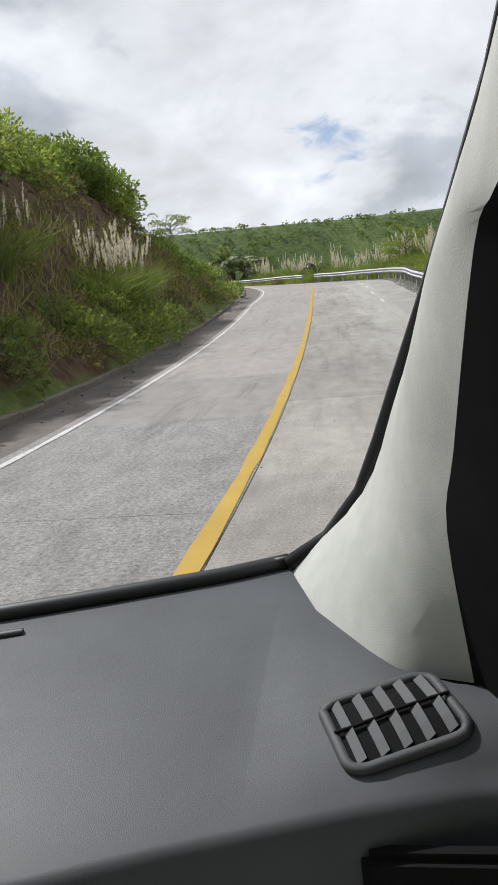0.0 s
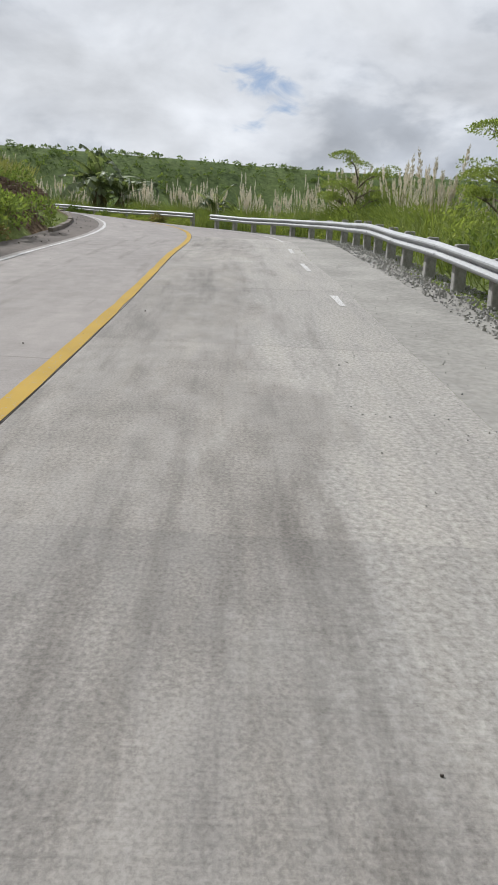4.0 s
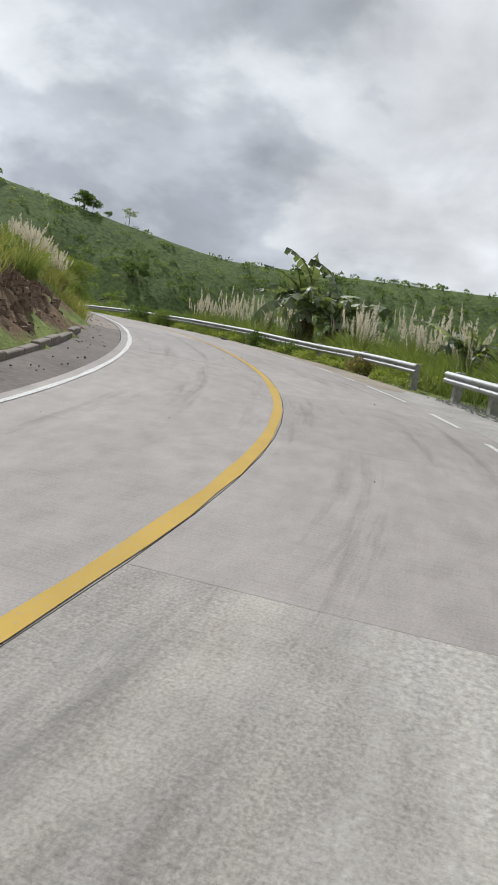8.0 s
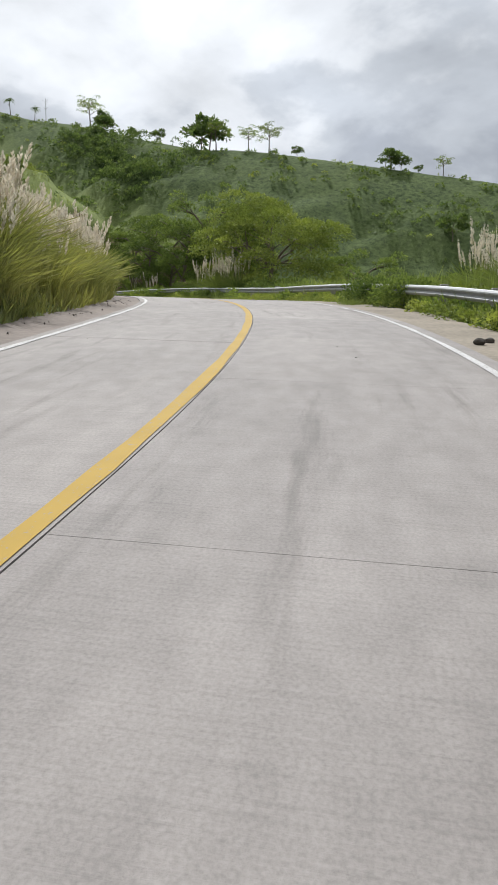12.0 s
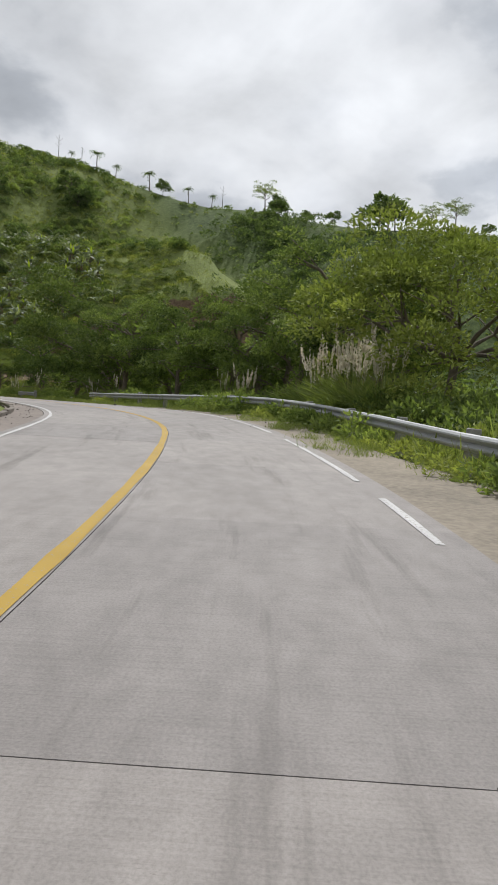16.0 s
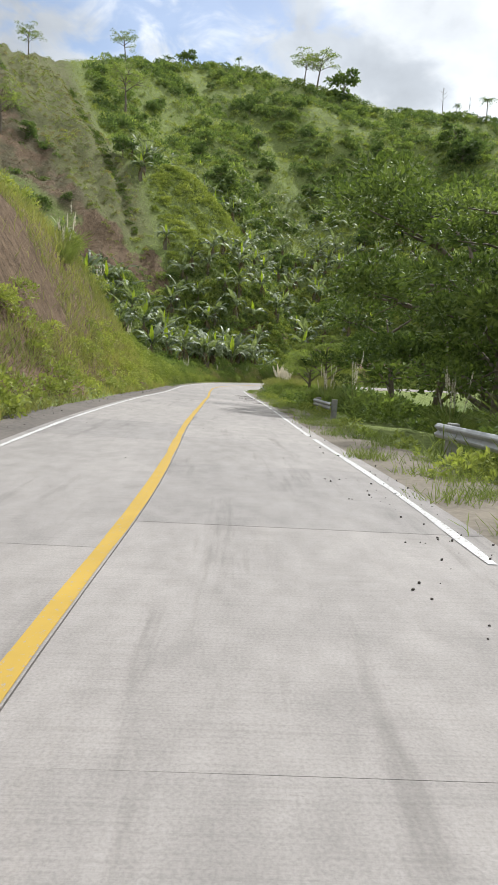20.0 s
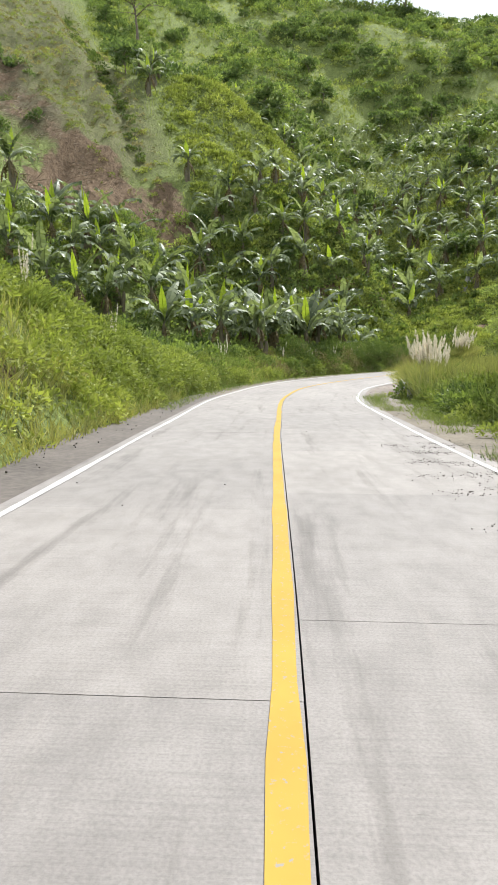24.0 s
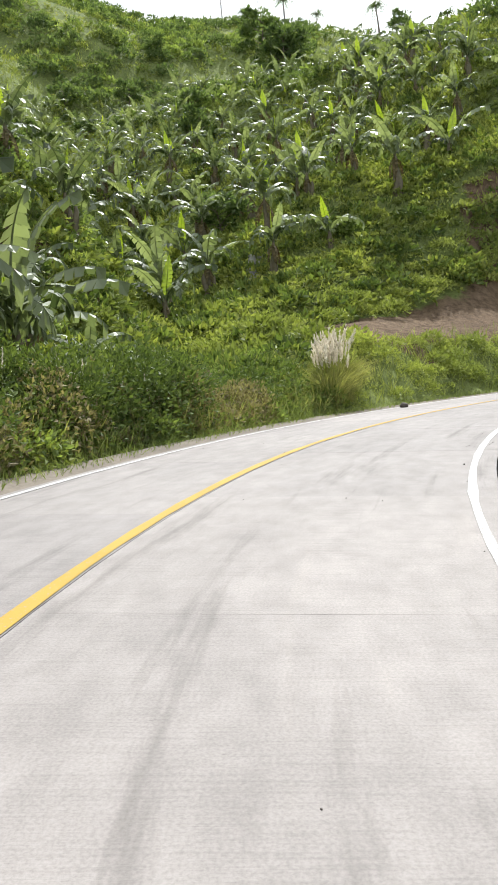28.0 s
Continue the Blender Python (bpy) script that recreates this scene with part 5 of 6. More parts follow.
banana_undergrowth()


def tussocks():
    """Grass tussocks on the open ground of the high slope."""
    r = np.random.RandomState(90)
    xy = np.column_stack([r.uniform(-352, -205, 12000), r.uniform(8, 150, 12000)])
    x, y = xy.T
    far, top = ridge_field(x, y)
    xy = xy[(far < 110) & (spur(x, y) < -1)][:4800]
    rad = r.uniform(0.3, 0.85, len(xy))
    c = np.column_stack([xy, ground(xy[:, 0], xy[:, 1]) + rad * 0.05])
    shrubs("hill_tussocks", c, np.column_stack([rad, rad, rad * 0.8]), 0.5, 0.6, LUSH, "grass tussocks on the high slope", "grass", 91, 0.3)


tussocks()


def upper_woods():
    """Scrub and low trees in drifts on the high slope above the plantation."""
    r = np.random.RandomState(77)
    for k, (mat, size, count, limit) in enumerate(((LEAF_MID, 1.6, 640, 0.25), (LEAF_DARK, 1.8, 840, 0.3), (LEAF_BRIGHT, 1.1, 300, 0.4))):
        xy = np.column_stack([r.uniform(-352, -205, count * 5), r.uniform(2, 138, count * 5)])
        x, y = xy.T
        far, top = ridge_field(x, y)
        drift = lumps(x, y, 40, 78) + r.uniform(-0.3, 0.3, len(xy))
        high = ground(x, y) > np.interp(y, [0, 40, 60, 130], [50, 48, 44, 50])
        xy = xy[(far > 5) & (far < 118) & high & (drift < limit) & (spur(x, y) < -3) & (knoll(x, y) > 1.1)][:count]
        rad = size * r.uniform(0.45, 1.35, len(xy))
        c = np.column_stack([xy, ground(xy[:, 0], xy[:, 1]) + rad * 0.25])
        shrubs("slope_woods", c, np.column_stack([rad, rad, rad * 0.85]), 0.6, 0.62, mat, "drifts of scrub and low trees on the high slope", "scrub", 79 + k, 0.6)
    # what little grows on the bare spur
    xy = np.column_stack([r.uniform(-285, -180, 40000), r.uniform(-8, 46, 40000)])
    thin = (brown_side(xy[:, 0], xy[:, 1]) < 0.5) | (lumps(xy[:, 0], xy[:, 1], 7, 25) > 0.35)
    xy = xy[(spur(xy[:, 0], xy[:, 1]) > 0) & thin & (slide(xy[:, 0], xy[:, 1]) > 1.1)][:9500]
    blades_field("spur_grass", xy[:6500], 0.5, GRASS, "withered grass on the eroded spur", 86, 0.06, 0.6)
    r2 = np.random.RandomState(85)
    twig = np.column_stack([r2.uniform(-235, -172, 30000), r2.uniform(4, 44, 30000)])
    twig = twig[(spur(twig[:, 0], twig[:, 1]) > 0) & (brown_side(twig[:, 0], twig[:, 1]) > 0.4) & (lumps(twig[:, 0], twig[:, 1], 6, 26) > -0.3)][:4200]
    way = unit(np.column_stack([r2.normal(0, 1, (len(twig), 2)), r2.uniform(0.0, 0.5, len(twig))])) * r2.uniform(0.4, 1.5, (len(twig), 1))
    v, f = leaf_mesh(np.column_stack([twig, ground(twig[:, 0], twig[:, 1]) + 0.05]), unit(np.cross(way, r2.normal(0, 1, (len(twig), 3)))) * 0.075, way)
    tagged(link_mesh("spur_sticks", v, f, DEADWOOD), "dead stalks strewn over the eroded spur", "litter", kind="stuff")
    rim = np.column_stack([r2.uniform(-262, -190, 5000), r2.uniform(4, 46, 5000)])
    rim = rim[(np.abs(upper_edge(rim[:, 0], rim[:, 1]) - 3.2) < 1.0)][:330]
    rad = r2.uniform(0.18, 0.55, len(rim))
    c = np.column_stack([rim, ground(rim[:, 0], rim[:, 1]) + rad * 0.1])
    shrubs("gully_scrub", c, np.column_stack([rad, rad, rad * 0.7]), 0.6, 0.32, LEAF_SHADE, "dark scrub in the gully along the spur", "scrub", 89, 0.6)
    rim = np.column_stack([r2.uniform(-262, -180, 9000), r2.uniform(-4, 46, 9000)])
    rim = rim[(spur(rim[:, 0], rim[:, 1]) > 0.5) & (brown_side(rim[:, 0], rim[:, 1]) < 0.6)][:1300]
    rad = r2.uniform(0.15, 0.42, len(rim))
    c = np.column_stack([rim, ground(rim[:, 0], rim[:, 1]) + 0.03])
    shrubs("spur_tussocks", c[::2], np.column_stack([rad, rad, rad * 0.7])[::2], 0.6, 0.26, LEAF_DRY, "withered tussocks on the grassy rim of the spur", "grass", 84, 0.4)
    shrubs("spur_tussocks", c[1::2], np.column_stack([rad, rad, rad * 0.7])[1::2], 0.6, 0.26, LUSH, "yellow-green tussocks on the grassy rim of the spur", "grass", 94, 0.4)
    low = xy[(lumps(xy[:, 0], xy[:, 1], 18, 87) > 0.2) & (brown_side(xy[:, 0], xy[:, 1]) > 0.3)][:260]
    rad = r.uniform(0.3, 0.9, len(low))
    c = np.column_stack([low, ground(low[:, 0], low[:, 1]) + rad * 0.1])
    shrubs("spur_scrub", c, np.column_stack([rad, rad, rad * 0.7]), 0.5, 0.4, LEAF_DARK, "low dark bushes on the eroded spur", "scrub", 88, 0.6)
    # dark hollow between the knoll and the planted slope
    xy = np.column_stack([r.uniform(-275, -205, 260), r.uniform(54, 76, 260)])
    line = 66 + 0.12 * (xy[:, 0] + 205)
    xy = xy[np.abs(xy[:, 1] - line) < 4.5]
    rad = r.uniform(0.7, 1.7, len(xy))
    c = np.column_stack([xy, ground(xy[:, 0], xy[:, 1]) + rad * 0.2])
    shrubs("slope_woods", c, np.column_stack([rad, rad, rad * 0.8]), 0.6, 0.5, LEAF_DARK, "dark bushes along the hollow", "scrub", 83, 0.6)


upper_woods()

# trees
BIG = make_tree(8.5, 4.2, 11500, 0.19, 1, LEAF_SHADE, "broad green tree with a spreading layered crown", 0.25)
TALL = make_tree(10.0, 3.6, 12500, 0.175, 2, LEAF_TREE, "tall leafy tree with a rounded crown", 0.22)
SMALL = make_tree(4.6, 2.3, 9500, 0.105, 3, LEAF_OLIVE, "small olive-green tree with feathery leaves in flat layers", 0.3, thick=0.6)
DARK = make_tree(7.5, 3.8, 6000, 0.30, 4, LEAF_MID, "dark dense tree on the valley side", 0.2)
AIRY = make_tree(6.0, 2.6, 1700, 0.22, 5, LEAF_OLIVE, "thin tree with an open airy crown", 0.45, thick=0.6)
DOME = make_domed_tree(9.2, 6.0, 26000, 0.175, 6, LEAF_BRIGHT, "broad domed yellow-green tree behind the guard rail")
FARTREE = make_tree(6.0, 3.2, 800, 0.85, 7, LEAF_DARK, "dark tree on the far hillside", 0.2)
# Crown colour carries the dark of a tree seen against the light.
GIANT = make_tree(13.0, 6.2, 15500, 0.29, 8, LEAF_SHADE, "big spreading roadside tree with fine green leaves darkened as if backlit", 0.2)
FEATHER = make_tree(6.4, 3.4, 15000, 0.092, 9, LEAF_OLIVE, "slender tree with thin limbs and open layers of fine leaves", 0.4, 0.9, thick=0.45)
PROTOS = [BIG, TALL, SMALL, DARK, AIRY, DOME, GIANT, FEATHER]


def tree_at(proto, s, d, size, label=""):
    p = on_road(s, d)
    return put(proto, p[0], p[1], (s * 47) % 360, size, label)


# trees by stretch: way along the road, distance from its centre, kind, size
TREES_START = (
    (22, -9.2, 7, 0.95), (27, -9.6, 7, 1.0), (33, -10.0, 7, 0.9), (30, -13, 1, 0.55), (38, -10, 2, 1.0), (43, -11.5, 2, 1.0), (50, -10.5, 2, 0.8), (58, -8.6, 2, 0.75),
    (64, -17, 1, 0.6), (36, -15, 7, 1.05), (44, 7.2, 4, 0.4), (41, 11, 2, 0.7), (20, 12, 2, 0.7), (26, 13, 1, 0.4))
TREES_BEND = (
    (128, -12, 0, 0.8), (131, -12.5, 1, 1.0), (133, -11, 1, 0.8), (137, -13, 0, 0.95), (140, -13, 6, 0.75), (118, -24, 3, 1.1), (126, -22, 1, 1.0), (134, -21, 3, 1.2))
TREES_CUTTING = (
    (142, -12, 1, 0.85), (147, -11, 0, 0.85), (152, -13, 3, 1.0), (156, -10.5, 1, 0.9), (161, -12.2, 0, 1.2), (166, -13, 0, 1.0), (173, -15.5, 6, 1.12), (184, -15.4, 6, 0.95),
    (177, -18, 3, 1.4), (195, -15.5, 6, 0.8), (194, -9.5, 2, 1.15), (198, -8.6, 2, 1.0), (205, -9.6, 2, 0.9), (145, -22, 3, 1.2), (155, -22, 1, 1.15), (166, -21, 3, 1.2),
    (178, -22, 1, 1.0), (168, 21, 2, 1.0), (176, 22, 2, 0.9), (158, 21, 2, 1.0))
for row in (TREES_START, TREES_BEND, TREES_CUTTING):
    for s, d, k, size in row:
        tree_at(PROTOS[k], s, d, size)

# bananas: a big one behind the rail, a young one by its gap, then the plantation
B1 = make_banana(2.1, 11, 1)
B2 = make_banana(1.5, 11, 2)
B3 = make_banana(0.9, 7, 3, label="young banana plant with a few broad leaves")
B4 = make_banana(1.5, 8, 4, spike=False)
B5 = make_banana(1.5, 11, 6, spike=False, label="ragged dark banana plant behind the guard rail", wild=2.0)
for s, d, k, size in ((84, -9.0, B5, 1.7), (85.4, -9.6, B5, 1.75), (82.4, -9.6, B5, 1.5), (83.6, -10.6, B5, 1.8), (70.4, -8.4, B4, 0.95), (71.3, -9.4, B3, 0.8), (69.4, -9.3, B4, 0.8)):
    p = on_road(s, d)
    put(k, p[0], p[1], s * 50 % 360, size)


def plantation():
    """Close rows low on the corner, looser drifts up the outer slope."""
    r = np.random.RandomState(80)
    kept = []
    x, y = r.uniform(-290, -160, 8000), r.uniform(32, 108, 8000)
    s, d, zr = nearest(x, y)
    thick = lumps(x, y, 22, 81)
    z = ground(x, y)
    close = (y < 63) & (x > -205)
    room = np.where(close, 2.5, 3.6)
    ok = (d > 8.5) & (z < 58) & ((spur(x, y) < -1.5) | ((x > -178) & (z < 22))) & ~((s > 243) & (s < 300) & (d < 20))
    ok &= np.where(close, thick + r.uniform(-0.8, 0.8, 8000) > np.where(knoll(x, y) < 0.9, 9.0, -0.45), thick + r.uniform(-0.5, 0.5, 8000) > np.where(knoll(x, y) < 1.1, 9.0, -0.45))
    for a, b, q in zip(x[ok], y[ok], room[ok]):
        if all((a - c) ** 2 + (b - e) ** 2 > q * q for c, e in kept):
            kept.append((a, b))
    kept.sort(key=lambda p: math.hypot(p[0] + 160, p[1] - 66))
    return kept


SPOTS = plantation()
NEAR = 190
for k, (x, y) in enumerate(SPOTS[:NEAR]):
    put((B1, B2, B4, B1, B3)[k % 5], x, y, k * 83 % 360, 1.12 + 0.45 * ((k * 7) % 10) / 10)


def far_bananas(spots):
    """The upper rows of the plantation, too far to tell apart, in one mesh."""
    vs, fs, k = [], [], 0
    r = np.random.RandomState(82)
    data = []
    for me in BLADES:
        v = np.empty(len(me.vertices) * 3, np.float32)
        me.vertices.foreach_get("co", v)
        f = np.empty(len(me.loops), np.int32)
        me.loops.foreach_get("vertex_index", f)
        v, f = v.reshape(-1, 3), f.reshape(-1, 4)[:20]
        data.append((v[:80], f))
    for x, y in spots:
        z = float(ground(x, y)[0]) + r.uniform(1.3, 2.3)
        for j in range(8):
            v, f = data[(j + int(x)) % 4]
            m = np.array(pose(x, y, z, r.uniform(-14, 14), r.uniform(-14, 24), j * 45 + r.uniform(-20, 20)))
            vs.append((v * r.uniform(1.0, 1.35)) @ m[:3, :3].T + m[:3, 3])
            fs.append(f + k)
            k += len(v)
    sv = np.empty(len(SPIKE.vertices) * 3, np.float32)
    SPIKE.vertices.foreach_get("co", sv)
    sf = np.empty(len(SPIKE.loops), np.int32)
    SPIKE.loops.foreach_get("vertex_index", sf)
    sv, sf = sv.reshape(-1, 3)[:80], sf.reshape(-1, 4)[:20]
    young = []
    for x, y in spots[::2]:
        m = np.array(pose(x, y, float(ground(x, y)[0]) + r.uniform(1.4, 2.2), r.uniform(-9, 9), r.uniform(-22, -6), r.uniform(0, 360)))
        young.append((sv @ m[:3, :3].T + m[:3, 3], sf))
    tagged(link_mesh("far_young_leaves", *joined(young), BANANA_YOUNG), "young upright leaves of the upper banana rows", "banana plants", kind="stuff")
    return tagged(link_mesh("far_banana_plants", np.vstack(vs), np.vstack(fs), BANANA_LEAF), "banana plants higher up the slope", "banana plants", kind="stuff")


if len(SPOTS) > NEAR:
    far_bananas(SPOTS[NEAR:900])

# the tallest banana plants, close to the verge of the last bend
for s, d, k, size in ((227, 9.5, B1, 1.5), (229.5, 8.4, B2, 1.65), (232, 9.2, B1, 1.5), (234.5, 8.2, B2, 1.55), (237, 9.4, B1, 1.45), (239.5, 9.6, B2, 1.5), (230.8, 10.4, B2, 1.5), (235.8, 10.8, B1, 1.4), (244, 15, B1, 1.2), (246, 17.5, B2, 1.25)):
    p = on_road(s, d)
    put(k, p[0], p[1], s * 53 % 360, size)

# plume grass
W1 = make_pampas(3.0, 21, 420, 1.6, 1, "tall tuft of plume grass with many pale pinkish plumes", fluff=0.8)
W2 = make_pampas(2.6, 11, 300, 1.2, 2, "tuft of plume grass with pale plumes", fluff=0.62)
W3 = make_pampas(3.3, 7, 220, 0.9, 3, "slim tuft of plume grass with a few white plumes", fluff=0.58)
WP = [W1, W2, W3]
W4 = make_pampas(2.9, 40, 700, 2.3, 4, "big tuft of straw-coloured plume grass with many white plumes", DRY_GRASS)
for k, s in enumerate(np.arange(72.0, 102.0, 1.4)):
    p = on_road(s, (5.0 if s > 83 else 5.3) + 0.45 * (k % 3))
    put(W4, p[0], p[1], k * 97 % 360, float(np.interp(s, [72, 79, 80, 83, 85, 88, 90], [0.38, 0.42, 0.52, 0.58, 0.76, 0.8, 0.72])) * (0.9 + 0.07 * ((k * 5) % 4)))
for s, d, size in ((249.0, 5.2, 0.82), (250.0, 5.6, 0.8), (219.2, -6.4, 0.9)):
    p = on_road(s, d)
    put(W4, p[0], p[1], s * 61 % 360, size)
PLUMES_BANK = (
    (24.5, 5.5, 0, 0.72), (26.3, 5.4, 0, 0.75), (28.2, 5.5, 0, 0.75), (20, 6.2, 2, 0.65), (22, 6.4, 2, 0.6), (30, 5.6, 1, 0.75), (66, 5.6, 1, 0.5))
PLUMES_CUTTING = (
    (206, 6.4, 2, 0.7), (200, 7.6, 2, 0.8), (194, 9.0, 2, 0.9),
    (188, 8.5, 1, 0.8), (180, 9, 2, 0.9), (174, 8, 1, 0.8))
for s, d, k, size in PLUMES_BANK + PLUMES_CUTTING:
    p = on_road(s, d)
    put(WP[k], p[0], p[1], s * 61 % 360, size)
rw = random.Random(90)
for k in range(84):
    s = 50 + k * 0.58 + rw.uniform(-0.5, 0.5)
    if 82 < s < 86.5:
        continue
    p = on_road(s, -7.6 - rw.uniform(0, 4.5))
    put(WP[k % 3], p[0], p[1], k * 77 % 360, rw.uniform(0.75, 1.05))
PLUMES_RAIL = (
    (34, -9, 2, 0.9), (36, -9.6, 2, 0.95), (31, -9.2, 2, 0.85), (121.5, -8.0, 0, 1.1), (123, -7.7, 0, 1.15), (124.5, -8.4, 0, 1.15), (126, -7.9, 0, 1.1), (127.3, -8.3, 1, 1.1),
    (134, -8.6, 0, 0.8), (137, -9.0, 1, 0.9), (152, -8.4, 2, 0.8), (156, -8.0, 1, 0.8), (170, -7.4, 2, 0.9), (174, -6.6, 1, 0.9))
PLUMES_END = (
    (180, -7.5, 2, 0.8), (214, -7.0, 0, 0.95), (220.5, -7.0, 1, 0.95),
    (229, 5.8, 2, 0.6), (232, 5.6, 1, 0.6), (235, 5.8, 2, 0.55), (237, 5.6, 2, 0.6), (240, 5.6, 1, 0.55), (222, 6.0, 2, 0.7))
for s, d, k, size in PLUMES_RAIL + PLUMES_END:
    p = on_road(s, d)
    put(WP[k], p[0], p[1], s * 61 % 360, size)


# the ridge: single trees and palms against the sky
def make_palm(tall, seed):
    r = np.random.RandomState(seed)
    palm = thing("palm_tree", "slender coconut palm on the ridge", "palm tree", "trees on the ridge")
    v, f = tube([(0, 0, -0.6), (0.2, 0, tall * 0.5), (0.5, 0.1, tall)], (0.22, 0.16, 0.12), 6)
    link_mesh("trunk", v, f, BARK, palm, smooth_faces=True)
    p, u, w = [], [], []
    for k in range(16):
        a, up = k * 0.393 + r.uniform(-0.2, 0.2), r.uniform(-0.3, 0.9)
        at = np.array([0.5, 0.1, tall])
        for j in range(6):
            way = unit(np.array([math.cos(a), math.sin(a), up - 0.30 * j]))
            for side in (-1, 1):
                out = unit(np.cross(way, (0, 0, 1))) * side + way * 0.6 + (0, 0, -0.3)
                p.append(at)
                w.append(unit(out) * (1.1 - 0.12 * j))
                u.append(way * 0.30)
            at = at + way * 0.55
    v, f = leaf_mesh(np.array(p), np.array(u), np.array(w))
    link_mesh("fronds", v, f, LEAF_DARK, palm)
    return palm


PALM = make_palm(6.0, 1)
rr = random.Random(95)
for k in range(36):
    x, y = rr.uniform(-345, -200), rr.uniform(10, 120)
    far = float(ridge_field(np.array([x]), np.array([y]))[0][0])
    if 12 < far < 125:
        put(FARTREE, x, y, k * 71 % 360, rr.uniform(0.35, 0.75), "tree on the far hillside")


def make_snag(tall, seed):
    """A dead or nearly leafless tree: a thin stem with a few bare limbs."""
    r = np.random.RandomState(seed)
    snag = thing("bare_tree", "thin leafless tree on the ridge", "tree", "trees on the ridge")
    pieces = [tube([(0, 0, -0.5), (0.1, 0, tall * 0.5), (0.25, 0.1, tall)], (0.13, 0.09, 0.03), 6)]
    for k in range(8):
        f = 0.5 + 0.06 * k
        a = k * 2.4
        base = np.array([0.25 * f, 0.1 * f, tall * f])
        tip = base + np.array([math.cos(a), math.sin(a), 0.9]) * r.uniform(0.7, 1.5)
        pieces.append(tube([base, (base + tip) / 2 - (0, 0, 0.1), tip], (0.05, 0.035, 0.012), 4))
    v, f = joined(pieces)
    link_mesh("trunk", v, f, BARK, snag, smooth_faces=True)
    return snag


SNAG = make_snag(8.0, 3)
LONE = "dark lopsided tree standing alone on the ridge line"
for proto, x, y, size, label in (
        (FARTREE, -153.5, 220.5, 0.95, LONE), (FARTREE, -151.0, 222.5, 0.7, LONE), (AIRY, -141.5, 231, 0.95, "small round tree on the ridge line"), (FARTREE, -147, 226, 0.35, "low bush on the ridge line"),
        (AIRY, -271, 184, 1.9, "tall pale tree on the ridge line"), (FARTREE, -265.5, 186.5, 1.1, "round dark tree on the ridge line"), (FARTREE, -260, 184, 0.9, "round dark tree on the ridge line"),
        (FARTREE, -214.5, 194.5, 1.5, "wide dark tree on the ridge line"), (FARTREE, -208, 193, 1.6, "wide dark tree on the ridge line"), (AIRY, -202.5, 191.5, 1.5, "wide airy tree on the ridge line"),
        (AIRY, -194, 198, 1.25, "thin tree on the ridge line"), (AIRY, -189.5, 203, 1.5, "thin tree on the ridge line"), (FARTREE, -180.5, 207, 0.5, "small round tree on the ridge line"),
        (FARTREE, -234, 190, 0.7, "round dark tree on the ridge line"), (FARTREE, -246, 187, 0.5, "small round tree on the ridge line"),
        (AIRY, -351, 76, 2.3, "tall half-bare tree on the summit"), (AIRY, -350, 71, 2.0, "tall half-bare tree on the summit"), (FARTREE, -350, 86, 1.5, "tall dark tree on the summit"),
        (SNAG, -343, 122.5, 1.25, ""), (PALM, -332, 136, 1.25, ""), (PALM, -338.5, 126.5, 0.7, ""), (PALM, -328, 143, 0.85, ""), (PALM, -314.5, 153.5, 1.2, ""), (FARTREE, -314, 159, 0.9, "round dark tree on the ridge line"),
        (PALM, -305, 167, 0.95, ""), (PALM, -299, 174.5, 0.8, ""), (SNAG, -294, 177, 1.1, ""),
        (FARTREE, -304.7, 119, 1.3, "lone dark tree on the grassy slope"), (FARTREE, -294.7, 119.5, 1.2, "dark trees in a fold of the grassy slope"), (FARTREE, -298, 123, 1.2, "dark trees in a fold of the grassy slope"),
        (AIRY, -316.5, 10, 1.5, "thin tree on the ridge line"), (FARTREE, -340, 27.5, 0.9, "small dark tree on the ridge line"), (PALM, -353, 46, 0.7, ""), (AIRY, -270, -6.8, 1.3, "thin tree over the bare spur"),
        (AIRY, -202, 12, 1.5, "slender tree on the eroded spur"), (AIRY, -270, 20.7, 2.2, "tall thin tree beside the spur"), (FARTREE, -117, 201, 1.0, "dark tree on the far hillside")):
    put(proto, x, y, (x * 37) % 360, size, label)

# the prototypes themselves become plants of the place
for k, (ob, s, d) in enumerate(((GIANT, 186, -20), (BIG, 139, -20), (TALL, 149, -19), (SMALL, 62, -15), (DARK, 160, -18), (AIRY, 48, -16), (FEATHER, 16, -11), (DOME, 122.5, -11), (FARTREE, 130, -30), (B5, 81.4, -10.4), (B1, 236, 11), (B2, 239, 12), (B3, 242, 10), (B4, 245, 13), (W4, 217.4, -6.6), (W1, 88, -8.4), (W2, 90, -8.8), (W3, 92, -8.2))):
    p = on_road(s, d)
    ob.matrix_basis = standing(p[0], p[1], k * 50)
PALM.matrix_basis = standing(-345, 20, 0)
SNAG.matrix_basis = standing(-338, 131, 0)

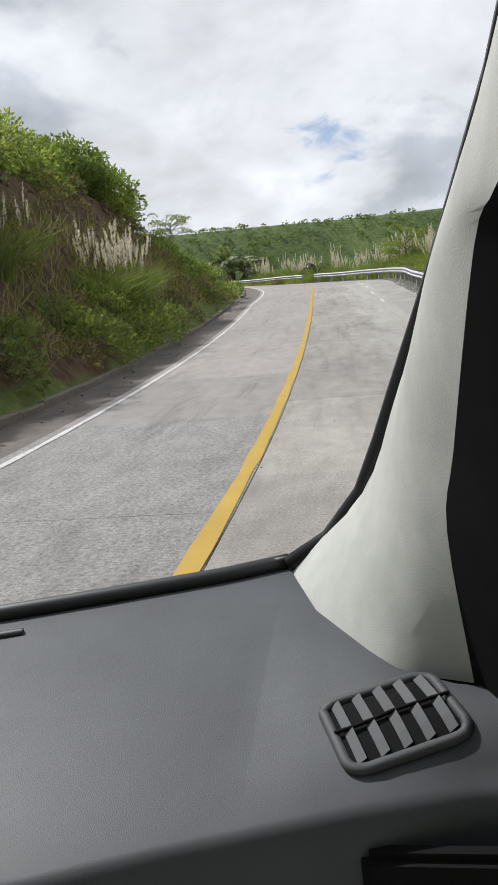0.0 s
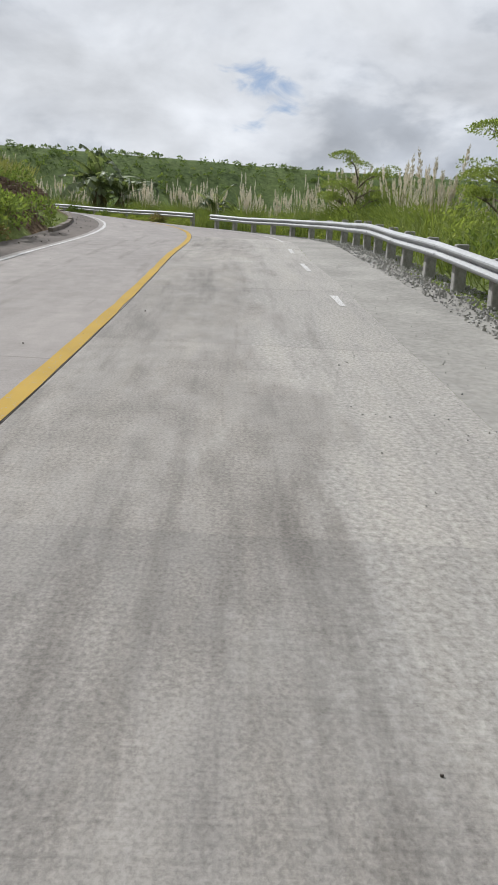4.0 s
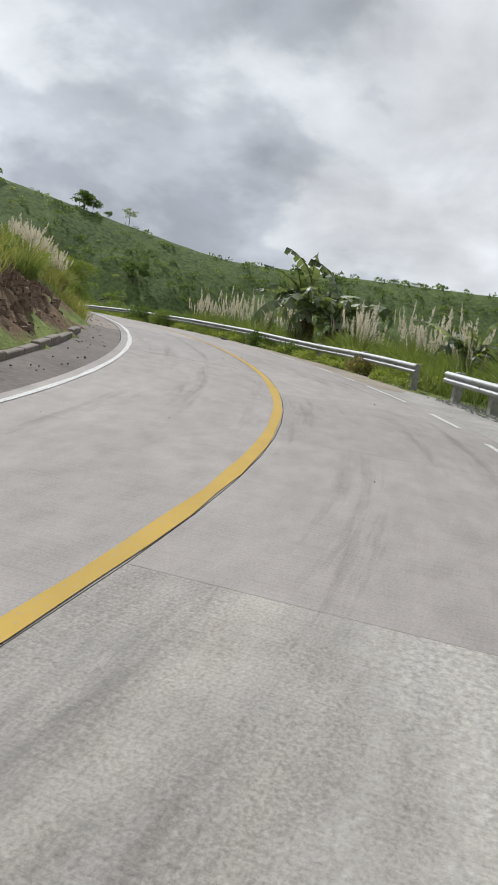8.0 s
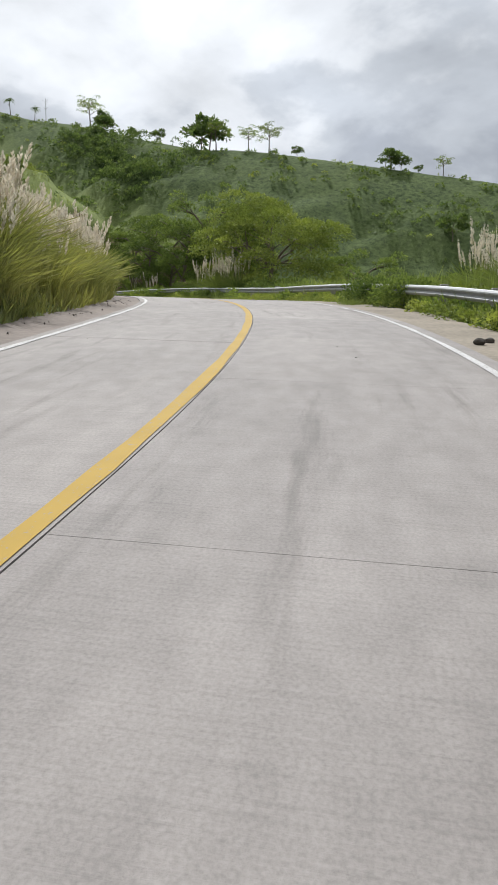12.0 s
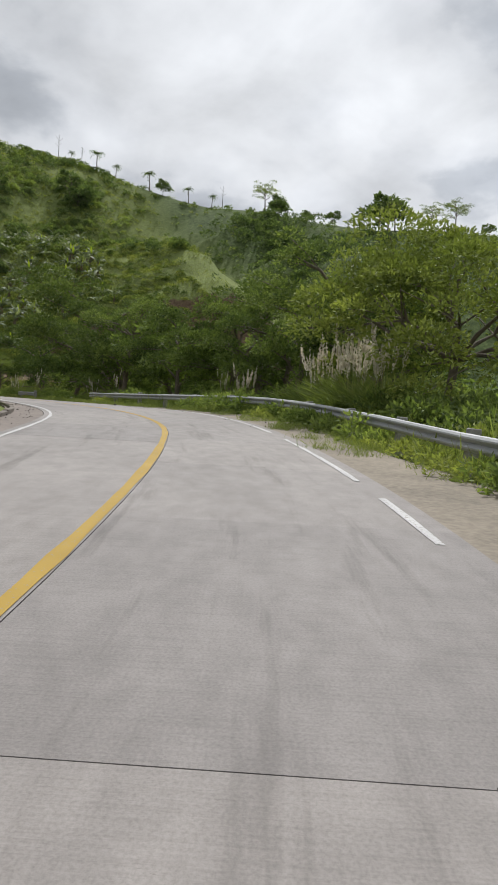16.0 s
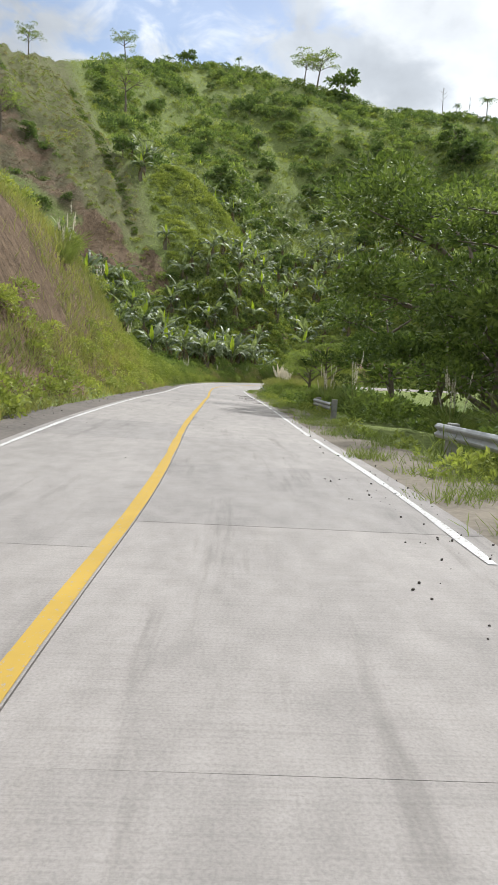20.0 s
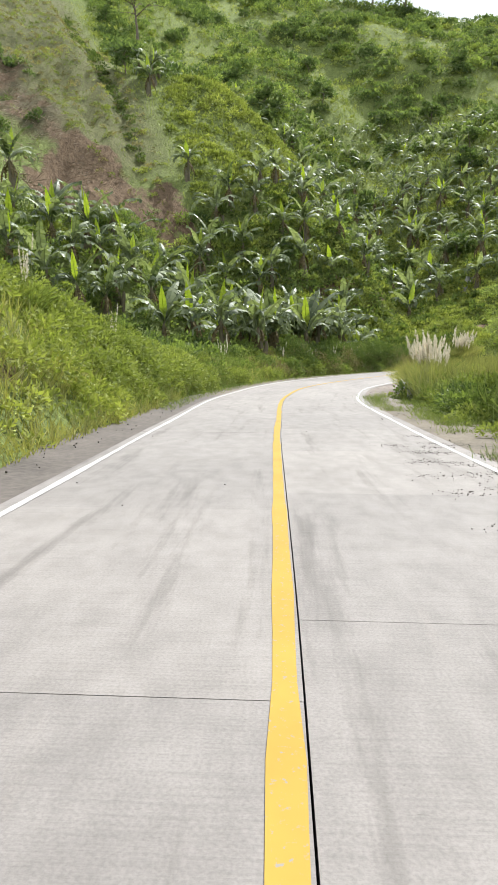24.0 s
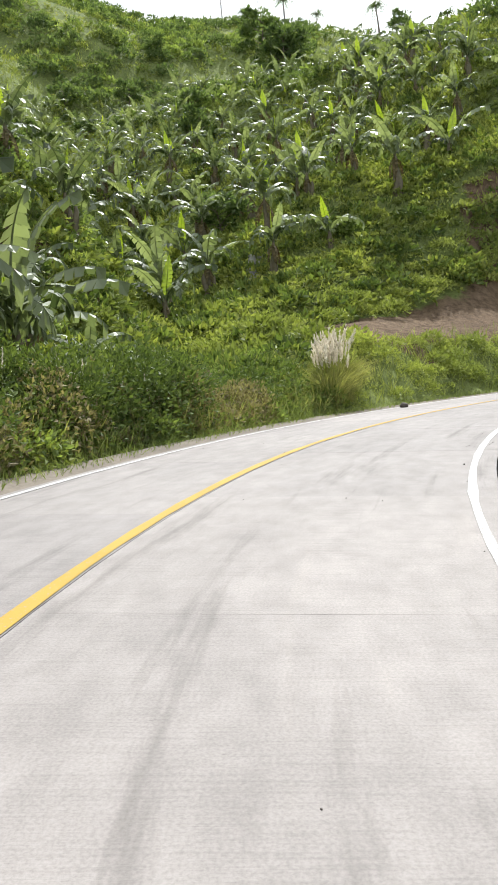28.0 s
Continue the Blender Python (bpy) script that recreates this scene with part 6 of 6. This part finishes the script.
# ---- stones, clods and litter ----
EARTH_CLOD = plain("reddish_earth_clod", (0.17, 0.12, 0.085), 0.95, grain=0.5, scale=12, spread=0.4)
def stones(name, xy, size, mat, label, seed, lift=None):
    r = np.random.RandomState(seed)
    base = np.array([(1, 1, 1), (-1, -1, 1), (-1, 1, -1), (1, -1, -1)], float)
    cube = np.array([(x, y, z) for x in (-1, 1) for y in (-1, 1) for z in (-1, 1)], float)
    quad = np.array([(0, 1, 3, 2), (4, 6, 7, 5), (0, 4, 5, 1), (2, 3, 7, 6), (0, 2, 6, 4), (1, 5, 7, 3)])
    n = len(xy)
    half = size * r.uniform(0.4, 1.2, (n, 1, 1)) * r.uniform(0.5, 1.0, (n, 1, 3))
    v = cube[None] * half * (1 + r.uniform(-0.35, 0.35, (n, 8, 3)))
    a = r.uniform(0, 6.28, n)
    c, s = np.cos(a), np.sin(a)
    v = np.stack([v[..., 0] * c[:, None] - v[..., 1] * s[:, None], v[..., 0] * s[:, None] + v[..., 1] * c[:, None], v[..., 2]], -1)
    ss, dd, zr = nearest(xy[:, 0], xy[:, 1])
    z = zr + (0.0 if lift is None else lift)
    v = v + np.column_stack([xy, z + half[:, 0, 2] * 0.7])[:, None]
    f = quad[None] + 8 * np.arange(n)[:, None, None]
    return tagged(link_mesh(name, v.reshape(-1, 3), f.reshape(-1, 4), mat), label, "stones", kind="stuff")


rs = np.random.RandomState(100)
stones("gravel", along(3, 66, -WIDE_R - 1.5, -WIDE_R - 2.8, 9500, rs), 0.024, STONE, "grey crushed stones heaped along the guard rail", 101, 0.0)
stones("gravel", along(12, 58, -WIDE_R + 0.8, -WIDE_R - 1.6, 1600, rs), 0.006, STONE, "loose grit scattered over the outer lane", 102, 0.0)
stones("road_grit", along(-5, 240, -3.2, 2.9, 150, rs), 0.008, DARK_STONE, "small dark bits lying on the concrete", 103, 0.0)
stones("road_grit", along(120, 245, -WIDE_R - 1.8, -WIDE_R + 0.4, 420, rs), 0.014, DARK_STONE, "crumbs of earth on the road edge", 104, 0.0)
stones("shoulder_clods", along(6, 210, WIDE_L + 0.4, WIDE_L + 1.3, 500, rs), 0.016, DARK_STONE, "clods and twigs on the brown shoulder", 105, 0.02)

bank = along(48, 68, 4.6, 6.6, 900, rs)
_s, _d, _z = nearest(bank[:, 0], bank[:, 1])
stones("bank_rubble", bank, 0.07, EARTH_CLOD, "reddish rubble and clods on the low bank", 106, surface(bank[:, 0], bank[:, 1]) - _z)
bank = along(8, 46, 5.0, 8.5, 900, rs)
_s, _d, _z = nearest(bank[:, 0], bank[:, 1])
stones("bank_rubble", bank, 0.08, EARTH_CLOD, "brown clods on the earthy bank", 107, surface(bank[:, 0], bank[:, 1]) - _z)

stones("shoulder_clods", along(198, 226, -WIDE_R - 0.4, -WIDE_R - 1.8, 200, rs), 0.010, EARTH_CLOD, "clods and stones on the inner shoulder", 110, 0.0)


def rock(s, d, size, label, seed):
    bm = bmesh.new()
    bmesh.ops.create_icosphere(bm, subdivisions=2, radius=size)
    r = random.Random(seed)
    for v in bm.verts:
        v.co *= 1 + 0.25 * noise.noise(v.co / size * 1.7 + Vector((seed, 0, 0)))
        v.co.z *= 0.7
    ob = part("rock", bm, DARK_STONE)
    p = on_road(s, d)
    ob.matrix_basis = pose(p[0], p[1], p[2] + size * 0.45, 0, 0, r.uniform(0, 360))
    return tagged(ob, label, "rock", "stones on the road edge")


rock(138.5, -3.1, 0.08, "dark rounded stone lying on the road edge", 1)
rock(83.0, -3.9, 0.10, "clump of dark earth on the shoulder", 2)
rock(83.3, -4.15, 0.08, "clump of dark earth on the shoulder", 3)
rock(250, 2.7, 0.16, "dark stone beside the far edge line", 4)
rock(40, 5.8, 0.14, "reddish stone fallen from the bank", 5)


crumb_spots = np.repeat(along(175, 194, -2.0, -3.7, 55, rs, 0.7), 40, axis=0)
stones("road_crumbs", crumb_spots + rs.normal(0, 0.17, crumb_spots.shape), 0.0075, DARK_STONE, "dark crumbs scattered over the road edge", 108, 0.0)
stones("road_crumbs", along(134, 146, -2.3, -3.6, 110, rs, 0.7), 0.011, DARK_STONE, "dark crumbs scattered over the road edge", 109, 0.0)


def litter(s, d, count, seed):
    """Cut stalks and withered leaves thrown in a heap."""
    r = np.random.RandomState(seed)
    xy = on_road(s + r.normal(0, 1.3, count), d + r.normal(0, 0.7, count))[:, :2]
    p = np.column_stack([xy, ground(xy[:, 0], xy[:, 1]) + r.uniform(0.0, 0.45, count)])
    way = unit(np.column_stack([r.normal(0, 1, (count, 2)), r.uniform(-0.15, 0.25, count)])) * r.uniform(0.3, 1.1, (count, 1))
    side = unit(np.cross(way, r.normal(0, 1, (count, 3)))) * 0.06
    v, f = leaf_mesh(p, side, way)
    return tagged(link_mesh("cut_stalks", v, f, DEADWOOD), "heap of cut dry stalks and withered leaves", "litter", kind="stuff")


litter(242.5, 6.6, 420, 5)
rt = np.random.RandomState(7)
track = np.column_stack([-197 - np.linspace(-1.2, 2.0, 60) + rt.normal(0, 0.18, 60), 77 + np.linspace(-0.4, 1.2, 60) + rt.normal(0, 0.25, 60)])
_s, _d, _z = nearest(track[:, 0], track[:, 1])
stones("trickle_stones", track, 0.22, STONE, "pale wet stones in a narrow gully", 8, ground(track[:, 0], track[:, 1]) - _z)

# ---- the car in which the drive begins: its dashboard, pillar and lower shell ----
def grained(name, colour, rough, grain, scale=260.0):
    """Moulded plastic with a leather-like grain."""
    m, n, l, b = material(name)
    at = n.new("ShaderNodeTexCoord").outputs["Object"]
    cell = n.new("ShaderNodeTexVoronoi")
    cell.feature = "DISTANCE_TO_EDGE"
    cell.inputs["Scale"].default_value = scale
    l.new(at, cell.inputs["Vector"])
    dust = noise_tex(n, l, 9, 5, 0.6, at)
    l.new(mixed(n, l, ramp_of(n, l, dust, [(0.35, (0,)), (0.7, (1,))]), tuple(c * 0.85 for c in colour), tuple(c * 1.15 for c in colour)), b.inputs["Base Color"])
    b.inputs["Roughness"].default_value = rough
    bumped(n, l, b, cell.outputs["Distance"], grain, 0.0012)
    return m


DASH = grained("grey_dashboard_plastic", (0.046, 0.049, 0.054), 0.6, 0.2, 620.0)
DASH_LOW = grained("lower_dashboard_plastic", (0.05, 0.051, 0.053), 0.65, 0.25, 520.0)
CREAM = grained("cream_pillar_trim", (0.44, 0.44, 0.41), 0.7, 0.2, 420)
BLACK = plain("black_rubber", (0.012, 0.012, 0.013), 0.5, scale=30)
# Near-black with little gloss: shade on the door and in recesses is painted in.
SHADED_TRIM = plain("black_trim_with_shade", (0.008, 0.008, 0.008), 0.8, scale=30)
SHADED_TRIM.node_tree.nodes["Principled BSDF"].inputs["Specular IOR Level"].default_value = 0.08
BAG = plain("thin_white_plastic_bag", (0.78, 0.78, 0.80), 0.45, scale=16, spread=0.08)
BAG_BLUE = plain("blue_printed_wrapper", (0.10, 0.32, 0.55), 0.5, scale=16, spread=0.15)
BODY = plain("silver_car_paint", (0.45, 0.46, 0.48), 0.35, 0.4, scale=5, spread=0.08)

CAR_AHEAD, CAR_RIGHT = Vector((0.0172, 0.9981, 0.0588)), Vector((0.9999, -0.0173, 0.0))
CAR_UP = CAR_RIGHT.cross(CAR_AHEAD)
car = thing("car", "grey car interior with dashboard, cream pillar and open windscreen", "car")
car.matrix_basis = Matrix((
    (CAR_RIGHT.x, CAR_AHEAD.x, CAR_UP.x, 0.05), (CAR_RIGHT.y, CAR_AHEAD.y, CAR_UP.y, -30.20),
    (CAR_RIGHT.z, CAR_AHEAD.z, CAR_UP.z, -1.79), (0, 0, 0, 1)))


def curve_tube(name, path, radius, mat, parent, label="", sides=7):
    v, f = tube(path, [radius] * len(path), sides)
    ob = link_mesh(name, v, f, mat, parent, smooth_faces=True)
    return tagged(ob, label) if label else ob


def dashboard():
    r = np.unique(np.r_[np.linspace(-1.1, 0.32, 60), -0.116, -0.073])
    back = np.interp(r, [-1.1, -0.75, -0.451, -0.325, -0.19, -0.116, -0.073, 0.001, 0.052, 0.32], [0.64, 0.68, 0.757, 0.80, 0.85, 0.889, 0.75, 0.619, 0.586, 0.52])
    front = np.interp(r, [-1.1, -0.6, -0.27, -0.161, -0.018, 0.075, 0.32], [0.27, 0.32, 0.397, 0.436, 0.481, 0.505, 0.49])
    rows = []
    for k, u in enumerate(np.linspace(0, 1, 9)):
        rows.append(np.stack([r, back + (front - back) * u, np.full(len(r), -0.325 - 0.033 * u**2 + 0.004 * math.sin(u * 3.1))], 1))
    for out, low in ((0.006, 0.002), (0.011, 0.009), (0.013, 0.03), (0.013, 0.09), (0.010, 0.16), (0.004, 0.24)):
        rows.append(np.stack([r, front - out, np.full(len(r), -0.358 - low)], 1))
    v = np.array(rows)
    top = link_mesh("dashboard", v.reshape(-1, 3), grid_faces(len(rows), len(r)), DASH, car, smooth_faces=True)
    # the strip next to the glass, one step lower
    keep = r <= -0.09
    edge = np.stack([r[keep], back[keep] + 0.004, np.full(keep.sum(), -0.318)], 1)
    curve_tube("windscreen_seal", list(edge) + [(-0.06, 0.88, -0.285), (-0.014, 0.85, -0.222), (0.012, 0.81, -0.155), (0.031, 0.775, -0.099), (0.065, 0.695, 0.002), (0.086, 0.595, 0.08), (0.096, 0.495, 0.13), (0.11, 0.3, 0.25)],
               0.011, BLACK, car, "black rubber seal along the windscreen")
    groove = np.stack([r[keep], (back + (front - back) * 0.14)[keep], np.full(keep.sum(), -0.3235)], 1)
    curve_tube("defroster_slot", [p for p in groove if -0.9 < p[0] < -0.40], 0.006, BLACK, top, "narrow black defroster slot")
    return top


dashboard()


def pillar():
    foot = [(-0.116, 0.889, -0.33), (-0.073, 0.75, -0.33), (0.001, 0.619, -0.33), (0.072, 0.594, -0.33)]
    left = [None, (-0.014, 0.85, -0.220), (0.031, 0.78, -0.099), (0.065, 0.70, 0.002), (0.086, 0.60, 0.080), (0.096, 0.50, 0.13), (0.11, 0.30, 0.25)]
    right = [None, (0.054, 0.56, -0.183), (0.058, 0.52, -0.110), (0.064, 0.42, 0.023), (0.067, 0.36, 0.048), (0.08, 0.30, 0.10), (0.10, 0.16, 0.22)]
    cols = 9
    rows = [np.stack([np.interp(np.linspace(0, 3, cols), range(4), [p[k] for p in foot]) for k in range(3)], 1)]
    for a, b in zip(left[1:], right[1:]):
        a, b = np.array(a), np.array(b)
        u = np.linspace(0, 1, cols)[:, None]
        rows.append(a + (b - a) * u + np.array((-0.016, -0.02, 0.0)) * np.sin(u * math.pi))
    rows = smooth(np.array(rows).reshape(len(rows), -1), 4).reshape(-1, cols, 3)
    link_mesh("pillar", rows.reshape(-1, 3), grid_faces(len(rows), cols), CREAM, car, smooth_faces=True)["label"] = "cream windscreen pillar trim"
    # Door side, coloured as dark as its shadow leaves it.
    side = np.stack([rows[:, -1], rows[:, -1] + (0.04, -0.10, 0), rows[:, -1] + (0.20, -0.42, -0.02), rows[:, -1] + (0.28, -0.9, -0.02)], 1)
    link_mesh("door_trim", side.reshape(-1, 3), grid_faces(len(rows), 4), SHADED_TRIM, car, smooth_faces=True)["label"] = "black door trim, its shadow put into the colour"


pillar()


def dash_top(p, up):
    """The place p on the dashboard's upper face, lifted by up."""
    back = np.interp(p[0], [-0.116, -0.073, 0.001, 0.052, 0.32], [0.889, 0.75, 0.619, 0.586, 0.52])
    front = np.interp(p[0], [-0.161, -0.018, 0.075, 0.32], [0.436, 0.481, 0.505, 0.49])
    u = (back - p[1]) / (back - front)
    return np.array((p[0], p[1], -0.325 - 0.033 * u**2 + 0.004 * math.sin(u * 3.1) + up))


def air_vent():
    a, b, c, d = (np.array(p) for p in ((-0.059, 0.563), (-0.034, 0.497), (0.061, 0.528), (0.034, 0.595)))
    ring = []
    for p, q, s in ((d, a, b), (a, b, c), (b, c, d), (c, d, a)):
        for u in np.linspace(0, 1, 6):
            ring.append((1 - u) ** 2 * (q + (p - q) * 0.16) + 2 * u * (1 - u) * q + u**2 * (q + (s - q) * 0.16))
    vent = curve_tube("air_vent", [dash_top(p, 0.002) for p in ring + ring[:2]], 0.0048, DASH_LOW, car, "square demister vent with slanted blades", 8)
    mid = np.mean(ring, 0)
    # Black sheet over the dash top, painting the shade between the blades.
    v = np.array([dash_top(mid + (p - mid) * k, 0.0022) for k in (1.0, 0.75, 0.5, 0.25) for p in ring] + [dash_top(mid, 0.0022)])
    f = [(i + 24 * k, (i + 1) % 24 + 24 * k, (i + 1) % 24 + 24 * k + 24, i + 24 * k + 24) for k in range(3) for i in range(24)] + [(i + 72, (i + 1) % 24 + 72, 96, 96) for i in range(24)]
    bm = bmesh.new()
    bv = [bm.verts.new(p) for p in v]
    for q in f:
        bm.faces.new([bv[i] for i in dict.fromkeys(q)])
    part("well_shade", bm, SHADED_TRIM, vent)
    for k in range(5):
        lo, hi = (k + 0.42) / 5.3, (k + 0.80) / 5.3
        v = []
        for u in np.linspace(0.06, 0.94, 6):
            e0, e1 = a + (b - a) * u, d + (c - d) * u
            p, q = e0 + (e1 - e0) * lo, e0 + (e1 - e0) * hi
            v += [dash_top(p, 0.0030), dash_top(q, 0.0068), dash_top(q, 0.0060), dash_top(p, 0.0024)]
        g = [(4 * i + j, 4 * i + (j + 1) % 4, 4 * i + 4 + (j + 1) % 4, 4 * i + 4 + j) for i in range(5) for j in range(4)] + [(0, 3, 2, 1), (20, 21, 22, 23)]
        link_mesh("blade", np.array(v), np.array(g), DASH_LOW, vent)
    curve_tube("cross_bar", [dash_top((a + b) / 2 * (1 - u) + (c + d) / 2 * u, 0.0055) for u in np.linspace(0, 1, 7)], 0.0016, SHADED_TRIM, vent)


air_vent()


def box(name, centre, size, mat, parent, bevel=0.01, label="", turn=0.0):
    bm = bmesh.new()
    bmesh.ops.create_cube(bm, size=1)
    bmesh.ops.transform(bm, matrix=pose(*centre, 0, 0, turn) @ Matrix.Diagonal((*size, 1)), verts=bm.verts)
    bmesh.ops.bevel(bm, geom=bm.edges, offset=bevel, segments=2, affect="EDGES")
    return part(name, bm, mat, parent, label)


# Flat black panel on the face stands in for a shaded recess.
side_vent = box("side_vent", (0.125, 0.4665, -0.462), (0.31, 0.02, 0.15), SHADED_TRIM, car, 0.006, "side air vent, its recess shade a flat black panel")
for k in range(3):
    box("louvre", (0.125, 0.452, -0.425 - 0.04 * k), (0.24, 0.012, 0.006), DASH_LOW, side_vent, 0.002)
lower = box("lower_panel", (-0.42, 0.40, -0.78), (1.30, 0.16, 0.34), DASH_LOW, car, 0.03, "grey lower dashboard panel", 4)
glove = box("glove_box", (-0.34, 0.335, -0.78), (0.62, 0.05, 0.26), DASH_LOW, car, 0.015, "grey glove box lid", 4)
box("latch_well", (-0.40, 0.308, -0.74), (0.13, 0.014, 0.06), BLACK, glove, 0.004, turn=4)
latch = box("latch", (-0.425, 0.300, -0.74), (0.075, 0.012, 0.05), BODY, glove, 0.004, "grey latch with a round lock", 4)
box("bulkhead", (-0.40, 0.74, -0.80), (1.45, 0.05, 0.86), SHADED_TRIM, car, 0.01)
box("floor_pan", (-0.40, -0.15, -1.20), (1.55, 1.9, 0.08), BODY, car, 0.02, "pressed steel floor")
for r, f in ((-1.12, 0.70), (0.32, 0.70), (-1.12, -1.0), (0.32, -1.0)):
    bm = bmesh.new()
    bmesh.ops.create_cone(bm, cap_ends=True, segments=28, radius1=0.30, radius2=0.30, depth=0.19, matrix=pose(r, f, -1.195, 0, 90, 0))
    bmesh.ops.bevel(bm, geom=[e for e in bm.edges if e.calc_face_angle(0) > 0.8], offset=0.03, segments=2, affect="EDGES")
    wheel = part("wheel", bm, BLACK, car, "black tyre with a steel rim")
    bm = bmesh.new()
    bmesh.ops.create_cone(bm, cap_ends=True, segments=24, radius1=0.19, radius2=0.17, depth=0.205, matrix=pose(r, f, -1.195, 0, 90, 0))
    part("rim", bm, STEEL, wheel)


def plastic_bag():
    """A crumpled bag with a blue-printed pack in it, hung over the dashboard's edge."""
    bm = bmesh.new()
    bmesh.ops.create_icosphere(bm, subdivisions=4, radius=1)
    for v in bm.verts:
        c = v.co.copy()
        v.co = Vector((c.x * 0.075 * (1.1 - 0.25 * c.z), c.y * 0.06, c.z * 0.20))
        v.co += Vector((noise.noise(c * 2.3), noise.noise(c * 2.3 + Vector((5, 0, 0))), noise.noise(c * 3.1 + Vector((0, 7, 0))))) * 0.028
        v.co.z += 0.05 * max(0, c.z) * abs(math.sin(6 * math.atan2(c.y, c.x)))
    bag = part("plastic_bag", bm, BAG)
    tagged(bag, "crumpled thin white plastic bag against the dashboard", "plastic bag")
    bag.matrix_basis = car.matrix_basis @ pose(-0.78, 0.22, -0.50, 8, 0, 10)
    box("pack", (0.0, -0.045, -0.02), (0.08, 0.03, 0.16), BAG_BLUE, bag, 0.008, "blue printed paper pack")


plastic_bag()
